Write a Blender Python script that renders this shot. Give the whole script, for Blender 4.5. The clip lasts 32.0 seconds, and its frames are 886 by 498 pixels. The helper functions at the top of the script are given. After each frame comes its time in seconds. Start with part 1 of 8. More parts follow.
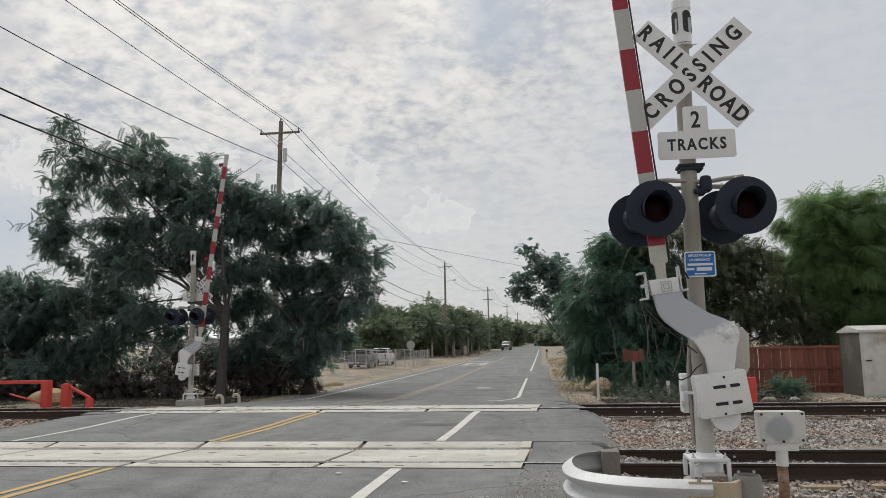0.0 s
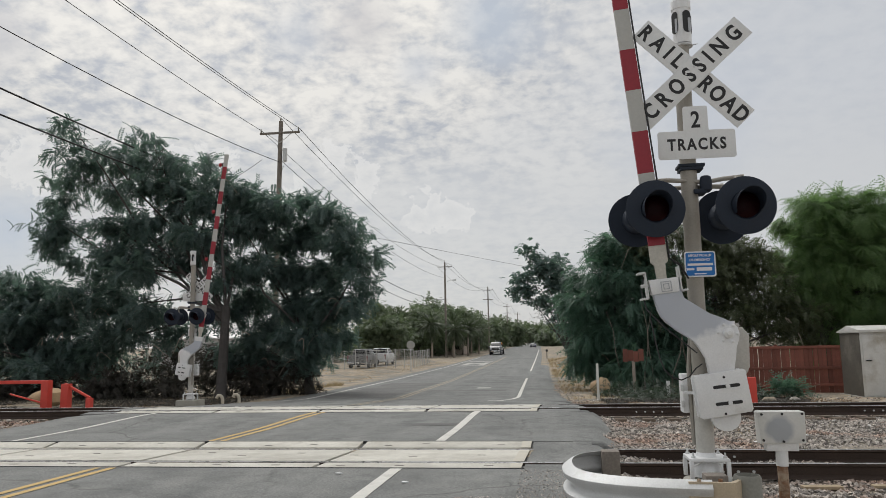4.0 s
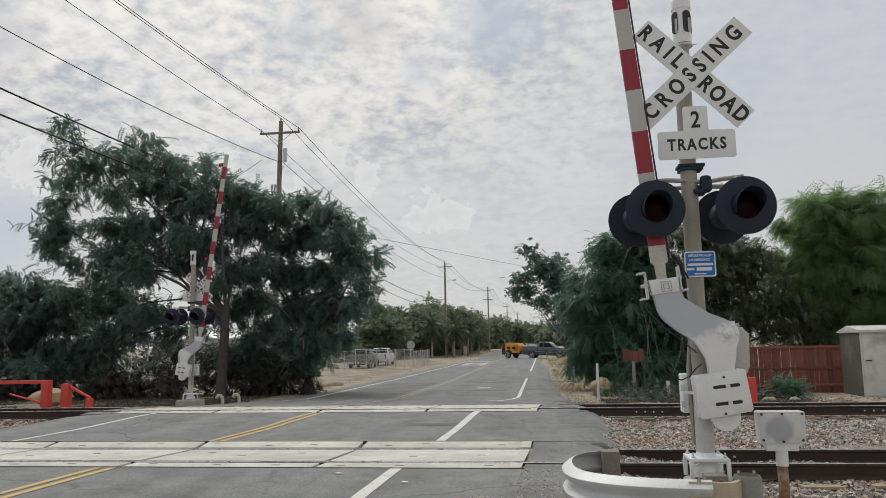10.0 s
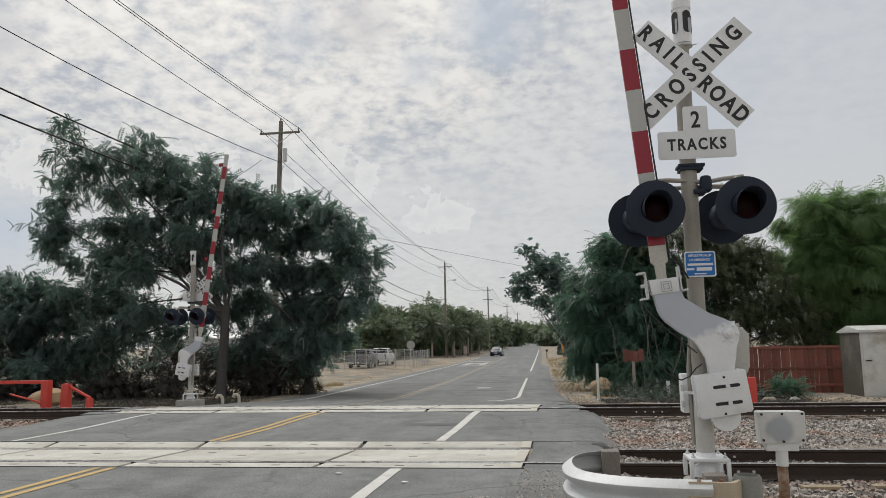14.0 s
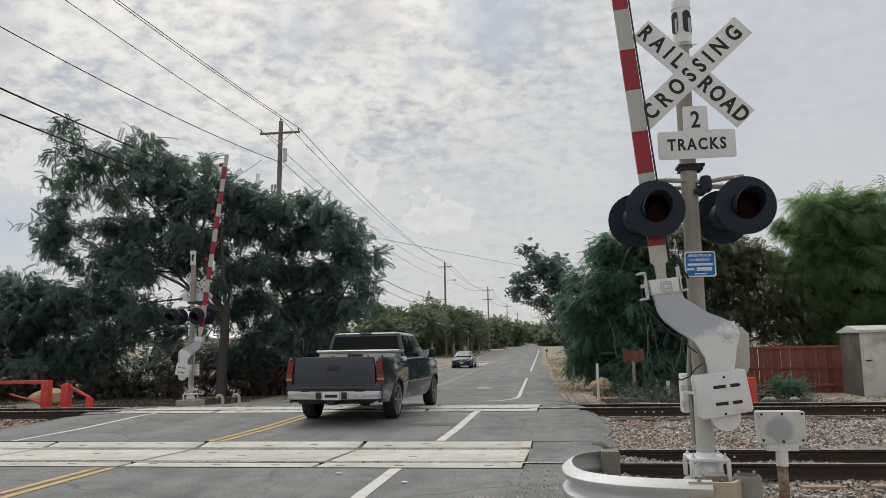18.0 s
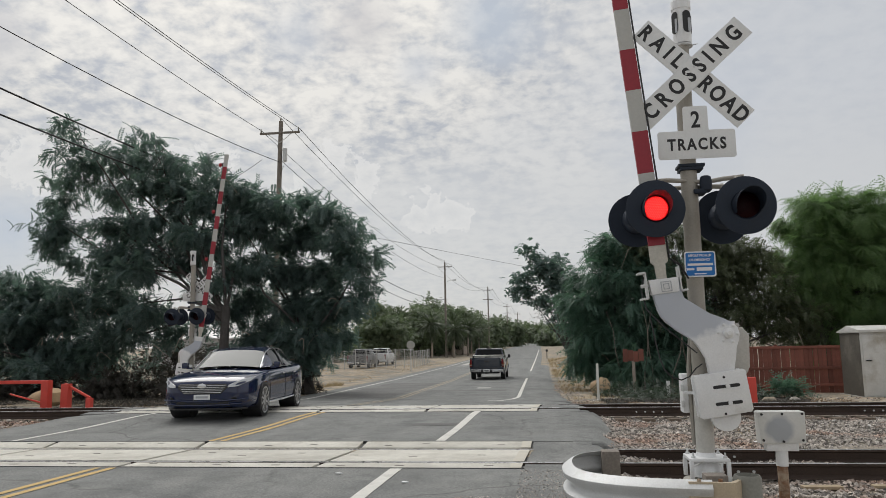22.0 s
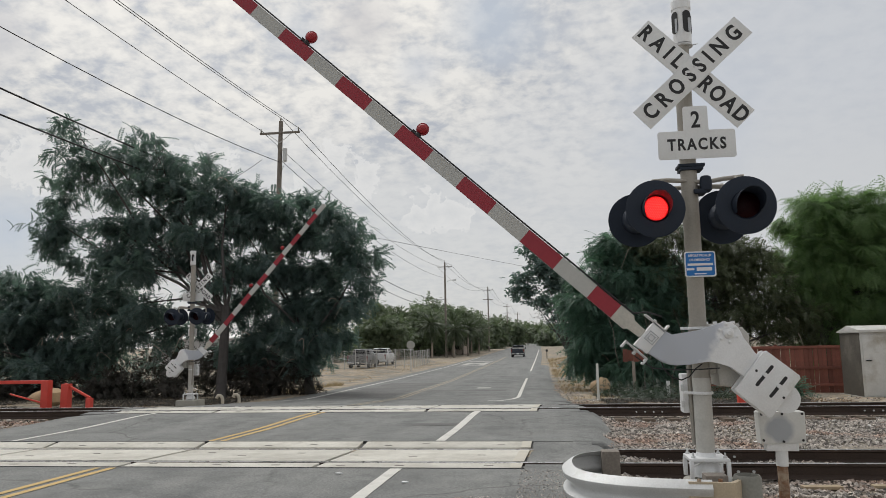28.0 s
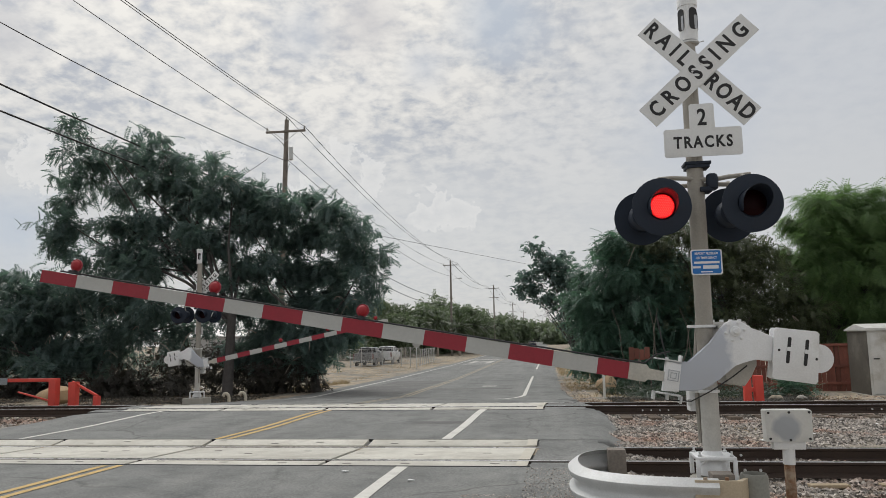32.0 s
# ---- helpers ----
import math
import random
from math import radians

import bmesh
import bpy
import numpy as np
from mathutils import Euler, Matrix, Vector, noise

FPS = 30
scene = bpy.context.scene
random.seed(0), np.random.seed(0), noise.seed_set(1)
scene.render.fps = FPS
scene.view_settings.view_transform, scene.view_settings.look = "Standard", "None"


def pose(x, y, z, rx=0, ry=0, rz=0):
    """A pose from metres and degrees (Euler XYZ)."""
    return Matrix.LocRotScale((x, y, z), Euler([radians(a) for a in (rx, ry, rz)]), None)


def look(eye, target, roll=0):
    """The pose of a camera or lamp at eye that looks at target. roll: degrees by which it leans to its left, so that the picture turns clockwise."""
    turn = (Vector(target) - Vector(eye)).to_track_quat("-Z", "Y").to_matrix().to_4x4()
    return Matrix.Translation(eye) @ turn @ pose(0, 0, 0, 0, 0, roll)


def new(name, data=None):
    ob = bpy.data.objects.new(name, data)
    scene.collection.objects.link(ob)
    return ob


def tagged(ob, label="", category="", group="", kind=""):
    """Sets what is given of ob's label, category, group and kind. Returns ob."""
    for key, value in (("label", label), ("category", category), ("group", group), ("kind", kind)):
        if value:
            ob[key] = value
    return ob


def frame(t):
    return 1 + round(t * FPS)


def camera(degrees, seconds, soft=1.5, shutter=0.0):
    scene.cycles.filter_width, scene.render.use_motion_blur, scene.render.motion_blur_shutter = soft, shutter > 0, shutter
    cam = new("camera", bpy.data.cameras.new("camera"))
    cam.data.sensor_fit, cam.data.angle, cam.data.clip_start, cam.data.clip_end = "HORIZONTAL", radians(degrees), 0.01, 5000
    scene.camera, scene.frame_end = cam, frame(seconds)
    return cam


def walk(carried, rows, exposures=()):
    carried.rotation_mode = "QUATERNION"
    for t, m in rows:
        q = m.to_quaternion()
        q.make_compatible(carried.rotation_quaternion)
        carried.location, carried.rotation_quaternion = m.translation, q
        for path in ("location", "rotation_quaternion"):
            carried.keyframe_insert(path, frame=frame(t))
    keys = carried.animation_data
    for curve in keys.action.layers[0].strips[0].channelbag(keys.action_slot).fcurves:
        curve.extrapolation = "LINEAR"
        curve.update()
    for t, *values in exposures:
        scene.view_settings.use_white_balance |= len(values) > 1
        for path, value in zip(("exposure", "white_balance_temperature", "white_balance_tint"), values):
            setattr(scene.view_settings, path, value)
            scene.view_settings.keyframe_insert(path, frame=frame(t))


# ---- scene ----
# One fixed viewpoint beside a two-track level crossing; +Y runs along the road, +X along the rails.
cam = camera(62.18, 32.0, soft=0.85)


def aim(yaw, pitch):
    d = Vector((-math.sin(radians(yaw)) * math.cos(radians(pitch)), math.cos(radians(yaw)) * math.cos(radians(pitch)), math.sin(radians(pitch))))
    return look(EYE, Vector(EYE) + d * 10, -1.05)


EYE = (0.0, 0.0, 1.47)
walk(cam, [(0, aim(7.5, 7.3)), (31.1, aim(7.5, 7.3)), (31.5, aim(7.58, 7.28)), (31.75, aim(7.73, 7.23)), (32, aim(7.95, 7.17))])

# ---- light: thin bright overcast, the sun behind the cloud ahead ----
world = bpy.data.worlds.new("overcast_sky")
scene.world = world
world.use_nodes = True


def link(tree, a, b):
    tree.links.new(a, b)


def node(tree, kind, **settings):
    n = tree.nodes.new(kind)
    for key, value in settings.items():
        n.inputs[key.replace("_", " ")].default_value = value
    return n


def mathn(tree, op, a, b=None, clamp=False):
    n = tree.nodes.new("ShaderNodeMath")
    n.operation, n.use_clamp = op, clamp
    for i, v in enumerate((a, b)):
        if v is None:
            continue
        if isinstance(v, (int, float)):
            n.inputs[i].default_value = v
        else:
            tree.links.new(v, n.inputs[i])
    return n.outputs[0]


def ramp(tree, fac, stops):
    n = tree.nodes.new("ShaderNodeValToRGB")
    el = n.color_ramp.elements
    while len(el) < len(stops):
        el.new(0.5)
    for e, (at, colour) in zip(el, stops):
        e.position = at
        e.color = (*colour, 1) if len(colour) == 3 else colour
    tree.links.new(fac, n.inputs[0])
    return n.outputs[0]


def mixc(tree, fac, a, b, blend="MIX"):
    n = tree.nodes.new("ShaderNodeMix")
    n.data_type, n.blend_type = "RGBA", blend
    for i, v in ((0, fac), (6, a), (7, b)):
        if isinstance(v, (int, float)):
            n.inputs[i].default_value = v
        elif isinstance(v, tuple):
            n.inputs[i].default_value = (*v, 1)
        else:
            tree.links.new(v, n.inputs[i])
    return n.outputs[2]


SUN_UP, SUN_TURN = 56.0, 32.0


def make_sky():
    t = world.node_tree
    t.nodes.clear()
    out, bg = t.nodes.new("ShaderNodeOutputWorld"), t.nodes.new("ShaderNodeBackground")
    sky = t.nodes.new("ShaderNodeTexSky")
    sky.sky_type, sky.sun_disc = "NISHITA", False
    sky.sun_elevation, sky.sun_rotation = radians(SUN_UP), radians(-SUN_TURN)
    tc, sep = t.nodes.new("ShaderNodeTexCoord"), t.nodes.new("ShaderNodeSeparateXYZ")
    link(t, tc.outputs["Generated"], sep.inputs[0])
    z = mathn(t, "ADD", mathn(t, "MAXIMUM", sep.outputs[2], 0.0), 0.30)
    px, py = mathn(t, "DIVIDE", sep.outputs[0], z), mathn(t, "DIVIDE", sep.outputs[1], z)
    flat = t.nodes.new("ShaderNodeCombineXYZ")
    link(t, px, flat.inputs[0])
    link(t, py, flat.inputs[1])
    puffs = node(t, "ShaderNodeTexNoise", Scale=24.0, Detail=4.0, Roughness=0.55, Distortion=0.15)
    banks = node(t, "ShaderNodeTexNoise", Scale=4.2, Detail=6.0, Roughness=0.58, Distortion=0.5)
    wide = node(t, "ShaderNodeTexNoise", Scale=0.9, Detail=3.0, Distortion=0.2)
    heaps = node(t, "ShaderNodeTexNoise", Scale=26.0, Detail=6.0, Roughness=0.6, Distortion=0.3)
    for n in (puffs, banks, wide):
        link(t, flat.outputs[0], n.inputs["Vector"])
    link(t, tc.outputs["Generated"], heaps.inputs["Vector"])

    def spot(towards, inner, outer):
        """1 within inner degrees of a direction, 0 beyond outer degrees, its edge broken by the cloud banks."""
        d = t.nodes.new("ShaderNodeVectorMath")
        d.operation = "DISTANCE"
        link(t, tc.outputs["Generated"], d.inputs[0])
        d.inputs[1].default_value = Vector(towards).normalized()
        off = mathn(t, "MULTIPLY", mathn(t, "SUBTRACT", banks.outputs[0], 0.5), radians(outer) * 1.1)
        a = mathn(t, "ADD", d.outputs["Value"], off)
        return ramp(t, a, [(radians(inner), (1, 1, 1)), (radians(outer), (0, 0, 0))])

    lump = mathn(t, "ADD", mathn(t, "MULTIPLY", puffs.outputs[0], 0.55), mathn(t, "MULTIPLY", banks.outputs[0], 0.45))
    shade = ramp(t, lump, [(0.38, (0.44, 0.46, 0.50)), (0.45, (0.57, 0.575, 0.58)), (0.50, (0.67, 0.66, 0.64)), (0.58, (0.78, 0.76, 0.72))])
    # smooth grey veil: over the rest of the sky by chance, and to the right of the rippled field
    veil = mathn(t, "MULTIPLY", ramp(t, wide.outputs[0], [(0.50, (0.0, 0.0, 0.0)), (0.66, (1, 1, 1))]), 0.6)
    veil = mathn(t, "MAXIMUM", veil, mathn(t, "MULTIPLY", spot((0.36, 0.90, 0.24), 11, 23), 0.86))
    cloud = mixc(t, veil, shade, (0.585, 0.605, 0.635))
    low = ramp(t, sep.outputs[2], [(0.0, (1, 1, 1)), (0.20, (0.9, 0.9, 0.9)), (0.30, (0.0, 0.0, 0.0))])
    cloud = mixc(t, mathn(t, "MULTIPLY", low, 0.82), cloud, (0.635, 0.640, 0.640))
    # thin blue-grey holes and darker undersides
    for towards, inner, outer, colour, much in (((-0.058, 0.911, 0.415), 0.5, 4.5, (0.46, 0.51, 0.58), 0.75), ((-0.30, 0.87, 0.395), 0.3, 3.0, (0.47, 0.50, 0.55), 0.6), ((-0.218, 0.886, 0.412), 0.5, 3.8, (0.50, 0.49, 0.50), 0.65), ((-0.60, 0.72, 0.355), 0.5, 3.2, (0.50, 0.50, 0.52), 0.7), ((-0.15, 0.92, 0.36), 0.3, 2.6, (0.52, 0.55, 0.60), 0.6), ((-0.62, 0.775, 0.135), 1.0, 4.5, (0.52, 0.57, 0.64), 0.8), ((0.20, 0.94, 0.27), 1.0, 6.0, (0.53, 0.565, 0.62), 0.55)):
        cloud = mixc(t, mathn(t, "MULTIPLY", spot(towards, inner, outer), much), cloud, colour)
    # heaped cloud tops above the trees
    heap = None
    for towards, size in (((-0.262, 0.931, 0.243), 2.6), ((-0.225, 0.946, 0.224), 2.6), ((-0.150, 0.971, 0.180), 2.6), ((-0.110, 0.975, 0.176), 2.2), ((-0.44, 0.863, 0.236), 2.6), ((-0.40, 0.885, 0.225), 2.4), ((-0.590, 0.774, 0.214), 2.8), ((-0.33, 0.92, 0.20), 2.2)):
        d = t.nodes.new("ShaderNodeVectorMath")
        d.operation = "DISTANCE"
        link(t, tc.outputs["Generated"], d.inputs[0])
        d.inputs[1].default_value = Vector(towards).normalized()
        one = mathn(t, "SUBTRACT", 1.0, mathn(t, "DIVIDE", d.outputs["Value"], radians(size)), True)
        heap = one if heap is None else mathn(t, "MAXIMUM", heap, one)
    billow = mathn(t, "ADD", mathn(t, "MULTIPLY", heap, 0.6), mathn(t, "MULTIPLY", mathn(t, "SUBTRACT", heaps.outputs[0], 0.5), 1.9))
    crisp = ramp(t, billow, [(0.24, (0, 0, 0)), (0.31, (0.85, 0.85, 0.85)), (0.55, (0.5, 0.5, 0.5)), (0.8, (0.2, 0.2, 0.2))])
    cloud = mixc(t, mathn(t, "MULTIPLY", crisp, mathn(t, "MULTIPLY", heap, 3.0, True)), cloud, (0.76, 0.75, 0.73))
    # brighter towards the hidden sun
    sunward = t.nodes.new("ShaderNodeVectorMath")
    sunward.operation = "DOT_PRODUCT"
    link(t, tc.outputs["Generated"], sunward.inputs[0])
    sunward.inputs[1].default_value = (-math.sin(radians(SUN_TURN)) * math.cos(radians(SUN_UP)), math.cos(radians(SUN_TURN)) * math.cos(radians(SUN_UP)), math.sin(radians(SUN_UP)))
    near_sun = ramp(t, sunward.outputs["Value"], [(0.35, (0.93, 0.93, 0.94)), (0.72, (1.0, 1.0, 1.0)), (1.0, (1.45, 1.42, 1.36))])
    cloud = mixc(t, 1.0, cloud, near_sun, "MULTIPLY")
    clear = t.nodes.new("ShaderNodeVectorMath")
    clear.operation = "SCALE"
    link(t, sky.outputs[0], clear.inputs[0])
    clear.inputs["Scale"].default_value = 0.10
    whole = mixc(t, 0.93, clear.outputs[0], cloud)
    link(t, whole, bg.inputs[0])
    bg.inputs[1].default_value = 1.0
    link(t, bg.outputs[0], out.inputs[0])


make_sky()
sun = new("sun", bpy.data.lights.new("sun", "SUN"))
sun.data.energy, sun.data.angle, sun.data.color = 1.5, radians(40), (1.0, 0.985, 0.96)
sun.matrix_world = look((-30, 100, 140), (-30 + 100 * math.sin(radians(SUN_TURN)) * math.cos(radians(SUN_UP)), 100 - 100 * math.cos(radians(SUN_TURN)) * math.cos(radians(SUN_UP)), 140 - 100 * math.sin(radians(SUN_UP))))
scene.view_settings.exposure = 0.0


# ---- materials ----
def material(name, colour, rough=0.6, metal=0.0, vary=0.15, scale=8.0, fine=90.0, bump=0.1, bump_scale=None, second=None, second_at=(0.55, 0.7), island=0.0, piece=0.0, spec=0.5):
    """Grain at two scales round one base colour, stains of a second colour, relief."""
    m = bpy.data.materials.new(name)
    m.use_nodes = True
    t = m.node_tree
    b = t.nodes["Principled BSDF"]
    tc = t.nodes.new("ShaderNodeTexCoord")
    big = node(t, "ShaderNodeTexNoise", Scale=scale, Detail=5.0, Roughness=0.6)
    small = node(t, "ShaderNodeTexNoise", Scale=fine, Detail=3.0, Roughness=0.6)
    for n in (big, small):
        link(t, tc.outputs["Object"], n.inputs["Vector"])
    mixed = mathn(t, "ADD", mathn(t, "MULTIPLY", big.outputs[0], 0.55), mathn(t, "MULTIPLY", small.outputs[0], 0.45))
    lo, hi = tuple(c * (1 - vary) for c in colour), tuple(min(1, c * (1 + vary)) for c in colour)
    col = ramp(t, mixed, [(0.36, lo), (0.64, hi)])
    if second:
        stain = node(t, "ShaderNodeTexNoise", Scale=scale * 0.45, Detail=6.0, Roughness=0.65)
        link(t, tc.outputs["Object"], stain.inputs["Vector"])
        col = mixc(t, ramp(t, stain.outputs[0], [(second_at[0], (0, 0, 0)), (second_at[1], (1, 1, 1))]), col, second)
    if island or piece:
        if island:
            r = t.nodes.new("ShaderNodeNewGeometry").outputs["Random Per Island"]
        else:
            r = t.nodes.new("ShaderNodeObjectInfo").outputs["Random"]
        k = island or piece
        tone = ramp(t, r, [(0, (1 - k,) * 3), (1, (1 + k,) * 3)])
        col = mixc(t, 1.0, col, tone, "MULTIPLY")
    link(t, col, b.inputs["Base Color"])
    b.inputs["Metallic"].default_value = metal
    b.inputs["Specular IOR Level"].default_value = spec
    link(t, ramp(t, big.outputs[0], [(0.3, (max(0, rough - 0.08),) * 3), (0.7, (min(1, rough + 0.08),) * 3)]), b.inputs["Roughness"])
    if bump:
        relief = t.nodes.new("ShaderNodeBump")
        relief.inputs["Strength"].default_value = bump
        relief.inputs["Distance"].default_value = 0.01
        grain = small
        if bump_scale:
            grain = node(t, "ShaderNodeTexNoise", Scale=bump_scale, Detail=4.0)
            link(t, tc.outputs["Object"], grain.inputs["Vector"])
        link(t, grain.outputs[0], relief.inputs["Height"])
        link(t, relief.outputs[0], b.inputs["Normal"])
    return m


def asphalt_material(name, base, worn, dark):
    """Aged asphalt: aggregate speckle, long wear streaks along the lane, patches and fine cracks."""
    m = material(name, base, 0.85, 0, 0.30, 0.8, 75, 0.45, 110, dark, (0.52, 0.70), spec=0.35)
    t = m.node_tree
    b = t.nodes["Principled BSDF"]
    col = b.inputs["Base Color"].links[0].from_socket
    tc = t.nodes.new("ShaderNodeTexCoord")
    stretch = t.nodes.new("ShaderNodeMapping")
    stretch.inputs["Scale"].default_value = (1.5, 0.10, 1.0)
    link(t, tc.outputs["Object"], stretch.inputs[0])
    streak = node(t, "ShaderNodeTexNoise", Scale=1.0, Detail=4.0, Roughness=0.55)
    link(t, stretch.outputs[0], streak.inputs["Vector"])
    col = mixc(t, mathn(t, "MULTIPLY", ramp(t, streak.outputs[0], [(0.45, (0, 0, 0)), (0.66, (1, 1, 1))]), 0.6), col, worn)
    bend = node(t, "ShaderNodeTexNoise", Scale=1.6, Detail=3.0)
    link(t, tc.outputs["Object"], bend.inputs["Vector"])
    cells = t.nodes.new("ShaderNodeTexVoronoi")
    cells.feature = "DISTANCE_TO_EDGE"
    cells.inputs["Scale"].default_value = 0.33
    link(t, mixc(t, 0.35, tc.outputs["Object"], bend.outputs["Color"]), cells.inputs["Vector"])
    patchy = node(t, "ShaderNodeTexNoise", Scale=0.25, Detail=2.0)
    link(t, tc.outputs["Object"], patchy.inputs["Vector"])
    crack = mathn(t, "MULTIPLY", ramp(t, cells.outputs["Distance"], [(0.0015, (1, 1, 1)), (0.006, (0, 0, 0))]), ramp(t, patchy.outputs[0], [(0.42, (0, 0, 0)), (0.52, (1, 1, 1))]))
    col = mixc(t, mathn(t, "MULTIPLY", crack, 0.55), col, (0.05, 0.05, 0.05))
    blot = node(t, "ShaderNodeTexNoise", Scale=2.6, Detail=6.0, Roughness=0.7)
    link(t, tc.outputs["Object"], blot.inputs["Vector"])
    col = mixc(t, 1.0, col, ramp(t, blot.outputs[0], [(0.34, (0.80, 0.80, 0.80)), (0.5, (1, 1, 1)), (0.7, (1.12, 1.11, 1.08))]), "MULTIPLY")
    link(t, col, b.inputs["Base Color"])
    return chipped(m, 34.0)


def chipped(m, scale, deep=1.0):
    """Stone chips and worn binder: strong fine speckle."""
    t = m.node_tree
    b = t.nodes["Principled BSDF"]
    tc = t.nodes.new("ShaderNodeTexCoord")
    chips = node(t, "ShaderNodeTexNoise", Scale=scale, Detail=7.0, Roughness=0.8)
    link(t, tc.outputs["Object"], chips.inputs["Vector"])
    tone = ramp(t, chips.outputs[0], [(0.33, (1 - 0.42 * deep,) * 3), (0.5, (1.0, 1.0, 0.99)), (0.67, (1 + 0.46 * deep, 1 + 0.45 * deep, 1 + 0.40 * deep))])
    link(t, mixc(t, 1.0, b.inputs["Base Color"].links[0].from_socket, tone, "MULTIPLY"), b.inputs["Base Color"])
    return m


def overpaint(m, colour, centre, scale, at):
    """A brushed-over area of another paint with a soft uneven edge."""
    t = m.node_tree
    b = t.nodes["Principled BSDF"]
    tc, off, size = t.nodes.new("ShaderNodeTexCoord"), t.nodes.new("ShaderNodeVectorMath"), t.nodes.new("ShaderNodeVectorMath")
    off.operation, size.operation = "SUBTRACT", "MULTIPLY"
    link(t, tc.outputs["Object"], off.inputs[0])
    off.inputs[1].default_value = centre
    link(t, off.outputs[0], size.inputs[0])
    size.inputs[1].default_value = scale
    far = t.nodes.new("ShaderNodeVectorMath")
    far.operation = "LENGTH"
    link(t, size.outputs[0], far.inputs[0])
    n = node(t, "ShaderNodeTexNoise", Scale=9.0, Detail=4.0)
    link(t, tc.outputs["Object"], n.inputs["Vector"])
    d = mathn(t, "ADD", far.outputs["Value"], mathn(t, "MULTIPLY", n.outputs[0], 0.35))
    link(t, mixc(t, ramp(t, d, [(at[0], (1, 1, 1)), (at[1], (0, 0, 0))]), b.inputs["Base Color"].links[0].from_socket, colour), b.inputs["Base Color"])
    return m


def leaf_material(name, dark, light, through_light=0.32, gloss=0.38):
    m = bpy.data.materials.new(name)
    m.use_nodes = True
    t = m.node_tree
    b, out = t.nodes["Principled BSDF"], t.nodes["Material Output"]
    g = t.nodes.new("ShaderNodeNewGeometry")
    tc = t.nodes.new("ShaderNodeTexCoord")
    patch = node(t, "ShaderNodeTexNoise", Scale=0.55, Detail=3.0)
    link(t, tc.outputs["Object"], patch.inputs["Vector"])
    f = mathn(t, "ADD", mathn(t, "MULTIPLY", g.outputs["Random Per Island"], 0.55), mathn(t, "MULTIPLY", patch.outputs[0], 0.5), True)
    col = ramp(t, f, [(0.12, dark), (0.9, light)])
    link(t, col, b.inputs["Base Color"])
    b.inputs["Roughness"].default_value = gloss
    b.inputs["Specular IOR Level"].default_value = 0.5
    tr = t.nodes.new("ShaderNodeBsdfTranslucent")
    link(t, mixc(t, 0.5, col, (light[0] * 1.1, light[1] * 1.35, light[2] * 0.85)), tr.inputs[0])
    mx = t.nodes.new("ShaderNodeMixShader")
    mx.inputs[0].default_value = through_light
    link(t, b.outputs[0], mx.inputs[1])
    link(t, tr.outputs[0], mx.inputs[2])
    link(t, mx.outputs[0], out.inputs[0])
    return m


def glow_material(name, colour, strength):
    m = bpy.data.materials.new(name)
    m.use_nodes = True
    b = m.node_tree.nodes["Principled BSDF"]
    b.inputs["Base Color"].default_value = (*colour, 1)
    b.inputs["Emission Color"].default_value = (*colour, 1)
    b.inputs["Emission Strength"].default_value = strength
    return m


def paint_material(name, colour, rough=0.12, coat=0.0, spec=0.45):
    """Car paint: clear reflections over a dark or light base, a film of road dust."""
    m = material(name, colour, rough, 0.0, 0.10, 3.0, 60.0, 0.0, None, tuple(c * 0.9 + 0.012 for c in colour), (0.5, 0.75), spec=spec)
    b = m.node_tree.nodes["Principled BSDF"]
    b.inputs["Coat Weight"].default_value = coat
    b.inputs["Coat Roughness"].default_value = 0.05
    return m


def glass_material(name, colour, rough=0.04, spec=0.7, coat=0.5):
    m = bpy.data.materials.new(name)
    m.use_nodes = True
    b = m.node_tree.nodes["Principled BSDF"]
    b.inputs["Base Color"].default_value = (*colour, 1)
    b.inputs["Roughness"].default_value = rough
    b.inputs["Specular IOR Level"].default_value = spec
    b.inputs["Coat Weight"].default_value = coat
    b.inputs["Coat Roughness"].default_value = 0.02
    return m


ASPHALT = asphalt_material("old_asphalt", (0.183, 0.188, 0.186), (0.230, 0.234, 0.228), (0.122, 0.127, 0.129))
ASPHALT_NEW = chipped(material("dark_asphalt", (0.125, 0.125, 0.124), 0.85, 0, 0.25, 1.2, 140, 0.3, 160, (0.17, 0.168, 0.162), (0.48, 0.66)), 34.0)
CONCRETE = chipped(material("crossing_concrete", (0.55, 0.535, 0.485), 0.8, 0, 0.14, 2.0, 70, 0.15, 90, (0.41, 0.39, 0.345), (0.46, 0.66), piece=0.08), 22.0, 0.3)
RUBBER = material("flangeway_rubber", (0.03, 0.03, 0.03), 0.8, 0, 0.2, 6, 80, 0.1)
LINE_WHITE = material("road_paint_white", (0.62, 0.61, 0.57), 0.75, 0, 0.1, 6, 60, 0.15, 140, (0.36, 0.35, 0.33), (0.56, 0.72))
LINE_YELLOW = material("road_paint_yellow", (0.54, 0.37, 0.14), 0.75, 0, 0.12, 5, 60, 0.15, 140, (0.3, 0.23, 0.12), (0.55, 0.74))
LINE_FADED = material("road_paint_faded", (0.36, 0.31, 0.22), 0.8, 0, 0.15, 3, 60, 0.1, 140, (0.2, 0.19, 0.17), (0.45, 0.65))
DIRT = chipped(material("dry_dirt", (0.335, 0.275, 0.20), 0.95, 0, 0.35, 1.1, 26, 0.6, 40, (0.20, 0.185, 0.16), (0.42, 0.60)), 5.0, 1.5)
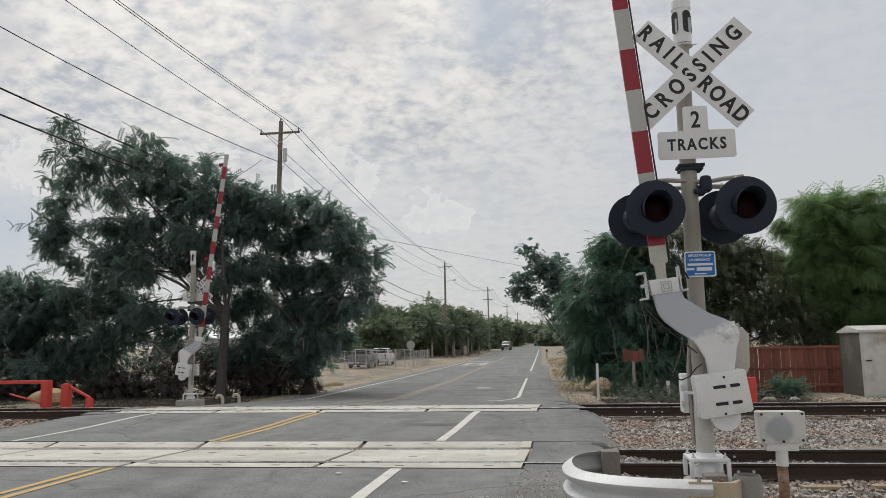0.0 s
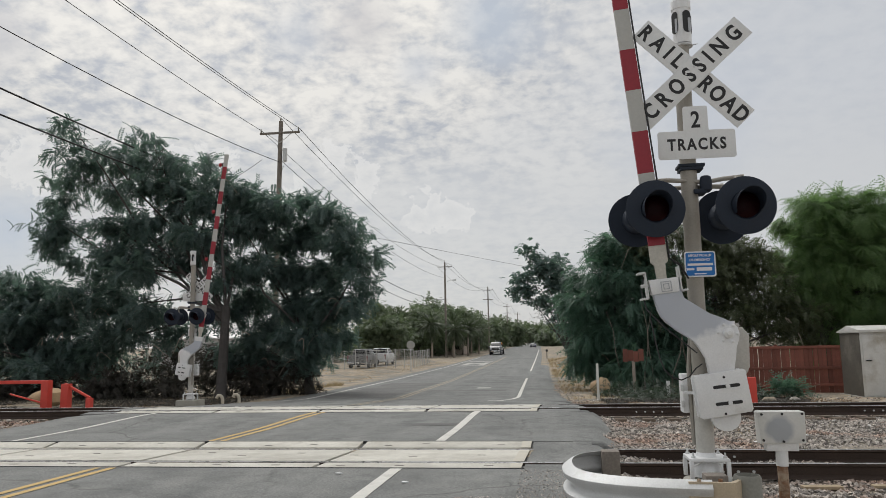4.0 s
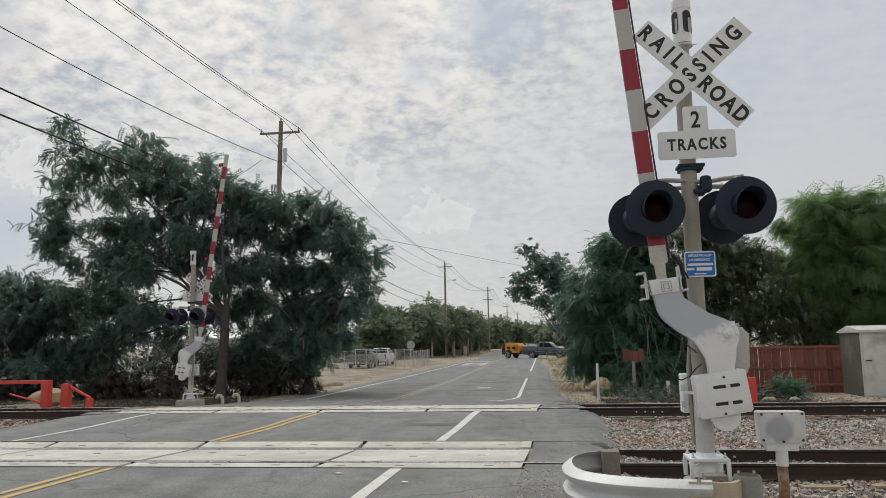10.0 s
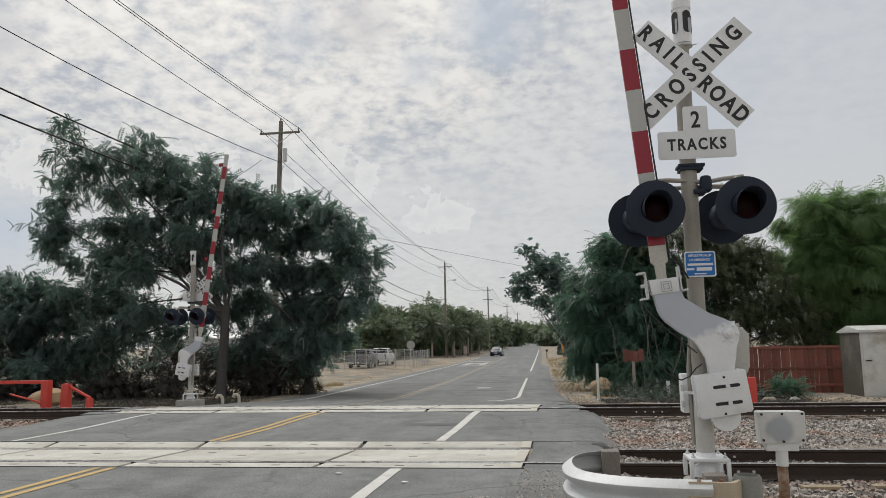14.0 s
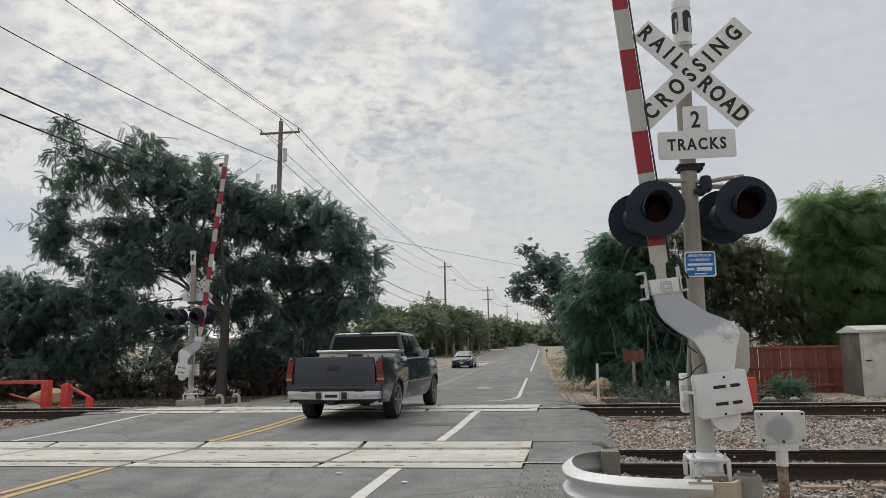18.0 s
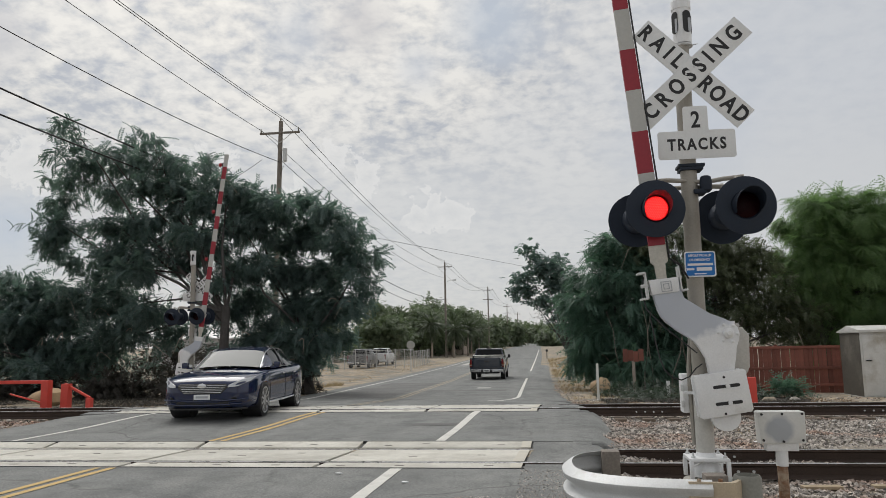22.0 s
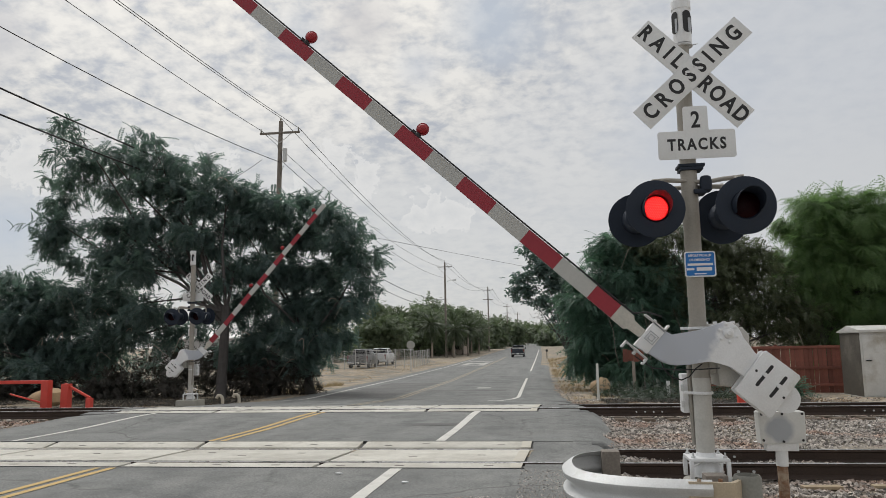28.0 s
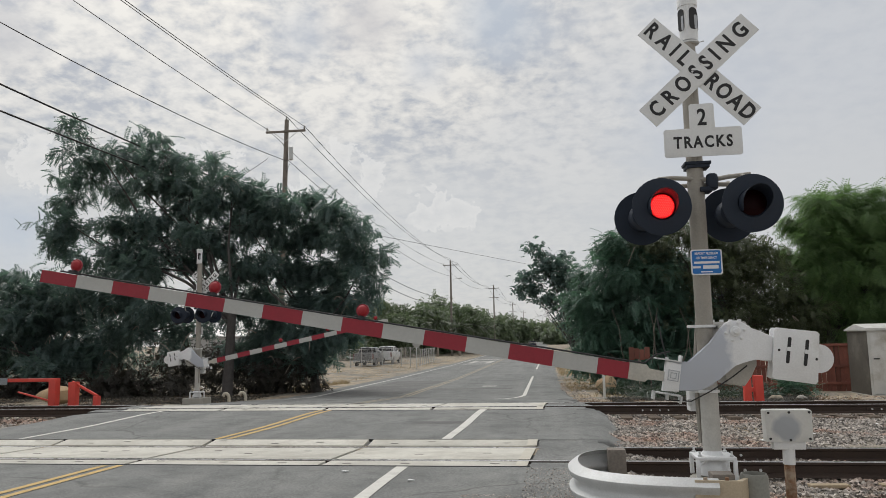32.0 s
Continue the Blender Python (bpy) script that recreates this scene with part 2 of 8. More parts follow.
LEAF_PALM = leaf_material("leaves_palm", (0.04, 0.056, 0.036), (0.10, 0.128, 0.072))
# brown leaves, base colour lowered to carry the shade under the canopy
LEAF_SHADE = leaf_material("leaves_brown_shade", (0.034, 0.032, 0.030), (0.080, 0.072, 0.062), 0.2, 0.7)
DRY_LEAF = leaf_material("fallen_leaves", (0.09, 0.055, 0.03), (0.26, 0.17, 0.10), 0.1, 0.8)
RAIL_SIDE = material("rusty_rail", (0.055, 0.038, 0.03), 0.75, 0.3, 0.3, 3, 60, 0.2)
RAIL_TOP = material("polished_rail_head", (0.62, 0.61, 0.6), 0.28, 1.0, 0.06, 3, 40, 0.0)
STONE = material("ballast_stone", (0.34, 0.31, 0.28), 0.9, 0, 0.25, 1.5, 120, 0.2, None, (0.31, 0.215, 0.17), (0.50, 0.60), island=0.8)
TIE = material("weathered_tie", (0.14, 0.11, 0.085), 0.9, 0, 0.3, 6, 50, 0.4)
MAST = material("mast_aluminium", (0.32, 0.30, 0.265), 0.55, 0.15, 0.12, 5, 70, 0.08, None, (0.26, 0.24, 0.2), (0.55, 0.75))
SILVER = material("silver_paint", (0.75, 0.76, 0.77), 0.42, 0.12, 0.07, 5, 70, 0.05, None, (0.52, 0.51, 0.48), (0.6, 0.8))
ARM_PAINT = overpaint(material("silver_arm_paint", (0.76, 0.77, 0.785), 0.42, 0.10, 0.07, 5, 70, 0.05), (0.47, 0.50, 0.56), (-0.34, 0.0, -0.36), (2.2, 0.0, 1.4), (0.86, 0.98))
GREY_PAINT = material("fresh_grey_paint", (0.40, 0.42, 0.45), 0.45, 0.1, 0.06, 4, 60, 0.04)
DULL_SILVER = material("dull_silver_paint", (0.48, 0.47, 0.44), 0.55, 0.15, 0.12, 5, 70, 0.05, None, (0.34, 0.33, 0.30), (0.55, 0.75))
SIGN_WHITE = material("sign_sheeting_white", (0.74, 0.75, 0.755), 0.45, 0, 0.05, 4, 50, 0.0, None, (0.62, 0.63, 0.62), (0.58, 0.8))
SIGN_BLACK = material("sign_black", (0.018, 0.018, 0.02), 0.6, 0, 0.1, 10, 60, 0.0)
SIGN_BLUE = material("sign_blue", (0.010, 0.16, 0.50), 0.45, 0, 0.08, 6, 60, 0.0)
LAMP_BLACK = material("lamp_black", (0.014, 0.022, 0.038), 0.6, 0, 0.15, 6, 60, 0.02, spec=0.35)
LENS_DARK = material("red_lens_unlit", (0.012, 0.001, 0.0025), 0.35, 0, 0.3, 40, 200, 0.2, spec=0.08)
LED_LIT = glow_material("red_led_lit", (1.0, 0.05, 0.045), 2.2)
LED_SIDE = glow_material("red_lens_side_on", (0.42, 0.008, 0.014), 0.22)
LED_GLOW = glow_material("red_lens_lit", (0.70, 0.010, 0.016), 0.24)
ARM_WHITE = material("arm_sheeting_white", (0.46, 0.46, 0.44), 0.45, 0, 0.06, 4, 50, 0.0)
ARM_RED = material("arm_sheeting_red", (0.29, 0.018, 0.033), 0.45, 0, 0.1, 4, 50, 0.0)
ARM_BARE = material("arm_bare_aluminium", (0.50, 0.48, 0.43), 0.5, 0.3, 0.15, 6, 60, 0.05)
CABLE = material("cable_black", (0.02, 0.02, 0.022), 0.6, 0, 0.1, 10, 60, 0.0)
GALV = material("galvanised_steel", (0.60, 0.61, 0.61), 0.52, 0.25, 0.1, 4, 70, 0.05, None, (0.40, 0.40, 0.38), (0.55, 0.75))
BOLLARD_GREY = material("bollard_grey", (0.23, 0.23, 0.205), 0.8, 0, 0.15, 4, 60, 0.1, None, (0.16, 0.16, 0.14), (0.5, 0.7))
CONC_OLD = material("old_concrete", (0.36, 0.35, 0.31), 0.9, 0, 0.15, 3, 60, 0.3, 70, (0.24, 0.23, 0.2), (0.5, 0.7))
RUST_POST = material("rusty_post", (0.22, 0.12, 0.07), 0.85, 0.2, 0.3, 9, 60, 0.2, None, (0.42, 0.34, 0.26), (0.48, 0.6))
RED_STEEL = material("red_painted_steel", (0.62, 0.065, 0.045), 0.5, 0, 0.12, 4, 60, 0.05)
RED_FENCE = material("red_stained_boards", (0.20, 0.072, 0.052), 0.8, 0, 0.25, 3, 40, 0.2, piece=0.25)
WOOD_POLE = material("weathered_pole_wood", (0.215, 0.19, 0.165), 0.9, 0, 0.25, 3, 40, 0.3)
BARK = material("tree_bark", (0.080, 0.074, 0.072), 0.9, 0, 0.3, 5, 40, 0.5)
STEM = material("grey_brown_stems", (0.15, 0.13, 0.11), 0.9, 0, 0.25, 5, 40, 0.2)
TWIG = material("pale_dead_twigs", (0.30, 0.26, 0.22), 0.9, 0, 0.2, 5, 40, 0.2)
LEAF_TREE = leaf_material("leaves_dark_pinnate", (0.060, 0.094, 0.100), (0.152, 0.218, 0.206), 0.45)
LEAF_BUSH = leaf_material("leaves_green_pinnate", (0.044, 0.090, 0.074), (0.140, 0.240, 0.185), 0.42)
LEAF_WEED = leaf_material("leaves_dark_weeds", (0.030, 0.045, 0.036), (0.070, 0.098, 0.070), 0.3)
LEAF_WILLOW = leaf_material("leaves_willow", (0.072, 0.125, 0.062), (0.240, 0.350, 0.160), 0.48)
LEAF_BROAD = leaf_material("leaves_olive", (0.050, 0.066, 0.040), (0.13, 0.15, 0.085), 0.36)
LEAF_FAR = leaf_material("leaves_far", (0.075, 0.100, 0.070), (0.20, 0.245, 0.15), 0.36)
DRY_GRASS = leaf_material("dry_grass_blades", (0.30, 0.21, 0.12), (0.52, 0.40, 0.25), 0.2, 0.7)


# ---- mesh helpers ----
def mesh_of(bm, name, mat, smooth=None):
    me = bpy.data.meshes.new(name)
    bmesh.ops.recalc_face_normals(bm, faces=bm.faces)
    bm.to_mesh(me)
    bm.free()
    for m in mat if isinstance(mat, (list, tuple)) else (mat,):
        me.materials.append(m)
    if smooth:
        me.shade_smooth()
        me.set_sharp_from_angle(angle=radians(smooth))
    return me


def part(name, bm, mat, parent, label="", smooth=35):
    """Link a bmesh as one mesh object under a thing or under a part."""
    ob = new(name, bm if isinstance(bm, bpy.types.Mesh) else mesh_of(bm, name, mat, smooth))
    ob.parent = parent
    return tagged(ob, label)


def thing(name, at, label, category, group="", kind="", rz=0.0):
    ob = new(name)
    ob.empty_display_size = 0.2
    ob.matrix_world = pose(*at, 0, 0, rz)
    return tagged(ob, label, category, group, kind)


def solid(name, bm, mat, label, category="", group="", kind="", at=(0, 0, 0), smooth=35):
    ob = new(name, mesh_of(bm, name, mat, smooth))
    ob.location = at
    return tagged(ob, label, category, group, kind)


def box(bm, x0, x1, y0, y1, z0, z1, bevel=0.0, turn=None, mat=0):
    v = [bm.verts.new((x, y, z)) for x in (x0, x1) for y in (y0, y1) for z in (z0, z1)]
    f = [bm.faces.new([v[i] for i in q]) for q in ((0, 1, 3, 2), (4, 6, 7, 5), (0, 4, 5, 1), (2, 3, 7, 6), (0, 2, 6, 4), (1, 5, 7, 3))]
    for q in f:
        q.material_index = mat
    if turn:
        bmesh.ops.transform(bm, matrix=turn, verts=v)
    if bevel:
        bmesh.ops.bevel(bm, geom=list({e for q in f for e in q.edges}), offset=bevel, segments=2, affect="EDGES", profile=0.6)
    return bm


def prism(bm, pts, y0, y1, plane="xz", bevel=0.0, mat=0):
    """A flat outline given thickness along the third axis."""
    def at(a, b, d):
        return (a, d, b) if plane == "xz" else (a, b, d) if plane == "xy" else (d, a, b)
    lo, hi = [bm.verts.new(at(a, b, y0)) for a, b in pts], [bm.verts.new(at(a, b, y1)) for a, b in pts]
    f = [bm.faces.new(lo), bm.faces.new(hi[::-1])]
    n = len(pts)
    for i in range(n):
        f.append(bm.faces.new((lo[i], lo[(i + 1) % n], hi[(i + 1) % n], hi[i])))
    for q in f:
        q.material_index = mat
    if bevel:
        bmesh.ops.bevel(bm, geom=list({e for q in f[:2] for e in q.edges}), offset=bevel, segments=2, affect="EDGES", profile=0.6)
    return bm


def rounded(x0, x1, z0, z1, r, n=4):
    pts = []
    for cx, cz, a in ((x1 - r, z1 - r, 0), (x0 + r, z1 - r, 90), (x0 + r, z0 + r, 180), (x1 - r, z0 + r, 270)):
        pts += [(cx + r * math.cos(radians(a + 90 * i / n)), cz + r * math.sin(radians(a + 90 * i / n))) for i in range(n + 1)]
    return pts


def rings(bm, path, radii, seg=10, caps=True, mat=0):
    """A round bar along a path of points, with a radius at each."""
    path = [Vector(p) for p in path]
    loops = []
    for i, p in enumerate(path):
        d = (path[min(i + 1, len(path) - 1)] - path[max(i - 1, 0)]).normalized()
        a = d.orthogonal().normalized() if abs(d.z) < 0.95 else Vector((1, 0, 0))
        a = (a - d * a.dot(d)).normalized()
        b = d.cross(a)
        r = radii[i] if isinstance(radii, (list, tuple)) else radii
        loops.append([bm.verts.new(p + (a * math.cos(k * math.tau / seg) + b * math.sin(k * math.tau / seg)) * r) for k in range(seg)])
    for u, w in zip(loops, loops[1:]):
        best = min(range(seg), key=lambda s: sum((u[k].co - w[(k + s) % seg].co).length for k in range(0, seg, 3)))
        for k in range(seg):
            bm.faces.new((u[k], u[(k + 1) % seg], w[(k + 1 + best) % seg], w[(k + best) % seg])).material_index = mat
    if caps:
        bm.faces.new(loops[0]).material_index = mat
        bm.faces.new(loops[-1]).material_index = mat
    return bm


def lathe(bm, profile, axis="z", at=(0, 0, 0), seg=24, mat=0):
    """Turn a profile of (radius, height) about an axis."""
    def place(r, h, k):
        c, s = r * math.cos(k * math.tau / seg), r * math.sin(k * math.tau / seg)
        p = (c, s, h) if axis == "z" else (c, h, s) if axis == "y" else (h, c, s)
        return Vector(p) + Vector(at)
    loops = [[bm.verts.new(place(max(r, 1e-4), h, k)) for k in range(seg)] for r, h in profile]
    for u, w in zip(loops, loops[1:]):
        for k in range(seg):
            bm.faces.new((u[k], u[(k + 1) % seg], w[(k + 1) % seg], w[k])).material_index = mat
    bm.faces.new(loops[0]).material_index = mat
    bm.faces.new(loops[-1]).material_index = mat
    return bm


def sheet(name, verts, faces, mats, smooth=False):
    me = bpy.data.meshes.new(name)
    me.from_pydata(verts, [], faces)
    for m in mats if isinstance(mats, (list, tuple)) else (mats,):
        me.materials.append(m)
    if smooth:
        me.shade_smooth()
    return me


def lettering(text, size, m, mat, parent, name="lettering", bold=0.0, align="CENTER", spacing=1.0, narrow=0.80):
    """Raised letters lying in the plane of the pose m."""
    cu = bpy.data.curves.new(name, "FONT")
    cu.body, cu.size, cu.align_x, cu.align_y, cu.extrude, cu.offset, cu.space_character = text, size, align, "CENTER", 0.0008, bold, spacing
    cu.resolution_u = 3
    tmp = bpy.data.objects.new(name, cu)
    me = bpy.data.meshes.new_from_object(tmp)
    bpy.data.objects.remove(tmp)
    me.materials.clear()
    me.materials.append(mat)
    me.transform(m @ Matrix.Diagonal((narrow, 1, 1, 1)))
    ob = new(name, me)
    ob.parent = parent
    return ob


# ---- ground, road and tracks ----
PROFILE_Y = (-300.0, 13.0, 15.0, 17.0, 24.0, 29.1, 34.4, 40.1, 43.0, 49.1, 70.2, 111.1, 163.8, 292.5, 702, 2925)
PROFILE_Z = (0.0, 0.0, 0.05, 0.03, -0.3, -0.382, -0.464, -0.548, -0.591, -0.67, -0.718, -0.718, -0.542, -0.25, 0.6, 2.0)


def road_z(y):
    return float(np.interp(y, PROFILE_Y, PROFILE_Z))


ROAD_L = ((-300.0, -9.9), (9.0, -9.9), (14.0, -9.8), (18.0, -9.2), (24.0, -8.3), (29.1, -8.51), (34.4, -8.71), (40.1, -8.91), (46.0, -9.09), (49.1, -9.25), (117.0, -9.59), (234.0, -10.06), (702.0, -10.53), (2500, -10.53))
ROAD_R = ((-300.0, 0.35), (6.0, 0.3), (10.0, 0.35), (14.5, 0.5), (17.0, 0.6), (21.0, 0.1), (24.0, -0.0), (29.1, -0.14), (31.7, -0.21), (34.4, -0.22), (40.1, -0.22), (49.1, -0.23), (70.2, -0.23), (117.0, -0.12), (234.0, -0.47), (702.0, -1.17), (2500, -1.17))


def along(table, y):
    return float(np.interp(y, [a for a, _ in table], [b for _, b in table]))


def ground_z(x, y):
    """Height of the bare ground: a low bank carries the tracks, the fields lie lower."""
    z = road_z(y) - 0.06
    side = max(0.0, along(ROAD_L, y) - x, x - along(ROAD_R, y))
    bed = -0.22 if y < 20 else -0.22 - 0.16 * min(1, (y - 20) / 4)
    far_z = min(z, bed) if y < 30 else z - 0.06
    z = z + (far_z - z) * min(1.0, side / 1.2)
    if side > 2 and y > 26:
        z += 0.05 * noise.noise((x * 0.3, y * 0.3, 0)) - 0.02
    # the yard behind the fence lies a little higher
    z += 0.2 * min(1.0, max(0.0, (along(ROAD_L, y) - 3.5 - x) / 2)) * min(1.0, max(0.0, (y - 45) / 12)) * min(1.0, max(0.0, (115 - y) / 12))
    if x > 0.6 and 68 < y < 99:
        z += 0.5 * math.exp(-((x - 3.5) / 1.9) ** 2) * math.exp(-((y - 84) / 9.5) ** 2)
    return z


def make_ground():
    xs = sorted({round(v, 2) for v in (*np.arange(-40, 30, 1.0), *np.arange(-12, 4, 0.25), *np.arange(-120, 121, 10), -2500, -1200, -600, -300, 300, 600, 1200, 2500)})
    ys = sorted({round(v, 2) for v in (*np.arange(-10, 60, 0.7), *np.arange(60, 160, 4), *np.arange(-60, 400, 20), -1500, -600, -250, 600, 1000, 2000, 3500)})
    verts = [(x, y, ground_z(x, y)) for y in ys for x in xs]
    n = len(xs)
    faces = [(j * n + i, j * n + i + 1, (j + 1) * n + i + 1, (j + 1) * n + i) for j in range(len(ys) - 1) for i in range(n - 1)]
    tagged(new("ground", sheet("ground", verts, faces, DIRT, True)), "dry brown dirt ground with sparse litter", "ground", kind="structure")


def strip(name, left, right, y0, y1, lift, mat, parent=None, step=0.5, label="", thick=0.0):
    ys, y = [], y0
    while y < y1:
        ys.append(y)
        y += step if y < 60 else step * 8
    ys.append(y1)
    verts = []
    for y in ys:
        verts += [(left(y), y, road_z(y) + lift), (right(y), y, road_z(y) + lift)]
        if thick:
            verts += [(left(y) - 0.03, y, road_z(y) + lift - thick), (right(y) + 0.03, y, road_z(y) + lift - thick)]
    w = 4 if thick else 2
    faces = [(i * w, i * w + 1, (i + 1) * w + 1, (i + 1) * w) for i in range(len(ys) - 1)]
    if thick:
        n = (len(ys) - 1) * w
        faces += [(0, 2, 3, 1), (n, n + 1, n + 3, n + 2)]
        faces += [(i * w + 2, i * w, (i + 1) * w, (i + 1) * w + 2) for i in range(len(ys) - 1)] + [(i * w + 1, i * w + 3, (i + 1) * w + 3, (i + 1) * w + 1) for i in range(len(ys) - 1)]
    ob = new(name, sheet(name, verts, faces, mat, not thick))
    ob.parent = parent
    return tagged(ob, label)


def make_road():
    road = tagged(new("road"), "worn grey two-lane asphalt road with cracked patches", "road", kind="structure")
    # three lengths of carriageway, cut by the two concrete crossings
    jag = lambda y: 0.06 * noise.noise((0, y * 0.9, 3))
    for y0, y1, mat in ((-60, 8.89, ASPHALT), (11.25, 15.56, ASPHALT), (17.91, 900, ASPHALT)):
        strip("asphalt", lambda y: along(ROAD_L, y) + jag(y), lambda y: along(ROAD_R, y) + jag(y + 40), y0, y1, 0.0, mat, road, 0.4, thick=0.12)
    # ragged aprons that feather down to the gravel
    for y0, y1, edge, sign, reach in ((-60, 8.89, ROAD_R, 1, 0.55), (8.89, 11.25, ROAD_R, 1, 0.6), (11.25, 15.56, ROAD_R, 1, 0.75), (15.56, 20.5, ROAD_R, 1, 0.5), (-60, 8.89, ROAD_L, -1, 0.9), (11.25, 15.56, ROAD_L, -1, 0.9), (17.9, 26, ROAD_L, -1, 0.8), (20.5, 70, ROAD_R, 1, 0.8), (26, 70, ROAD_L, -1, 0.7)):
        ys = np.arange(y0, y1 + 0.01, 0.25 if y0 > 0 else 1.0).tolist()
        ys = [ys[0]] + ys
        verts = []
        for row, y in enumerate(ys):
            x = along(edge, y) + jag(y + (40 if sign > 0 else 0))
            w = reach * (1 + 0.35 * noise.noise((sign, y * 0.9, 7)))
            top = road_z(y) - (0.004 if not 8.89 <= y <= 11.25 else 0.02)
            top -= 0.0 if row else 0.35
            verts += [(x - sign * 0.55, y, top - 0.001), (x, y, top), (x + sign * w * 0.6, y, top - 0.022), (x + sign * w, y, min(top, ground_z(x + sign * w, y)) - 0.03)]
        n = len(ys)
        faces = [(i * 4 + k, i * 4 + k + 1, i * 4 + k + 5, i * 4 + k + 4) for i in range(n - 1) for k in range(3)]
        ob = new("asphalt_apron", sheet("asphalt_apron", verts, faces, ASPHALT, True))
        ob.parent = road
    # darker patches
    for x0, x1, y0, y1 in ((-7.66, -5.14, 24.6, 37.2), (-4.77, -1.45, 28.4, 29.2), (-2.4, -1.5, 13.3, 13.6), (-6.0, -3.0, 6.2, 6.35)):
        strip("asphalt_patch", lambda y: x0 + 0.1 * noise.noise((x0, y * 2, 0)), lambda y: x1 + 0.1 * noise.noise((x1, y * 2, 9)), y0, y1, 0.004, ASPHALT_NEW, road, 0.2)
    yellow = ((-60.0, -5.75), (7.0, -5.55), (9.0, -5.45), (11.3, -5.15), (16.2, -4.72), (24.0, -4.72), (29.1, -4.79), (34.4, -4.86), (40.1, -4.92), (49.1, -5.19), (87.8, -5.26), (234.0, -5.73))
    for y0, y1, mat in ((-60, 8.8, LINE_YELLOW), (11.3, 15.6, LINE_YELLOW), (18.0, 111, LINE_FADED)):
        for k in (-0.10, 0.10):
            strip("centre_line", lambda y: along(yellow, y) + k - 0.05, lambda y: along(yellow, y) + k + 0.05, y0, y1, 0.006, mat, road, 0.5)
    right_line = ((-60.0, -2.1), (7.2, -1.82), (8.8, -1.77), (11.3, -1.58), (16.4, -1.35), (20.5, -1.42), (21.3, -1.12), (22.3, -0.93), (24.0, -0.84), (24.6, -0.82), (29.1, -0.85), (34.4, -0.88), (40.1, -0.91), (43.0, -0.93), (49.1, -0.94), (57.3, -0.91), (154.4, -0.83), (187.2, -0.94))
    for y0, y1 in ((-60, 8.82), (11.3, 15.6), (21.0, 42.4), (55.0, 176)):
        wob = 0.06 if y0 > 20 else 0.072
        strip("edge_line", lambda y: along(right_line, y) - wob, lambda y: along(right_line, y) + wob, y0, y1, 0.006, LINE_WHITE, road, 0.5)
    strip("edge_line", lambda y: -1.55, lambda y: -1.12, 20.7, 20.95, 0.006, LINE_WHITE, road, 0.2)
    left_line = ((-60.0, -8.9), (11.3, -8.66), (16.2, -8.5), (24.0, -7.88), (25.2, -7.87), (29.1, -8.03), (34.4, -8.24), (40.1, -8.45), (43.0, -8.55), (49.1, -8.81), (70.2, -8.72), (111.1, -9.24), (175.5, -9.59))
    for y0, y1 in ((-60, 8.8), (11.3, 15.6), (22, 112)):
        strip("edge_line", lambda y: along(left_line, y) - 0.055, lambda y: along(left_line, y) + 0.055, y0, y1, 0.006, LINE_WHITE, road, 0.5)
    # worn lane lettering and stop bars, seen at a grazing angle
    for x0, x1, y0, y1 in ((-8.07, -5.56, 69.5, 70.7), (-8.01, -7.43, 72.5, 80.7), (-6.26, -5.67, 72.5, 80.7), (-7.49, -6.2, 75.5, 78.4), (-8.42, -5.62, 84.8, 86.6), (-2.76, -2.19, 30.6, 31.4)):
        strip("lane_marking", lambda y: x0, lambda y: x1, y0, y1, 0.006, LINE_WORN, road, 0.4)


def rail_outline(x0):
    """Flat-bottomed rail, head at the top."""
    half = [(0.0, 0), (0.036, -0.003), (0.038, -0.03), (0.012, -0.045), (0.009, -0.13), (0.07, -0.155), (0.076, -0.176)]
    return [(x0 + a, b) for a, b in half] + [(x0 - a, b) for a, b in half[:0:-1]]


SLOT = material("slot_shadow", (0.27, 0.255, 0.23), 0.9, 0, 0.2, 6, 60, 0.1)


EDGE_PALE = material("pale_edge_angle", (0.52, 0.49, 0.42), 0.7, 0.1, 0.1, 4, 60, 0.05)


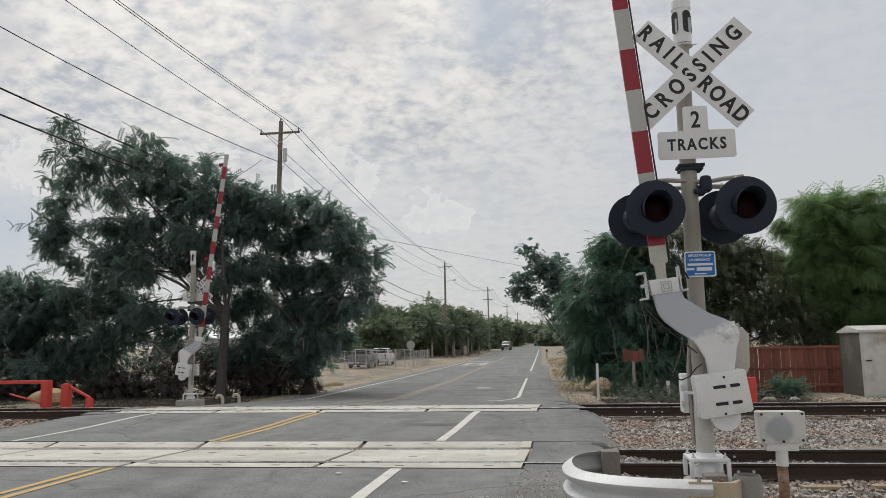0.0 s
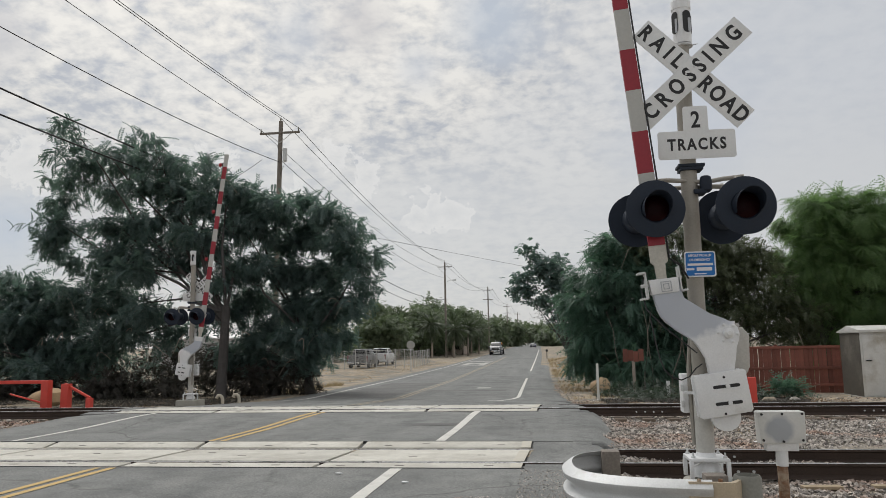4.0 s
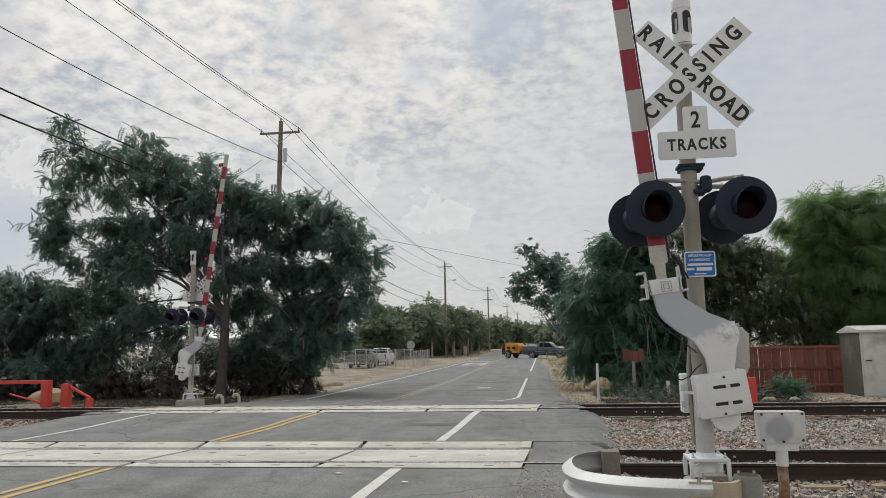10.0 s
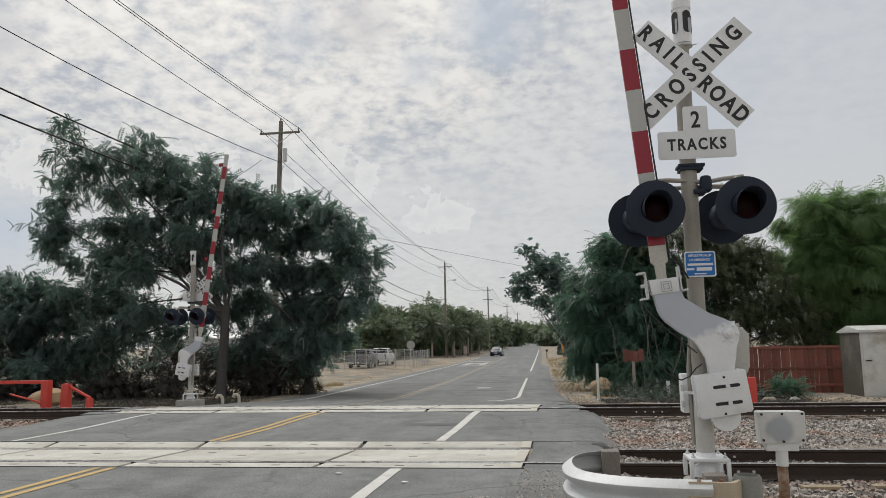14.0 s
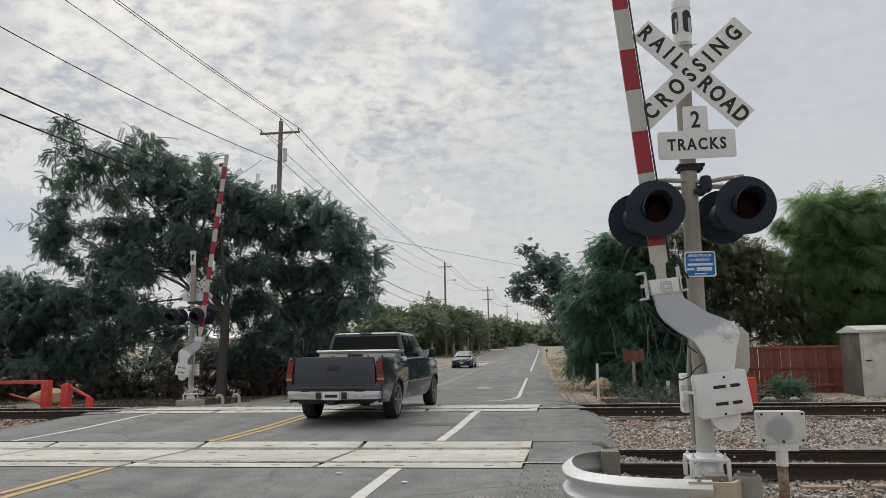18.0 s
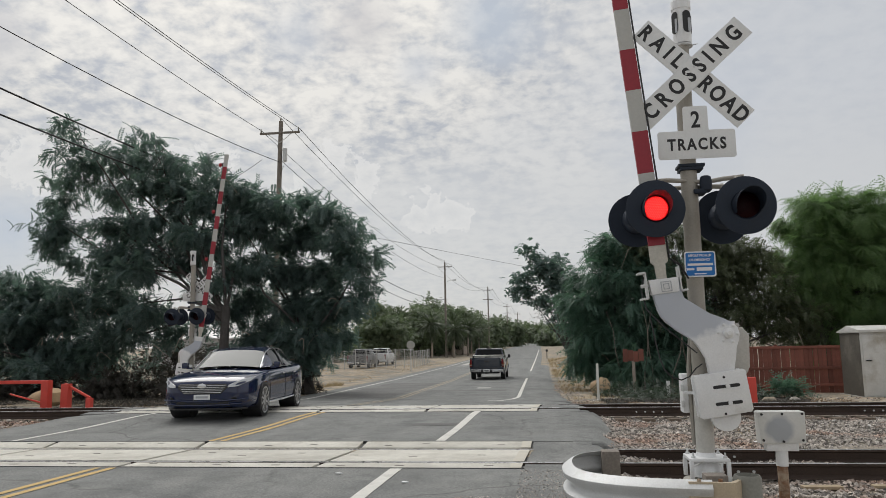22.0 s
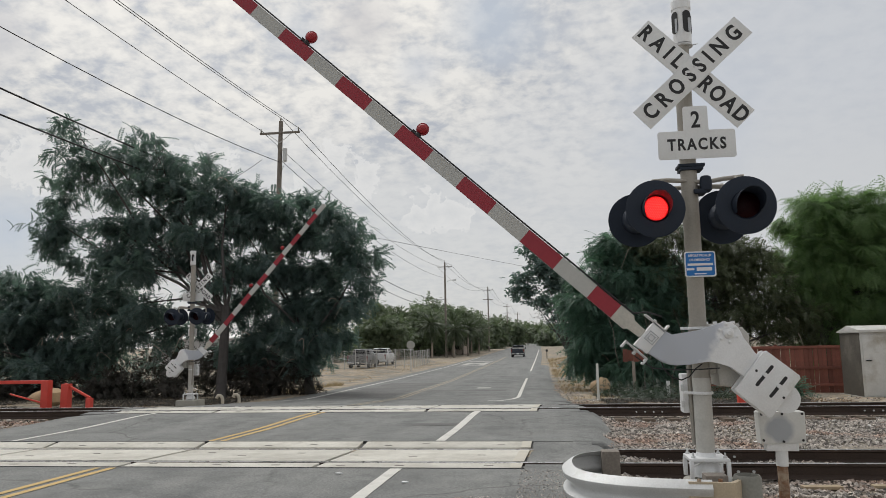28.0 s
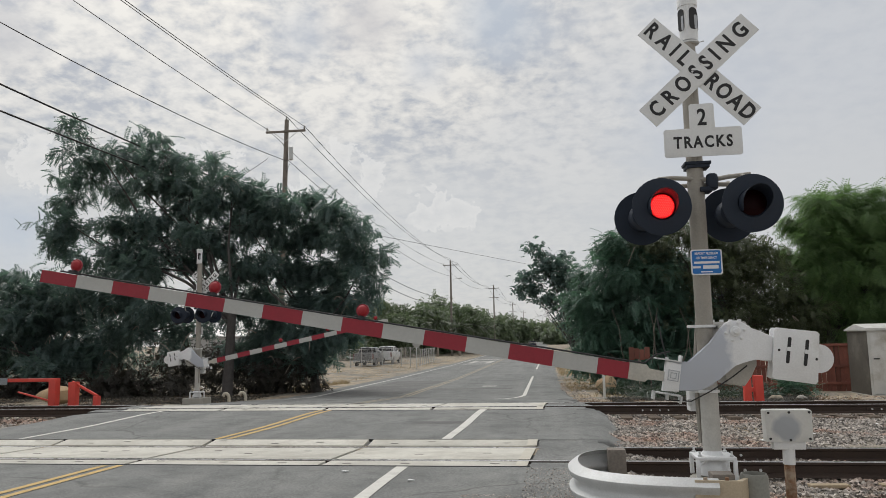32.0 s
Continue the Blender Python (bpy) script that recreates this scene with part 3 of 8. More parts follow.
def make_track(name, y_near, z_near, y_far, z_far, panel_x1, panel=2.44):
    skew = 0.040
    track = tagged(new(name), "railway track with rusty rails on stone ballast", "railway track", "tracks", "structure")
    for y, z in ((y_near, z_near), (y_far, z_far)):
        bm = bmesh.new()
        prism(bm, [(a, z + b) for a, b in rail_outline(y)], -260, 160, "yz")
        rail = part("rail", bm, RAIL_SIDE, track, "rusty steel rail", 20)
        bm = bmesh.new()
        prism(bm, [(y - 0.034, z - 0.004), (y + 0.034, z - 0.004), (y + 0.03, z + 0.002), (y - 0.03, z + 0.002)], -260, 160, "yz")
        part("rail_head", bm, RAIL_TOP, rail, "polished running surface", 20)
        # fish-plates with bolts near the crossing
        for x in ((2.15, 6.6, -14.0) if y == y_near else (2.3, 7.5)):
            bm = bmesh.new()
            box(bm, x - 0.36, x + 0.36, y - 0.03, y - 0.012, z - 0.14, z - 0.05, 0.004)
            plate = part("joint_bar", bm, RAIL_SIDE, rail)
            for k in range(4):
                bm = bmesh.new()
                lathe(bm, [(0.018, -0.05), (0.018, -0.03), (0.012, -0.028)], "y", (x - 0.26 + 0.173 * k, y, z - 0.095), 6)
                part("bolt", bm, GALV, rail)
    # ties
    mid, tilt = (y_near + y_far) / 2, math.atan2(z_far - z_near, y_far - y_near)
    bm = bmesh.new()
    box(bm, -0.115, 0.115, -1.29, 1.29, -0.19, 0, 0.012)
    tie_mesh = mesh_of(bm, "tie", TIE, 30)
    for i in range(-40, 34):
        x = i * 0.52 + random.uniform(-0.03, 0.03)
        if -14 < x < panel_x1 + 0.1:
            continue
        ob = new("tie", tie_mesh)
        ob.parent = track
        ob.matrix_local = Matrix.Translation((x, mid + random.uniform(-0.05, 0.05), (z_near + z_far) / 2 - 0.21)) @ Matrix.Rotation(tilt, 4, "X") @ pose(0, 0, 0, 0, 0, random.uniform(-1.5, 1.5))
    # concrete crossing panels, 2.44 m each, between and outside the rails
    rows = ((y_near - 0.44, y_near - 0.07), (y_near + 0.10, y_far - 0.10), (y_far + 0.07, y_far + 0.40))
    slope = (z_far - z_near) / (y_far - y_near)
    def deck(y):
        return float(np.interp(y, (y_near - 0.44, y_near, y_far, y_far + 0.40), (road_z(y_near - 0.44) + 0.005, z_near, z_far, road_z(y_far + 0.4) + 0.005)))
    for a, b in rows:
        bm = bmesh.new()
        box(bm, 0.03, panel - 0.035, a + 0.006, b - 0.006, -0.2, 0, 0.014)
        for v in bm.verts:
            v.co.z += deck(v.co.y)
            v.co.x += skew * (v.co.y - y_near)
        me = mesh_of(bm, "crossing_panel", CONCRETE, 30)
        for k in range(4):
            ob = new("crossing_panel", me)
            ob.parent, ob.location = track, (panel_x1 - panel * (k + 1), 0, random.uniform(-0.004, 0.004))
            # lifting slots
            for s in range(3):
                bm = bmesh.new()
                u, w = 0.4 + 0.75 * s + random.uniform(-0.25, 0.25), (a + b) / 2 + random.uniform(-0.25, 0.25) * (b - a)
                zz = deck(w) + 0.001
                u += skew * (w - y_near)
                box(bm, u - 0.055, u + 0.055, w - 0.016, w + 0.016, zz, zz + 0.004)
                part("lifting_slot", bm, SLOT, ob)
    # dark bedding that shows in the joints
    for a, b in rows:
        bm = bmesh.new()
        box(bm, panel_x1 - 4 * panel, panel_x1, a + 0.02, b - 0.02, -0.3, -0.03)
        for v in bm.verts:
            v.co.z += deck(v.co.y)
            v.co.x += skew * (v.co.y - y_near)
        part("bedding", bm, ASPHALT_NEW, track)
    # dark seams where the asphalt meets the outer panels
    for y in (y_near - 0.455, y_far + 0.415):
        bm = bmesh.new()
        box(bm, panel_x1 - 4 * panel, panel_x1, y - 0.016, y + 0.016, road_z(y) - 0.05, road_z(y) + 0.006)
        part("joint_seam", bm, RUBBER, track)
    # rubber flangeway strips
    for y, z in ((y_near, z_near), (y_far, z_far)):
        for k in (-1, 1):
            bm = bmesh.new()
            box(bm, panel_x1 - 4 * panel, panel_x1, y + k * 0.056 - 0.017, y + k * 0.056 + 0.017, z - 0.15, z - 0.035)
            part("flangeway_strip", bm, RUBBER, track)
    # asphalt filling beside and between the rails past the panels
    for a, b in rows:
        for x0, x1 in ((panel_x1 + 0.004, panel_x1 + 0.85), (panel_x1 - 4 * panel - 0.74, panel_x1 - 4 * panel - 0.01)):
            bm = bmesh.new()
            box(bm, x0, x1, a, b, -0.25, -0.012, 0.01)
            for v in bm.verts:
                v.co.z += deck(v.co.y) - (0.06 if v.co.x == x1 and x0 > panel_x1 else 0)
                v.co.x += skew * (v.co.y - y_near)
            part("asphalt_fill", bm, ASPHALT, track)
    # pale steel edge angles at the ends of the panels
    for a, b in rows:
        bm = bmesh.new()
        box(bm, panel_x1 - 0.16, panel_x1 - 0.02, a + 0.01, b - 0.01, -0.006, 0.004, 0.002)
        for v in bm.verts:
            v.co.z += deck(v.co.y)
            v.co.x += skew * (v.co.y - y_near)
        part("end_plate", bm, EDGE_PALE, track)


def make_ballast(name, x0, x1, y0, y1, z, count, size=(0.035, 0.085), label="crushed stone ballast, grey and rust brown", thin=0.0):
    """Loose broken stones strewn on the track bed."""
    rng = np.random.default_rng(int(abs(x0 * 13 + y0 * 7)))
    base = np.array([(1, 0, 0), (-1, 0, 0), (0, 1, 0), (0, -1, 0), (0, 0, 1), (0, 0, -1)], float)
    tri = np.array([(0, 2, 4), (2, 1, 4), (1, 3, 4), (3, 0, 4), (2, 0, 5), (1, 2, 5), (3, 1, 5), (0, 3, 5)])
    px, py = rng.uniform(x0, x1, count), rng.uniform(y0, y1, count)
    if thin:
        px = np.where(rng.uniform(0, 1, count) < thin, px, x0 + (x1 - x0) * np.maximum((px - x0) / (x1 - x0), rng.uniform(0, 0.12, count)))
    s = rng.uniform(*size, count)
    v = base[None] * rng.uniform(0.6, 1.15, (count, 6, 3)) * s[:, None, None]
    v += rng.normal(0, 0.25, (count, 6, 3)) * s[:, None, None]
    v[:, :, 2] *= 0.7
    zz = np.array([z(a, b) for a, b in zip(px, py)])
    v += np.stack([px, py, zz + s * 0.25], 1)[:, None]
    f = tri[None] + 6 * np.arange(count)[:, None, None]
    me = bpy.data.meshes.new(name)
    me.from_pydata(v.reshape(-1, 3), [], f.reshape(-1, 3).tolist())
    me.materials.append(STONE)
    tagged(new(name, me), label, "ballast", kind="stuff")


def bed_z(x, y):
    """The stone bed swells a little between the rails."""
    low = 0.05 if 8.3 < y < 11.6 else 0.0
    return max(-0.19 - low + 0.05 * noise.noise((x * 0.8, y * 0.8, 0)) + 0.03 * math.sin(y * 0.9), ground_z(x, y) if x < 2.5 else -9)


LINE_WORN = material("road_paint_worn", (0.47, 0.46, 0.43), 0.8, 0, 0.15, 2, 60, 0.1, 140, (0.22, 0.215, 0.20), (0.52, 0.68))
make_ground()
make_road()
make_track("track_near", 9.33, 0.0, 10.84, -0.055, -0.26, 2.54)
make_track("track_far", 16.0, 0.075, 17.5, 0.02, -0.12, 2.36)
make_ballast("ballast", 0.62, 9.5, 8.2, 16.2, bed_z, 46000, (0.013, 0.038), thin=0.35)
make_ballast("ballast", 0.35, 1.0, 11.3, 15.6, lambda x, y: road_z(y) - 0.03 - 0.12 * (x - 0.4), 1500, (0.006, 0.02), "loose fine gravel at the asphalt edge")
make_ballast("ballast", -0.3, 0.7, 4.6, 8.8, lambda x, y: road_z(y) - 0.003 - max(0, x - 0.35) * 0.12, 5000, (0.003, 0.013), "loose grit on the asphalt")
make_ballast("ballast", -0.9, 0.4, 5.9, 7.3, lambda x, y: road_z(y) - 0.002, 2600, (0.003, 0.010), "loose pale grit on the asphalt")
make_ballast("ballast", 0.1, 1.3, 18.2, 34, lambda x, y: ground_z(x, y), 2600, (0.008, 0.026), "loose gravel on the dirt verge")
make_ballast("ballast", 0.4, 1.2, 5.5, 8.4, lambda x, y: max(-0.03 - (x - 0.3) * 0.3, -0.26), 900, (0.008, 0.022), "loose fine gravel at the asphalt edge")
make_ballast("ballast", 1.2, 13, 19.5, 24.5, lambda x, y: ground_z(x, y), 700, (0.015, 0.04), "loose gravel and dirt clods beside the track")
make_ballast("ballast", 0.95, 13, 16.2, 19.5, bed_z, 6000, (0.025, 0.055))
make_ballast("ballast", -26, -10.6, 11.0, 19.6, bed_z, 12000, (0.03, 0.065))
make_ballast("ballast", 1.7, 5.0, 5.4, 8.4, lambda x, y: -0.27 + 0.04 * noise.noise((x, y, 0)), 6000, (0.018, 0.04))


# ---- level crossing signal ----
def light_unit(parent, x, y, z, facing, lit):
    """Round black background, hooded red lens; facing -1 looks at -Y. Returns the pieces that light up."""
    unit = new("signal_light")
    unit.parent, unit.location = parent, (x, y, z)
    tagged(unit, "round black flashing light with a hood and red lens")
    if facing > 0:
        unit.rotation_euler = (0, 0, math.pi)
    # the disc, dished, with a hole for the lens
    bm = bmesh.new()
    ring = [(0.112, 0.012), (0.125, -0.004), (0.235, 0.0), (0.252, 0.006), (0.252, 0.014), (0.235, 0.01), (0.125, 0.008), (0.112, 0.02)]
    seg = 40
    loops = [[bm.verts.new((r * math.cos(k * math.tau / seg), h, r * math.sin(k * math.tau / seg))) for k in range(seg)] for r, h in ring]
    for u, w in zip(loops, loops[1:] + loops[:1]):
        for k in range(seg):
            bm.faces.new((u[k], u[(k + 1) % seg], w[(k + 1) % seg], w[k]))
    part("background", bm, LAMP_BLACK, unit)
    # the can behind
    bm = bmesh.new()
    lathe(bm, [(0.118, 0.012), (0.128, 0.03), (0.128, 0.12), (0.105, 0.17), (0.04, 0.185)], "y")
    part("housing", bm, LAMP_BLACK, unit)
    # the hood: longer on top, cut away below
    bm = bmesh.new()
    n = 28
    front, back, front_in, back_in = [], [], [], []
    for k in range(n + 1):
        a = radians(-38 + 256 * k / n)
        reach = -0.05 - 0.20 * max(0.0, math.sin((a + radians(38)) / radians(256) * math.pi)) ** 0.7
        for r, lst_f, lst_b in ((0.119, front, back), (0.115, front_in, back_in)):
            lst_f.append(bm.verts.new((r * math.cos(a), reach, r * math.sin(a))))
            lst_b.append(bm.verts.new((r * math.cos(a), 0.004, r * math.sin(a))))
    for k in range(n):
        bm.faces.new((front[k], front[k + 1], back[k + 1], back[k]))
        bm.faces.new((front_in[k], back_in[k], back_in[k + 1], front_in[k + 1]))
        bm.faces.new((front[k], front_in[k], front_in[k + 1], front[k + 1]))
    part("hood", bm, LAMP_BLACK, unit)
    bm = bmesh.new()
    lathe(bm, [(0.112, 0.004), (0.09, -0.008), (0.05, -0.014), (0.001, -0.016)], "y", seg=28)
    part("lens", bm, LENS_DARK, unit, "dark red glass lens")
    made = None
    if lit:
        # the cluster of bright diodes, which stands forward of the lens when the light is on
        bm = bmesh.new()
        lathe(bm, [(0.108, 0.012), (0.106, 0.0), (0.001, -0.012)], "y", seg=28, mat=1)
        for i in range(-6, 7):
            for j in range(-6, 7):
                u, w = (i + 0.5 * (j % 2)) * 0.0165, j * 0.0145
                if u * u + w * w < 0.098 ** 2:
                    lathe(bm, [(0.0052, -0.006), (0.0052, -0.014), (0.002, -0.018)], "y", (u, 0, w), 6)
        cluster = new("led_disc", mesh_of(bm, "led_disc", [LED_SIDE, LED_SIDE] if lit == 2 else [LED_LIT, LED_GLOW], 30))
        cluster.parent = unit
        tagged(cluster, "glowing red diode disc")
        made = cluster
    return made


def crossbuck(parent, y, name="crossbuck", turn=0.0, x=0.055, z=4.136, size=1.0):
    """Two crossed white blades with black lettering."""
    buck = new(name)
    buck.parent, buck.location = parent, (x, y, z)
    buck.rotation_euler, buck.scale = (0, 0, turn), (size,) * 3
    tagged(buck, "white crossed boards reading RAILROAD CROSSING in black")
    for word, angle, dy in ((("RAIL", "ROAD"), -46.0, 0.0), (("CROS", "SING"), 42.0, -0.012)):
        bm = bmesh.new()
        prism(bm, [(-0.625, -0.11), (0.625, -0.11), (0.625, 0.11), (-0.625, 0.11)], -0.003 + dy, 0.003 + dy, bevel=0.001)
        blade = part("blade", bm, SIGN_WHITE, buck)
        blade.rotation_euler = (0, radians(-angle), 0)
        if word[0] == "RAIL":
            lettering("RAIL", 0.198, pose(-0.37, -0.0042 + dy, 0, 90), SIGN_BLACK, blade, bold=0.0062, spacing=1.66)
            lettering("ROAD", 0.198, pose(0.365, -0.0042 + dy, 0, 90), SIGN_BLACK, blade, bold=0.0062, spacing=1.27)
        else:
            lettering("CROSSING", 0.198, pose(0.0, -0.0042 + dy, 0, 90), SIGN_BLACK, blade, bold=0.0062, spacing=1.66)
        for s in (-0.05, 0.05):
            bm = bmesh.new()
            lathe(bm, [(0.010, -0.008 + dy), (0.010, -0.003 + dy)], "y", (s, 0, 0.03), 8)
            part("bolt", bm, GALV, blade)
    return buck


SLACK = [(-0.426, -0.13, 1.97), (-0.39, -0.13, 1.749), (-0.364, -0.13, 1.617), (-0.327, -0.13, 1.506), (-0.265, -0.13, 1.442), (-0.191, -0.13, 1.418), (-0.123, -0.13, 1.446), (-0.063, -0.13, 1.517), (-0.009, -0.13, 1.554)]


def make_signal(at, rz, both_faces, label, machine=1):
    def front(a, b):
        return (a, b) if machine > 0 else (-b, -a)

    s = thing("crossing_signal", at, label, "crossing signal", "crossing signals", rz=rz)
    # x, y, z below are measured from the foot of the mast
    bm = bmesh.new()
    lathe(bm, [(0.073, 0.62), (0.073, 2.2), (0.071, 4.45)], "z", seg=28)
    part("mast", bm, MAST, s, "tan-grey aluminium mast")
    bm = bmesh.new()
    lathe(bm, [(0.079, 4.47), (0.082, 4.49), (0.082, 4.80), (0.088, 4.80), (0.088, 4.87), (0.085, 4.885), (0.03, 4.89)], "z", (0.02, 0, 0), 28)
    cap = part("cap", bm, SILVER, s, "pale grey capped tube with oval slots")
    for k, w in ((-58, 0.036), (24, 0.04), (120, 0.036), (200, 0.04)):
        a = radians(-90 + k)
        bm = bmesh.new()
        prism(bm, rounded(-w, w, 4.56, 4.77, w * 0.95, 5), -0.085, -0.079)
        bmesh.ops.rotate(bm, cent=(0, 0, 0), matrix=Matrix.Rotation(radians(k), 3, "Z"), verts=bm.verts)
        bmesh.ops.translate(bm, vec=(0.02, 0, 0), verts=bm.verts)
        slot = part("slot", bm, SIGN_BLACK, cap)
        bm = bmesh.new()
        prism(bm, rounded(w * 0.2, w * 0.95, 4.565, 4.70, w * 0.3, 4), -0.0868, -0.0853)
        bmesh.ops.rotate(bm, cent=(0, 0, 0), matrix=Matrix.Rotation(radians(k), 3, "Z"), verts=bm.verts)
        bmesh.ops.translate(bm, vec=(0.02, 0, 0), verts=bm.verts)
        part("inner_tube", bm, GREY_PAINT, slot, "pale tube seen through the slot")
    bm = bmesh.new()
    lathe(bm, [(0.075, 4.44), (0.086, 4.445), (0.086, 4.46), (0.075, 4.465)], "z", (0.02, 0, 0), 24)
    rings(bm, [(0.08, -0.02, 4.45), (0.14, -0.05, 4.45)], 0.005, 6)
    part("clamp", bm, GALV, s)
    # foundation, base casting, anchor bolts; the far footing is a low wide pad
    low = 0.17 if both_faces else 0.0
    bm = bmesh.new()
    if both_faces:
        box(bm, -0.31, 0.31, -0.31, 0.31, -0.1, 0.415, 0.02)
        rings(bm, [(0, 0, 0.4), (0, 0, 0.64)], 0.08, 20)
    else:
        lathe(bm, [(0.23, 0.0), (0.23, 0.56), (0.215, 0.58)], "z", (0.02, -0.02, 0), 20)
    part("foundation", bm, CONC_OLD, s, "grey concrete footing")
    bm = bmesh.new()
    lathe(bm, [(0.0765, 0.5), (0.0765, 1.42), (0.074, 1.43)], "z", seg=28)
    part("painted_sleeve", bm, DULL_SILVER, s, "silver-painted lower mast")
    bm = bmesh.new()
    lathe(bm, [(0.13, 0.60), (0.13, 0.66), (0.105, 0.70), (0.09, 0.74), (0.078, 0.80)], "z", seg=20)
    box(bm, -0.165, 0.165, -0.165, 0.165, 0.735, 0.765, 0.01)
    for sx in (-1, 1):
        box(bm, sx * 0.15 - 0.017, sx * 0.15 + 0.017, -0.165, -0.13, 0.58, 0.74, 0.006)
        box(bm, sx * 0.15 - 0.017, sx * 0.15 + 0.017, 0.13, 0.165, 0.58, 0.74, 0.006)
    bmesh.ops.translate(bm, vec=(0, 0, -low), verts=bm.verts)
    part("base_casting", bm, SILVER, s, "silver-painted bolted base")
    bm = bmesh.new()
    rings(bm, [(0.09, -0.14, 0.60), (0.095, -0.145, 0.72), (0.04, -0.13, 0.745), (-0.06, -0.13, 0.745), (-0.14, -0.15, 0.70)], 0.013, 8)
    part("conduit", bm, SILVER, s)
    for sx in (-0.13, 0.13):
        for sy in (-0.13, 0.13):
            bm = bmesh.new()
            lathe(bm, [(0.018, 0.765), (0.018, 0.80), (0.009, 0.802), (0.009, 0.83)], "z", (sx, sy, -low - 0.02), 6)
            part("anchor_nut", bm, GALV, s)
    # crossbuck, the count of tracks, the blue notice
    if both_faces:
        crossbuck(s, -0.16, x=-0.12, z=3.79, size=0.84)
        crossbuck(s, -0.115, turn=math.pi, x=-0.12, z=3.79, size=0.84)
    else:
        crossbuck(s, -0.15)
    for y, turn in ((-0.13, 0.0),):
        plate = new("track_count_sign")
        plate.parent, plate.location, plate.rotation_euler = s, (0.0, y, 0.0), (0, 0, turn)
        tagged(plate, "white rounded sign reading 2 TRACKS")
        bm = bmesh.new()
        pts = [(-0.276, 3.37), (-0.26, 3.356), (0.378, 3.356), (0.394, 3.37), (0.394, 3.598), (0.378, 3.612), (0.168, 3.612), (0.168, 3.822), (0.154, 3.836), (-0.033, 3.836), (-0.047, 3.822), (-0.047, 3.612), (-0.26, 3.612), (-0.276, 3.598)]
        prism(bm, pts, -0.003, 0.003, bevel=0.001)
        part("plate", bm, SIGN_WHITE, plate)
        lettering("2", 0.21, pose(0.06, -0.0042, 3.705, 90), SIGN_BLACK, plate, bold=0.0045)
        lettering("TRACKS", 0.145, pose(0.06, -0.0042, 3.482, 90), SIGN_BLACK, plate, bold=0.0046, spacing=1.26)
    bm = bmesh.new()
    for z, w in ((3.315, 0.10), (3.285, 0.085)):
        box(bm, -w, w + 0.03, -0.085, 0.085, z - 0.016, z + 0.012, 0.006)
    part("bracket", bm, LAMP_BLACK, s, "dark steel banding bracket")
    notice = new("emergency_notice")
    notice.parent = s
    tagged(notice, "small blue notice with white writing and border")
    bm = bmesh.new()
    prism(bm, rounded(-0.10, 0.165, 2.305, 2.53, 0.02), -0.093, -0.088)
    part("plate", bm, SIGN_WHITE, notice, "white border")
    bm = bmesh.new()
    prism(bm, rounded(-0.088, 0.153, 2.317, 2.518, 0.014), -0.096, -0.0935)
    part("field", bm, SIGN_BLUE, notice, "blue field")
    lettering("REPORT PROBLEM", 0.030, pose(0.032, -0.0975, 2.492, 90), SIGN_WHITE, notice, bold=0.0006)
    lettering("OR EMERGENCY", 0.030, pose(0.032, -0.0975, 2.454, 90), SIGN_WHITE, notice, bold=0.0006)
    for x0, x1, z0, z1 in ((-0.075, 0.14, 2.404, 2.424), (-0.085, -0.02, 2.364, 2.382), (0.0, 0.13, 2.358, 2.388), (-0.02, 0.08, 2.327, 2.337)):
        bm = bmesh.new()
        box(bm, x0, x1, -0.0985, -0.0965, z0, z1)
        part("writing_bar", bm, SIGN_WHITE, notice)
    # lights on their cross-arm
    bm = bmesh.new()
    rings(bm, [(-0.33, -0.06, 3.18), (-0.20, -0.04, 3.19), (0.13, -0.05, 3.155), (0.28, -0.04, 3.18), (0.46, -0.06, 3.19)], 0.021, 10)
    rings(bm, [(-0.35, 0.12, 3.14), (0.13, 0.02, 3.13), (0.36, 0.12, 3.14)], 0.021, 10)
    part("cross_arm", bm, MAST, s, "bent grey pipe arm")
    bm = bmesh.new()
    lathe(bm, [(0.03, 3.06), (0.05, 3.08), (0.055, 3.16), (0.045, 3.20), (0.03, 3.21)], "z", (0.13, -0.06, 0), 16)
    box(bm, 0.02, 0.13, -0.10, 0.08, 3.05, 3.09, 0.008)
    part("junction_box", bm, LAMP_BLACK, s, "dark cast junction box")
    clusters = []
    for k, (x, y, f, lit) in enumerate(((-0.349, -0.28, -1, True), (0.404, -0.28, -1, True), (-0.455, 0.26, 1, True), (0.325, 0.26, 1, True))):
        z = 2.895 if f < 0 else 2.88
        x += (0.2 if f > 0 else 0.12 if x > 0 else 0.0) if both_faces else 0.0
        clusters.append(light_unit(s, x, y, z, f, (0 if k == 3 else 2) if both_faces else lit))
        bm = bmesh.new()
        rings(bm, [(x, y + (0.1 if f < 0 else -0.1), z + 0.11), (x, y + (0.13 if f < 0 else -0.08), z + 0.22), (x * 0.95, y + (0.2 if f < 0 else -0.14), z + 0.28)], 0.022, 8)
        part("hanger", bm, MAST, s)
        bm = bmesh.new()
        rings(bm, [(x, y + f * -0.16, z - 0.09), (x - 0.02, y + f * -0.19, z - 0.02), (x - 0.06, y + f * -0.18, z + 0.06)], 0.009, 6)
        part("latch", bm, GALV, s)
    # gate machine behind the arm: cast case, lid, terminal box on the other side
    bm = bmesh.new()
    box(bm, 0.03, 0.39, *front(0.0, 0.34), 1.46, 1.86, 0.05)
    part("gate_machine", bm, DULL_SILVER, s, "grey cast gate mechanism case")
    bm = bmesh.new()
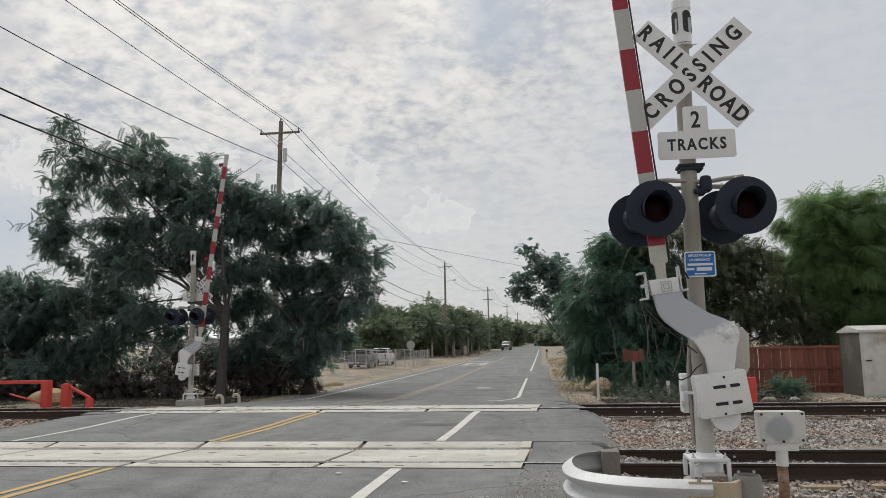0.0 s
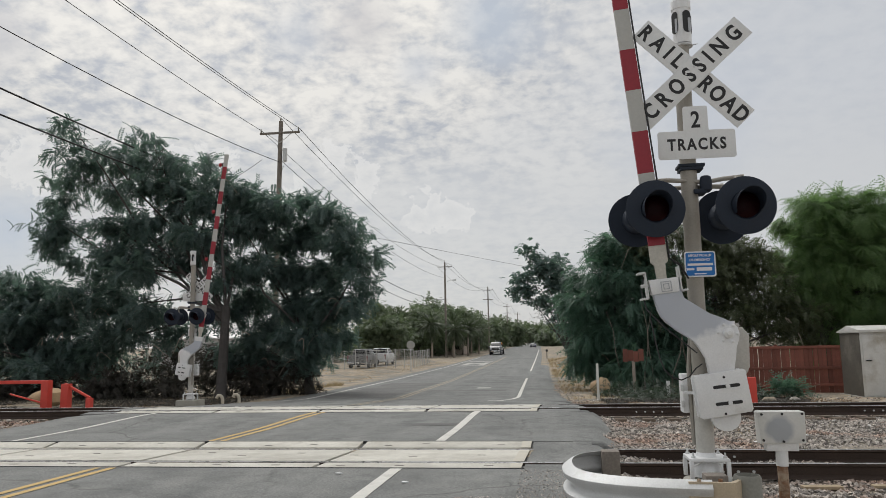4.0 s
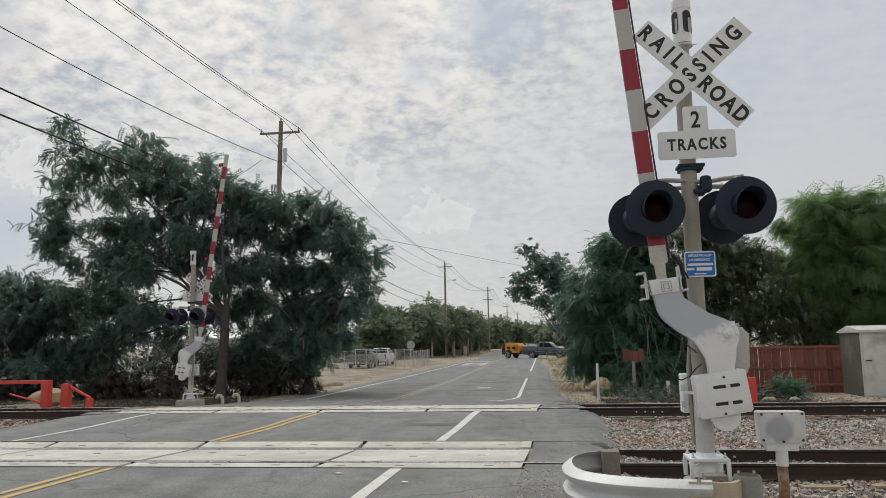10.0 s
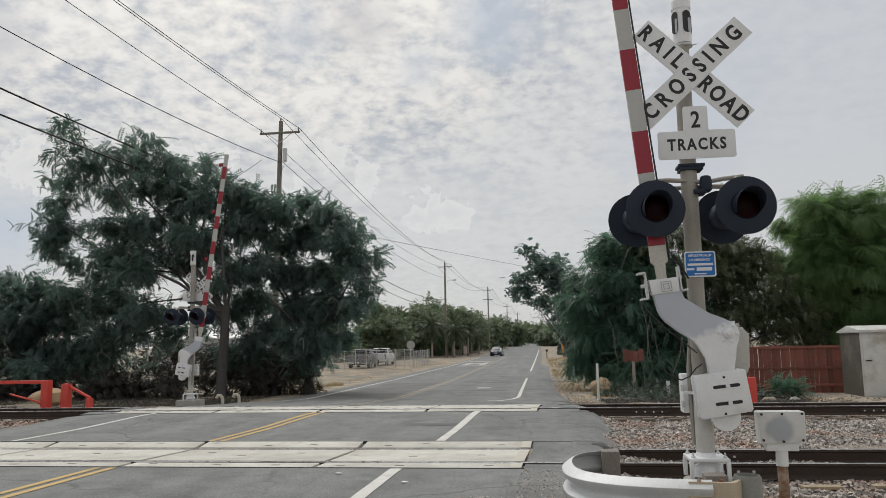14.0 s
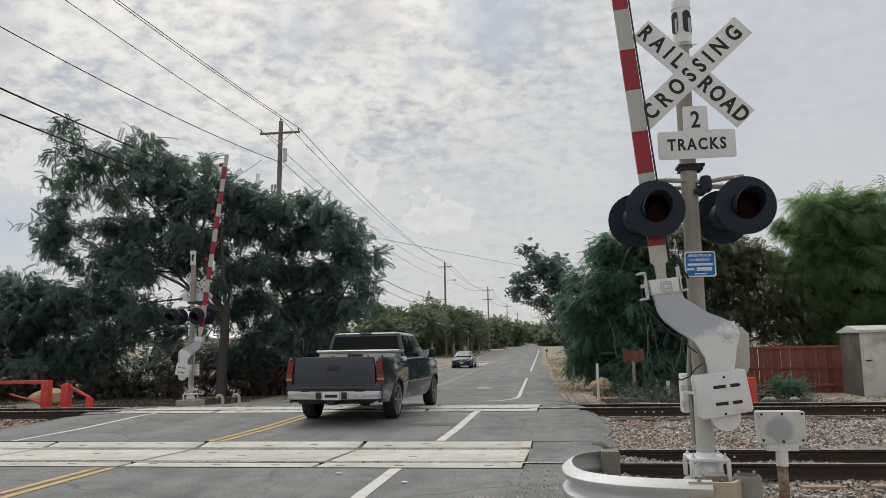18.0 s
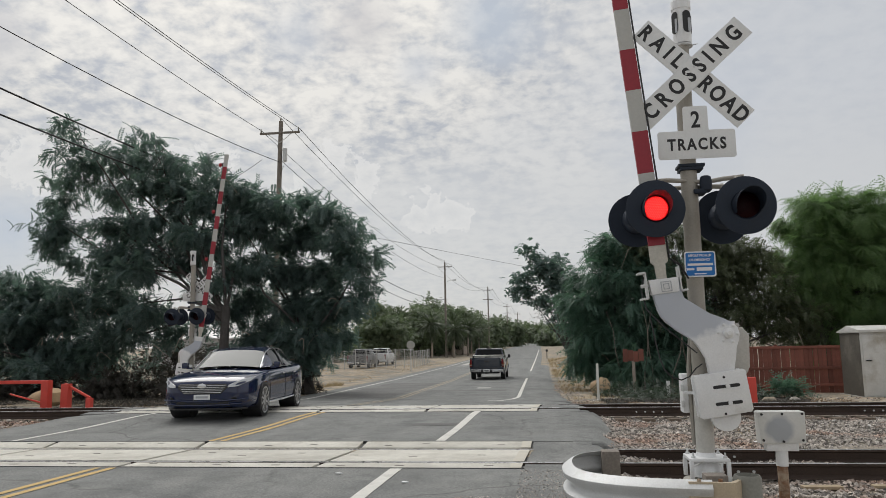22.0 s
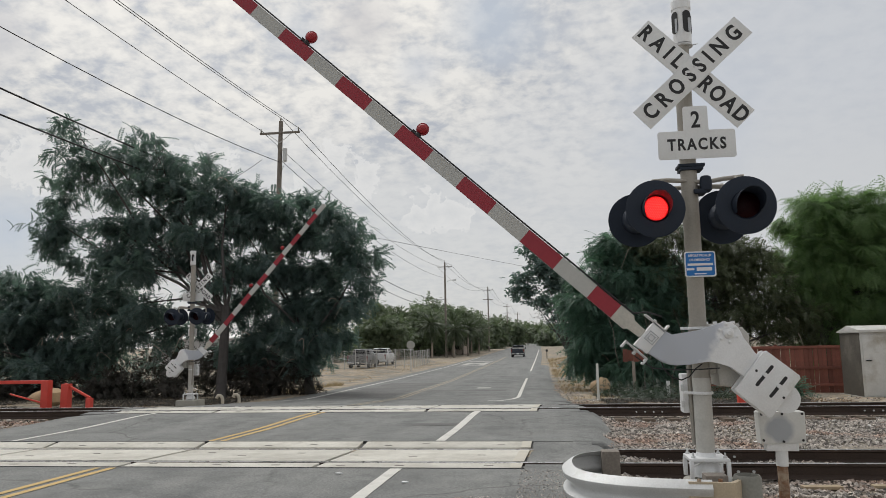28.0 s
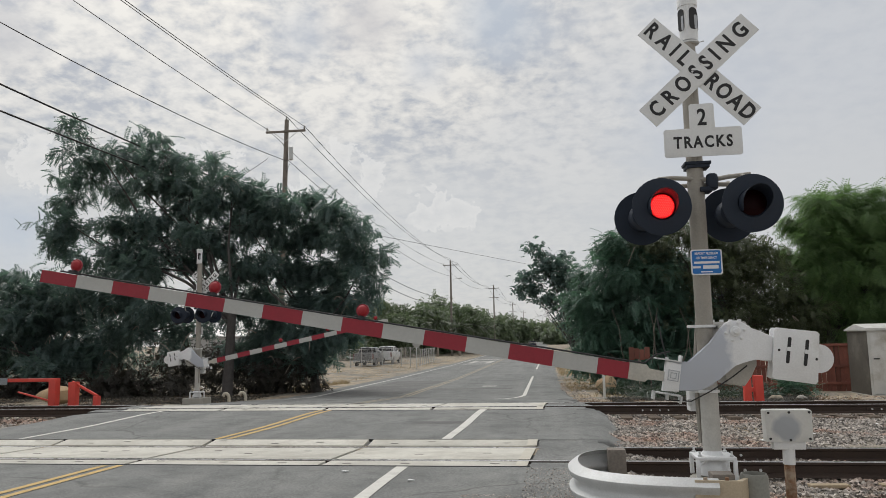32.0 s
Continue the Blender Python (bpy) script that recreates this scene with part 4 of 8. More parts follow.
    box(bm, 0.02, 0.345, *front(-0.03, 0.355), 1.86, 1.895, 0.014)
    part("machine_lid", bm, DULL_SILVER, s)
    bm = bmesh.new()
    prism(bm, [(0.14, 1.36), (0.30, 1.34), (0.36, 1.42), (0.41, 1.52), (0.42, 1.79), (0.37, 1.86), (0.1, 1.87)], *front(-0.05, 0.30), bevel=0.035)
    part("gear_case", bm, DULL_SILVER, s)
    for k in range(4):
        bm = bmesh.new()
        lathe(bm, [(0.018, 1.89), (0.018, 1.915)], "z", (0.07 + 0.075 * k, 0.0, 0), 8)
        part("lid_bolt", bm, SILVER, s)
    for z in (1.86, 1.30):
        bm = bmesh.new()
        lathe(bm, [(0.074, z - 0.012), (0.093, z - 0.01), (0.093, z + 0.01), (0.074, z + 0.012)], "z", seg=24)
        box(bm, -0.15, -0.07, -0.015, 0.015, z - 0.012, z + 0.012, 0.004)
        part("mast_clamp", bm, SILVER, s)
    bm = bmesh.new()
    box(bm, -0.15, -0.03, *front(0.08, 0.24), 1.12, 1.46, 0.012)
    part("terminal_box", bm, SILVER, s, "small grey terminal box")
    for z in (1.2, 1.34):
        bm = bmesh.new()
        box(bm, -0.165, -0.135, *front(0.06, 0.09), z - 0.03, z + 0.03, 0.006)
        part("hasp", bm, GALV, s)
    bm = bmesh.new()
    rings(bm, SLACK, 0.006, 6)
    part("cable", bm, CABLE, s, "slack black cable")
    bm = bmesh.new()
    rings(bm, [(-0.05, 0.05, 1.9), (-0.09, 0.06, 1.5), (-0.075, 0.07, 0.85)], 0.02, 8)
    part("conduit", bm, MAST, s)
    return s, clusters


def make_arm(at, rz, label, count=15, red=0):
    """Swinging arm; its origin is the pivot, the board reaches to -X when down."""
    a = thing("gate_arm", at, label, "gate arm", "gate arms", rz=rz)
    bm = bmesh.new()
    outline = [(-0.519, -0.565), (-0.515, -0.327), (-0.40, -0.338), (-0.333, -0.325), (-0.185, -0.126), (-0.13, -0.02), (-0.085, 0.055), (-0.04, 0.088), (0.015, 0.095), (0.07, 0.082), (0.126, 0.050), (0.20, 0.022), (0.33, 0.009), (0.34, -0.205), (0.194, -0.209), (0.13, -0.222), (0.085, -0.245), (0.04, -0.285), (0.002, -0.326), (-0.07, -0.415), (-0.144, -0.491), (-0.20, -0.528), (-0.259, -0.550), (-0.384, -0.566)]
    prism(bm, outline, -0.045, 0.03, bevel=0.012)
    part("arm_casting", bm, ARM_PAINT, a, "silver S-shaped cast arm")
    bm = bmesh.new()
    lathe(bm, [(0.045, -0.06), (0.04, -0.075), (0.022, -0.08), (0.018, -0.10)], "y", (0, 0, 0), 20)
    part("pivot_cap", bm, SILVER, a)
    for k in range(6):
        t = radians(20 + 60 * k)
        bm = bmesh.new()
        lathe(bm, [(0.014, -0.045), (0.014, -0.058), (0.006, -0.062)], "y", (0.077 * math.cos(t), 0, 0.077 * math.sin(t)), 6)
        part("bolt", bm, SILVER, a)
    # square end box that takes the board
    bm = bmesh.new()
    prism(bm, [(-0.525, -0.592), (-0.525, -0.345), (-0.515, -0.338), (-0.40, -0.345), (-0.395, -0.578)], -0.06, 0.04, bevel=0.006)
    part("arm_socket", bm, SILVER, a, "square socket casting with a raised mark")
    bm = bmesh.new()
    for w in (0.045, 0.025):
        for q in ((-w, w, w - 0.006, w), (-w, w, -w, -w + 0.006), (-w, -w + 0.006, -w, w), (w - 0.006, w, -w, w)):
            box(bm, -0.455 + q[0], -0.455 + q[1], -0.066, -0.06, -0.45 + q[2], -0.45 + q[3])
    part("raised_mark", bm, GREY_PAINT, a)
    bm = bmesh.new()
    # channel on one side of the butt, angle on the other
    for q in ((-0.60, -0.36, -0.618, -0.606), (-0.60, -0.585, -0.675, -0.606), (-0.375, -0.36, -0.675, -0.606)):
        box(bm, q[0], q[1], -0.075, 0.055, q[2], q[3], 0.003)
    rings(bm, [(-0.48, -0.03, -0.66), (-0.48, -0.03, -0.60)], 0.016, 8)
    part("shear_bracket", bm, GALV, a, "bolted breakaway channel")
    bm = bmesh.new()
    for q in ((-0.62, -0.40, -0.332, -0.320), (-0.415, -0.40, -0.332, -0.272)):
        box(bm, q[0], q[1], -0.075, 0.055, q[2], q[3], 0.003)
    rings(bm, [(-0.52, -0.03, -0.34), (-0.52, -0.03, -0.305)], 0.014, 8)
    part("shear_bracket", bm, GALV, a, "bolted breakaway angle")
    bm = bmesh.new()
    rings(bm, [(-0.56, 0.0, -0.62), (-0.44, -0.02, -0.66), (-0.28, -0.03, -0.64), (-0.12, -0.03, -0.52), (0.03, -0.03, -0.38), (0.14, 0.0, -0.27)], 0.006, 6)
    part("cable", bm, CABLE, a, "black cable along the casting")
    # counterweight plates with slots
    for dy, name, lab in ((-0.075, "counterweight", "slotted grey counterweight plate"), (0.05, "counterweight", "rear counterweight plate")):
        bm = bmesh.new()
        prism(bm, [(0.352, -0.345), (0.33, -0.335), (0.305, 0.06), (0.318, 0.083), (0.64, 0.098), (0.662, 0.082), (0.69, -0.31), (0.675, -0.335)], dy, dy + 0.025, bevel=0.004)
        w = part(name, bm, SILVER, a, lab)
        if True:
            face = dy if dy < 0 else dy + 0.027
            for sx in (0.435, 0.575):
                bm = bmesh.new()
                prism(bm, rounded(sx - 0.014, sx + 0.014, -0.20, 0.02, 0.013), face - 0.002, face + 0.001)
                bmesh.ops.rotate(bm, cent=(sx, 0, -0.1), matrix=Matrix.Rotation(radians(-1), 3, "Y"), verts=bm.verts)
                part("slot", bm, SIGN_BLACK, w)
                bm = bmesh.new()
                lathe(bm, [(0.02, face - 0.012), (0.02, face + 0.012)], "y", (sx, 0, -0.08), 6)
                part("bolt", bm, SILVER, w)
            for x, z in ((0.36, -0.10), (0.66, -0.13)):
                bm = bmesh.new()
                lathe(bm, [(0.011, face - 0.003), (0.011, face + 0.003)], "y", (x, 0, z), 8)
                part("bolt", bm, CABLE, w)
    bm = bmesh.new()
    lathe(bm, [(0.12, -0.03), (0.12, 0.04)], "y", (0.69, 0, -0.12), 24)
    part("weight_disc", bm, SILVER, a)
    bm = bmesh.new()
    box(bm, 0.32, 0.60, -0.05, 0.05, -0.20, 0.02, 0.01)
    part("weight_bar", bm, SILVER, a)
    # the board: bare butt, then red and white lengths from the tip
    step, tip, zc = 0.3865, 6.50, -0.469
    def taper(u):
        return 0.072 - 0.012 * (u / tip)
    def length(name, u0, u1, mat, lab=""):
        bm = bmesh.new()
        h0, h1 = taper(u0), taper(u1)
        prism(bm, [(-u0, zc - h0), (-u1, zc - h1), (-u1, zc + h1), (-u0, zc + h0)], -0.028, 0.018)
        return part(name, bm, mat, a, lab, 20)
    butt = tip - 15 * step
    tip, bare = butt + count * step, butt + 0.12
    bm = bmesh.new()
    prism(bm, [(-0.5, zc - 0.042), (-0.655, zc - 0.045), (-0.675, zc - 0.074), (-bare, zc - 0.074), (-bare, zc + 0.074), (-0.675, zc + 0.074), (-0.655, zc + 0.042), (-0.5, zc + 0.04)], -0.024, 0.014, bevel=0.004)
    part("board_butt", bm, ARM_BARE, a, "bare tan aluminium butt")
    for k in range(count):
        length("arm_stripe", max(bare, tip - step * (k + 1)), tip - step * k, ARM_RED if k % 2 == red else ARM_WHITE, "dark red reflective length" if k % 2 == red else "grey-white reflective length")
    bm = bmesh.new()
    rings(bm, [(-0.7, -0.03, zc + 0.085), (-2.5, -0.03, zc + 0.078), (-4.0, -0.03, zc + 0.075), (-tip + 0.2, -0.03, zc + 0.075)], 0.008, 6)
    rings(bm, [(-0.5, -0.03, -0.25), (-0.62, -0.04, -0.30), (-0.7, -0.03, zc + 0.085)], 0.008, 6)
    part("lamp_cable", bm, CABLE, a)
    for k, u in enumerate((tip - 0.34, tip - 1.80, tip - 3.26)):
        lamp = new("arm_lamp")
        lamp.parent, lamp.location = a, (-u, -0.005, zc + 0.065)
        tagged(lamp, "small round red lamp on the arm")
        bm = bmesh.new()
        lathe(bm, [(0.035, 0.0), (0.03, 0.03), (0.02, 0.04)], "z", seg=12)
        box(bm, -0.07, -0.03, -0.01, 0.01, 0.0, 0.035, 0.003)
        part("lamp_base", bm, CABLE, lamp)
        bm = bmesh.new()
        bmesh.ops.create_uvsphere(bm, u_segments=16, v_segments=10, radius=0.052)
        bmesh.ops.scale(bm, vec=(1, 0.85, 1), verts=bm.verts)
        bmesh.ops.translate(bm, vec=(0, 0, 0.088), verts=bm.verts)
        part("lamp_globe", bm, ARM_LENS, lamp, "red globe")
        bm = bmesh.new()
        lathe(bm, [(0.060, -0.01), (0.062, 0.0), (0.060, 0.01)], "y", (0, 0, 0.088), 18)
        part("lamp_rim", bm, ARM_RED, lamp)
    return a


ARM_LENS = glow_material("red_arm_lamp", (0.30, 0.011, 0.018), 0.03)
PIVOT_R, PIVOT_L = (1.570, 6.60, 1.51), (-10.66, 20.92, 1.33)
signal_near, lights_near = make_signal((1.365, 6.75, -0.30), 0, False, "grey crossing signal mast with crossbuck, flashing lights and gate machine")
signal_far, lights_far = make_signal((-10.46, 21.1, -0.48), 180, True, "grey crossing signal mast beyond the tracks, seen from behind", -1)
arm_near = make_arm(PIVOT_R, 0, "long red and white striped crossing gate arm, silver counterweight")
arm_far = make_arm(PIVOT_L, 180, "red and white striped crossing gate arm beyond the tracks", 14, 1)


# ---- trees and bushes ----
def leaf_mesh(name, tips, outward, rng, mat, length=0.45, pairs=6, leaflet=(0.13, 0.045), droop=0.5, spread=0.6):
    """Feathered leaves: each a row of leaflets either side of a stalk. One leaf at each tip."""
    n = len(tips)
    d = outward + rng.normal(0, spread, (n, 3))
    d[:, 2] -= droop * rng.uniform(0.3, 1.2, n)
    d /= np.linalg.norm(d, axis=1)[:, None] + 1e-9
    side = np.cross(d, np.array([0, 0, 1.0]) + rng.normal(0, 0.35, (n, 3)))
    side /= np.linalg.norm(side, axis=1)[:, None] + 1e-9
    up = np.cross(side, d)
    L = length * rng.uniform(0.6, 1.25, n)
    quads = []
    for k in range(pairs):
        s = (k + 0.6) / pairs
        base = tips + d * (L * s)[:, None] - up * (0.35 * L * s * s)[:, None]
        ll = leaflet[0] * (1.0 - 0.45 * abs(s - 0.45)) * rng.uniform(0.75, 1.2, n)
        for sgn in (-1, 1):
            q = side * sgn * 0.85 + d * 0.5 - up * (0.25 + 0.2 * rng.uniform(0, 1, n))[:, None]
            q /= np.linalg.norm(q, axis=1)[:, None]
            w = np.cross(q, up)
            w /= np.linalg.norm(w, axis=1)[:, None] + 1e-9
            hw = (leaflet[1] * 0.5 * rng.uniform(0.8, 1.2, n))[:, None]
            mid = base + q * (ll * 0.45)[:, None]
            quads.append(np.stack([base, mid + w * hw, base + q * ll[:, None], mid - w * hw], 1))
    v = np.concatenate(quads).reshape(-1, 3)
    me = bpy.data.meshes.new(name)
    m = len(v) // 4
    me.vertices.add(len(v))
    me.vertices.foreach_set("co", v.astype(np.float32).ravel())
    me.loops.add(len(v))
    me.loops.foreach_set("vertex_index", np.arange(len(v), dtype=np.int32))
    me.polygons.add(m)
    me.polygons.foreach_set("loop_start", np.arange(0, len(v), 4, dtype=np.int32))
    me.update(calc_edges=True)
    me.materials.append(mat)
    return me


def crown_tips(lobes, rng, clump=0.55, per=9, gaps=-0.12, gap_size=0.9):
    """Twig ends gathered in clumps through the lobes of a crown, thinned by irregular gaps."""
    tips, outs = [], []
    for cx, cy, cz, rx, ry, rz, n in lobes:
        p = rng.normal(0, 1, (n, 3))
        p /= np.linalg.norm(p, axis=1)[:, None]
        r = rng.uniform(0.0, 1.0, n) ** 0.40
        q = p * r[:, None] * np.array([rx, ry, rz]) + np.array([cx, cy, cz])
        for a, b in zip(q, p):
            if noise.noise(Vector(a) * gap_size) < gaps:
                continue
            k = int(per * rng.uniform(0.5, 1.5))
            tips.append(a + rng.normal(0, clump, (k, 3)) * np.array([1, 1, 0.55]))
            fan = rng.normal(0, 0.55, (k, 3))
            fan[:, 2] *= 0.45
            outs.append(b[None] * np.array([0.8, 0.8, 0.5]) + fan)
    return np.concatenate(tips), np.concatenate(outs)


def make_tree(name, base, trunk, lobes, mat, label, category="tree", group="", seed=1, clump=0.55, per=9, gaps=-0.12, gap_size=0.9, limb_r=0.09, limb_n=2, limb_every=1, dead=0, **leaf):
    """trunk: (radius, height of the fork). Limbs run from the fork to every lobe."""
    rng = np.random.default_rng(seed)
    t = thing(name, base, label, category, group)
    r0, fork = trunk
    b = Vector(base)
    bm = bmesh.new()
    if r0:
        lean = Vector((rng.normal(0, 0.05), rng.normal(0, 0.05), 1)) * fork
        rings(bm, [(0, 0, -0.15), (0, 0, 0.08), lean * 0.3, lean * 0.7, lean], [r0 * 1.5, r0 * 1.15, r0, r0 * 0.9, r0 * 0.8], 10)
        part("trunk", bm, BARK, t, "grey-brown trunk")
        for lobe in lobes[::limb_every]:
            c = Vector(lobe[:3])
            for k in range(limb_n):
                bm = bmesh.new()
                end = c + Vector(rng.normal(0, 0.3, 3)) * min(lobe[3:6])
                start = lean * rng.uniform(0.7, 1.0)
                bend = start.lerp(end, 0.45) + Vector((rng.normal(0, 0.35), rng.normal(0, 0.35), 0.35))
                rings(bm, [start, start.lerp(bend, 0.5) + Vector(rng.normal(0, 0.1, 3)), bend, start.lerp(end, 0.75) + Vector(rng.normal(0, 0.15, 3)), end], [limb_r, limb_r * 0.85, limb_r * 0.65, limb_r * 0.4, limb_r * 0.15], 6, False)
                for j in range(5):
                    tw = bend.lerp(end, rng.uniform(0.2, 1.0))
                    rings(bm, [tw, tw + Vector(rng.normal(0, 0.25, 3)), tw + Vector(rng.normal(0, 0.4, 3))], [limb_r * 0.28, limb_r * 0.2, limb_r * 0.08], 4, False)
                part("limb", bm, BARK, t, smooth=60)
    else:
        bm.free()
    if dead:
        for lobe in lobes[-dead - 3:-3]:
            for k in range(1):
                bm = bmesh.new()
                p = Vector(lobe[:3]) + Vector((rng.uniform(-0.5, 0.5) * lobe[3], -lobe[4] * 0.95, rng.uniform(-0.4, 0.3) * lobe[5]))
                q = p + Vector((rng.uniform(-0.9, 0.9), -0.1, rng.uniform(-0.9, 0.1)))
                bow = Vector((rng.uniform(-0.15, 0.15), 0, rng.uniform(0.15, 0.35)))
                rings(bm, [p, p.lerp(q, 0.25) + bow * 0.7, p.lerp(q, 0.55) + bow, p.lerp(q, 0.8) + bow * 0.6, q], [0.022, 0.02, 0.017, 0.013, 0.007], 5, False)
                part("dead_branch", bm, TWIG, t, "pale dead branch", 60)
    tips, outs = crown_tips(lobes, rng, clump, per, gaps, gap_size)
    crown = new("crown", leaf_mesh("crown", tips, outs, rng, mat, **leaf))
    crown.parent = t
    return t


def wood_left():
    # the large feather-leaved tree behind the far signal: leaves in drooping rosettes at the twig ends
    rosette = dict(clump=0.2, per=13, length=0.46, pairs=7, leaflet=(0.155, 0.060), droop=0.7, spread=0.9)
    lobes = [(-6.7, -0.3, 10.9, 0.43, 0.8, 0.17, 2), (-7.4, 0.0, 10.8, 0.26, 0.8, 0.11, 2), (-6.7, -0.6, 10.4, 0.17, 1.0, 0.11, 2), (-4.3, 1.0, 10.8, 0.40, 1.2, 0.20, 4), (-5.1, 0.7, 10.7, 0.27, 0.9, 0.18, 2), (-3.6, 0.3, 10.2, 0.26, 0.9, 0.24, 3), (-7.1, -0.4, 9.7, 0.26, 0.8, 0.13, 2), (-6.8, -0.3, 9.1, 0.30, 1.2, 0.21, 3), (-7.9, 0.8, 9.0, 0.44, 1.2, 0.22, 4), (-7.0, 0.7, 10.1, 0.49, 0.8, 0.24, 5), (-5.2, -0.1, 9.9, 0.56, 1.1, 0.28, 8), (-6.3, 0.6, 9.4, 0.66, 1.2, 0.38, 13), (-5.1, 0.9, 9.4, 0.67, 0.8, 0.40, 14), (-3.8, 0.4, 9.5, 0.61, 1.1, 0.35, 11), (-2.3, 0.2, 9.4, 0.61, 0.8, 0.28, 9), (-1.4, 0.2, 9.3, 0.22, 0.8, 0.17, 2), (-3.1, 1.0, 9.3, 0.76, 1.2, 0.36, 15), (-0.8, 0.3, 8.9, 0.39, 0.9, 0.20, 4), (-6.9, 0.9, 8.7, 0.67, 1.0, 0.40, 14), (-5.4, 0.9, 8.3, 0.80, 1.2, 0.45, 18), (-3.3, 0.2, 8.3, 0.87, 1.0, 0.48, 26), (-1.9, 0.4, 8.3, 0.74, 1.0, 0.48, 22), (-7.3, -0.4, 7.6, 0.34, 0.9, 0.17, 3), (-7.6, 0.8, 8.0, 0.53, 0.8, 0.33, 9), (-7.6, -0.6, 6.7, 0.38, 1.1, 0.17, 3), (-7.2, -0.2, 6.9, 0.51, 1.0, 0.28, 7), (-7.6, 0.1, 6.0, 0.39, 0.9, 0.30, 6), (-7.8, 1.1, 5.9, 0.31, 0.8, 0.18, 2), (-7.3, 0.0, 6.3, 0.52, 0.9, 0.26, 5), (-6.8, 0.4, 6.7, 0.66, 0.9, 0.35, 11), (-4.7, -0.1, 6.7, 0.82, 1.1, 0.43, 23), (-3.5, -0.1, 6.8, 0.73, 1.0, 0.47, 22), (-2.8, 0.9, 6.9, 0.67, 0.8, 0.45, 16), (-1.1, -0.6, 6.2, 0.59, 0.9, 0.38, 13), (-6.4, 0.7, 5.4, 0.62, 1.1, 0.33, 9), (-4.6, -0.3, 5.6, 0.85, 0.9, 0.43, 24), (-3.4, -0.4, 5.4, 0.72, 1.0, 0.38, 17), (-3.5, -0.6, 4.7, 0.84, 1.1, 0.38, 22), (-5.8, 0.9, 4.7, 0.80, 1.2, 0.40, 16), (-5.0, 0.6, 3.9, 0.75, 1.2, 0.40, 17), (-3.2, -0.7, 3.4, 0.63, 0.9, 0.34, 12), (-6.3, 1.0, 3.7, 0.63, 1.1, 0.36, 9), (-2.5, 0.0, 5.4, 0.52, 1.2, 0.26, 5), (-1.6, 0.4, 5.2, 0.44, 1.2, 0.26, 4), (-0.8, -0.2, 7.5, 0.69, 0.8, 0.47, 21), (-0.6, 0.1, 5.9, 0.56, 0.8, 0.43, 13), (-0.4, -0.0, 4.4, 0.52, 1.2, 0.39, 9), (-3.9, -0.1, 2.5, 0.73, 0.8, 0.34, 12), (-4.8, -0.6, 2.7, 0.55, 0.8, 0.30, 6), (-2.2, 0.7, 7.6, 0.66, 0.9, 0.40, 15), (-0.1, -0.2, 8.1, 0.60, 0.8, 0.39, 15), (-3.7, 1.1, 2.0, 0.58, 1.0, 0.27, 4)]
    lobes += [(-2.6, 0.9, 5.3, 0.5, 0.7, 0.3, 7), (-1.7, 1.1, 4.3, 0.5, 0.7, 0.3, 7), (-3.2, 0.6, 3.4, 0.6, 0.8, 0.35, 9), (-1.2, 0.8, 3.3, 0.5, 0.7, 0.35, 8), (-2.2, 1.2, 2.5, 0.7, 0.7, 0.3, 9), (-4.4, 0.6, 2.6, 0.7, 0.8, 0.4, 11), (-0.4, 1.0, 5.0, 0.5, 0.8, 0.4, 9), (-2.7, 0.8, 6.2, 0.6, 0.8, 0.4, 12), (-2.3, 0.8, 5.3, 0.5, 0.8, 0.3, 9), (-1.6, 0.8, 5.9, 0.4, 0.8, 0.3, 8), (-5.2, 0.9, 3.3, 0.6, 0.8, 0.35, 11), (-3.9, 1.0, 3.1, 0.5, 0.7, 0.3, 8), (-2.8, 1.0, 2.7, 0.5, 0.7, 0.3, 8), (-5.6, 0.9, 2.3, 0.7, 0.8, 0.3, 11)]
    lobes = [(q[0] + 0.27, *q[1:]) for q in lobes]
    make_tree("tree", (-12.17, 27.0, -0.4), (0.19, 3.4), lobes, LEAF_TREE, "large dark green feather-leaved tree behind the far signal", seed=3, group="roadside trees", limb_r=0.075, limb_n=1, limb_every=5, dead=14, gaps=-0.35, gap_size=1.2, **rosette)
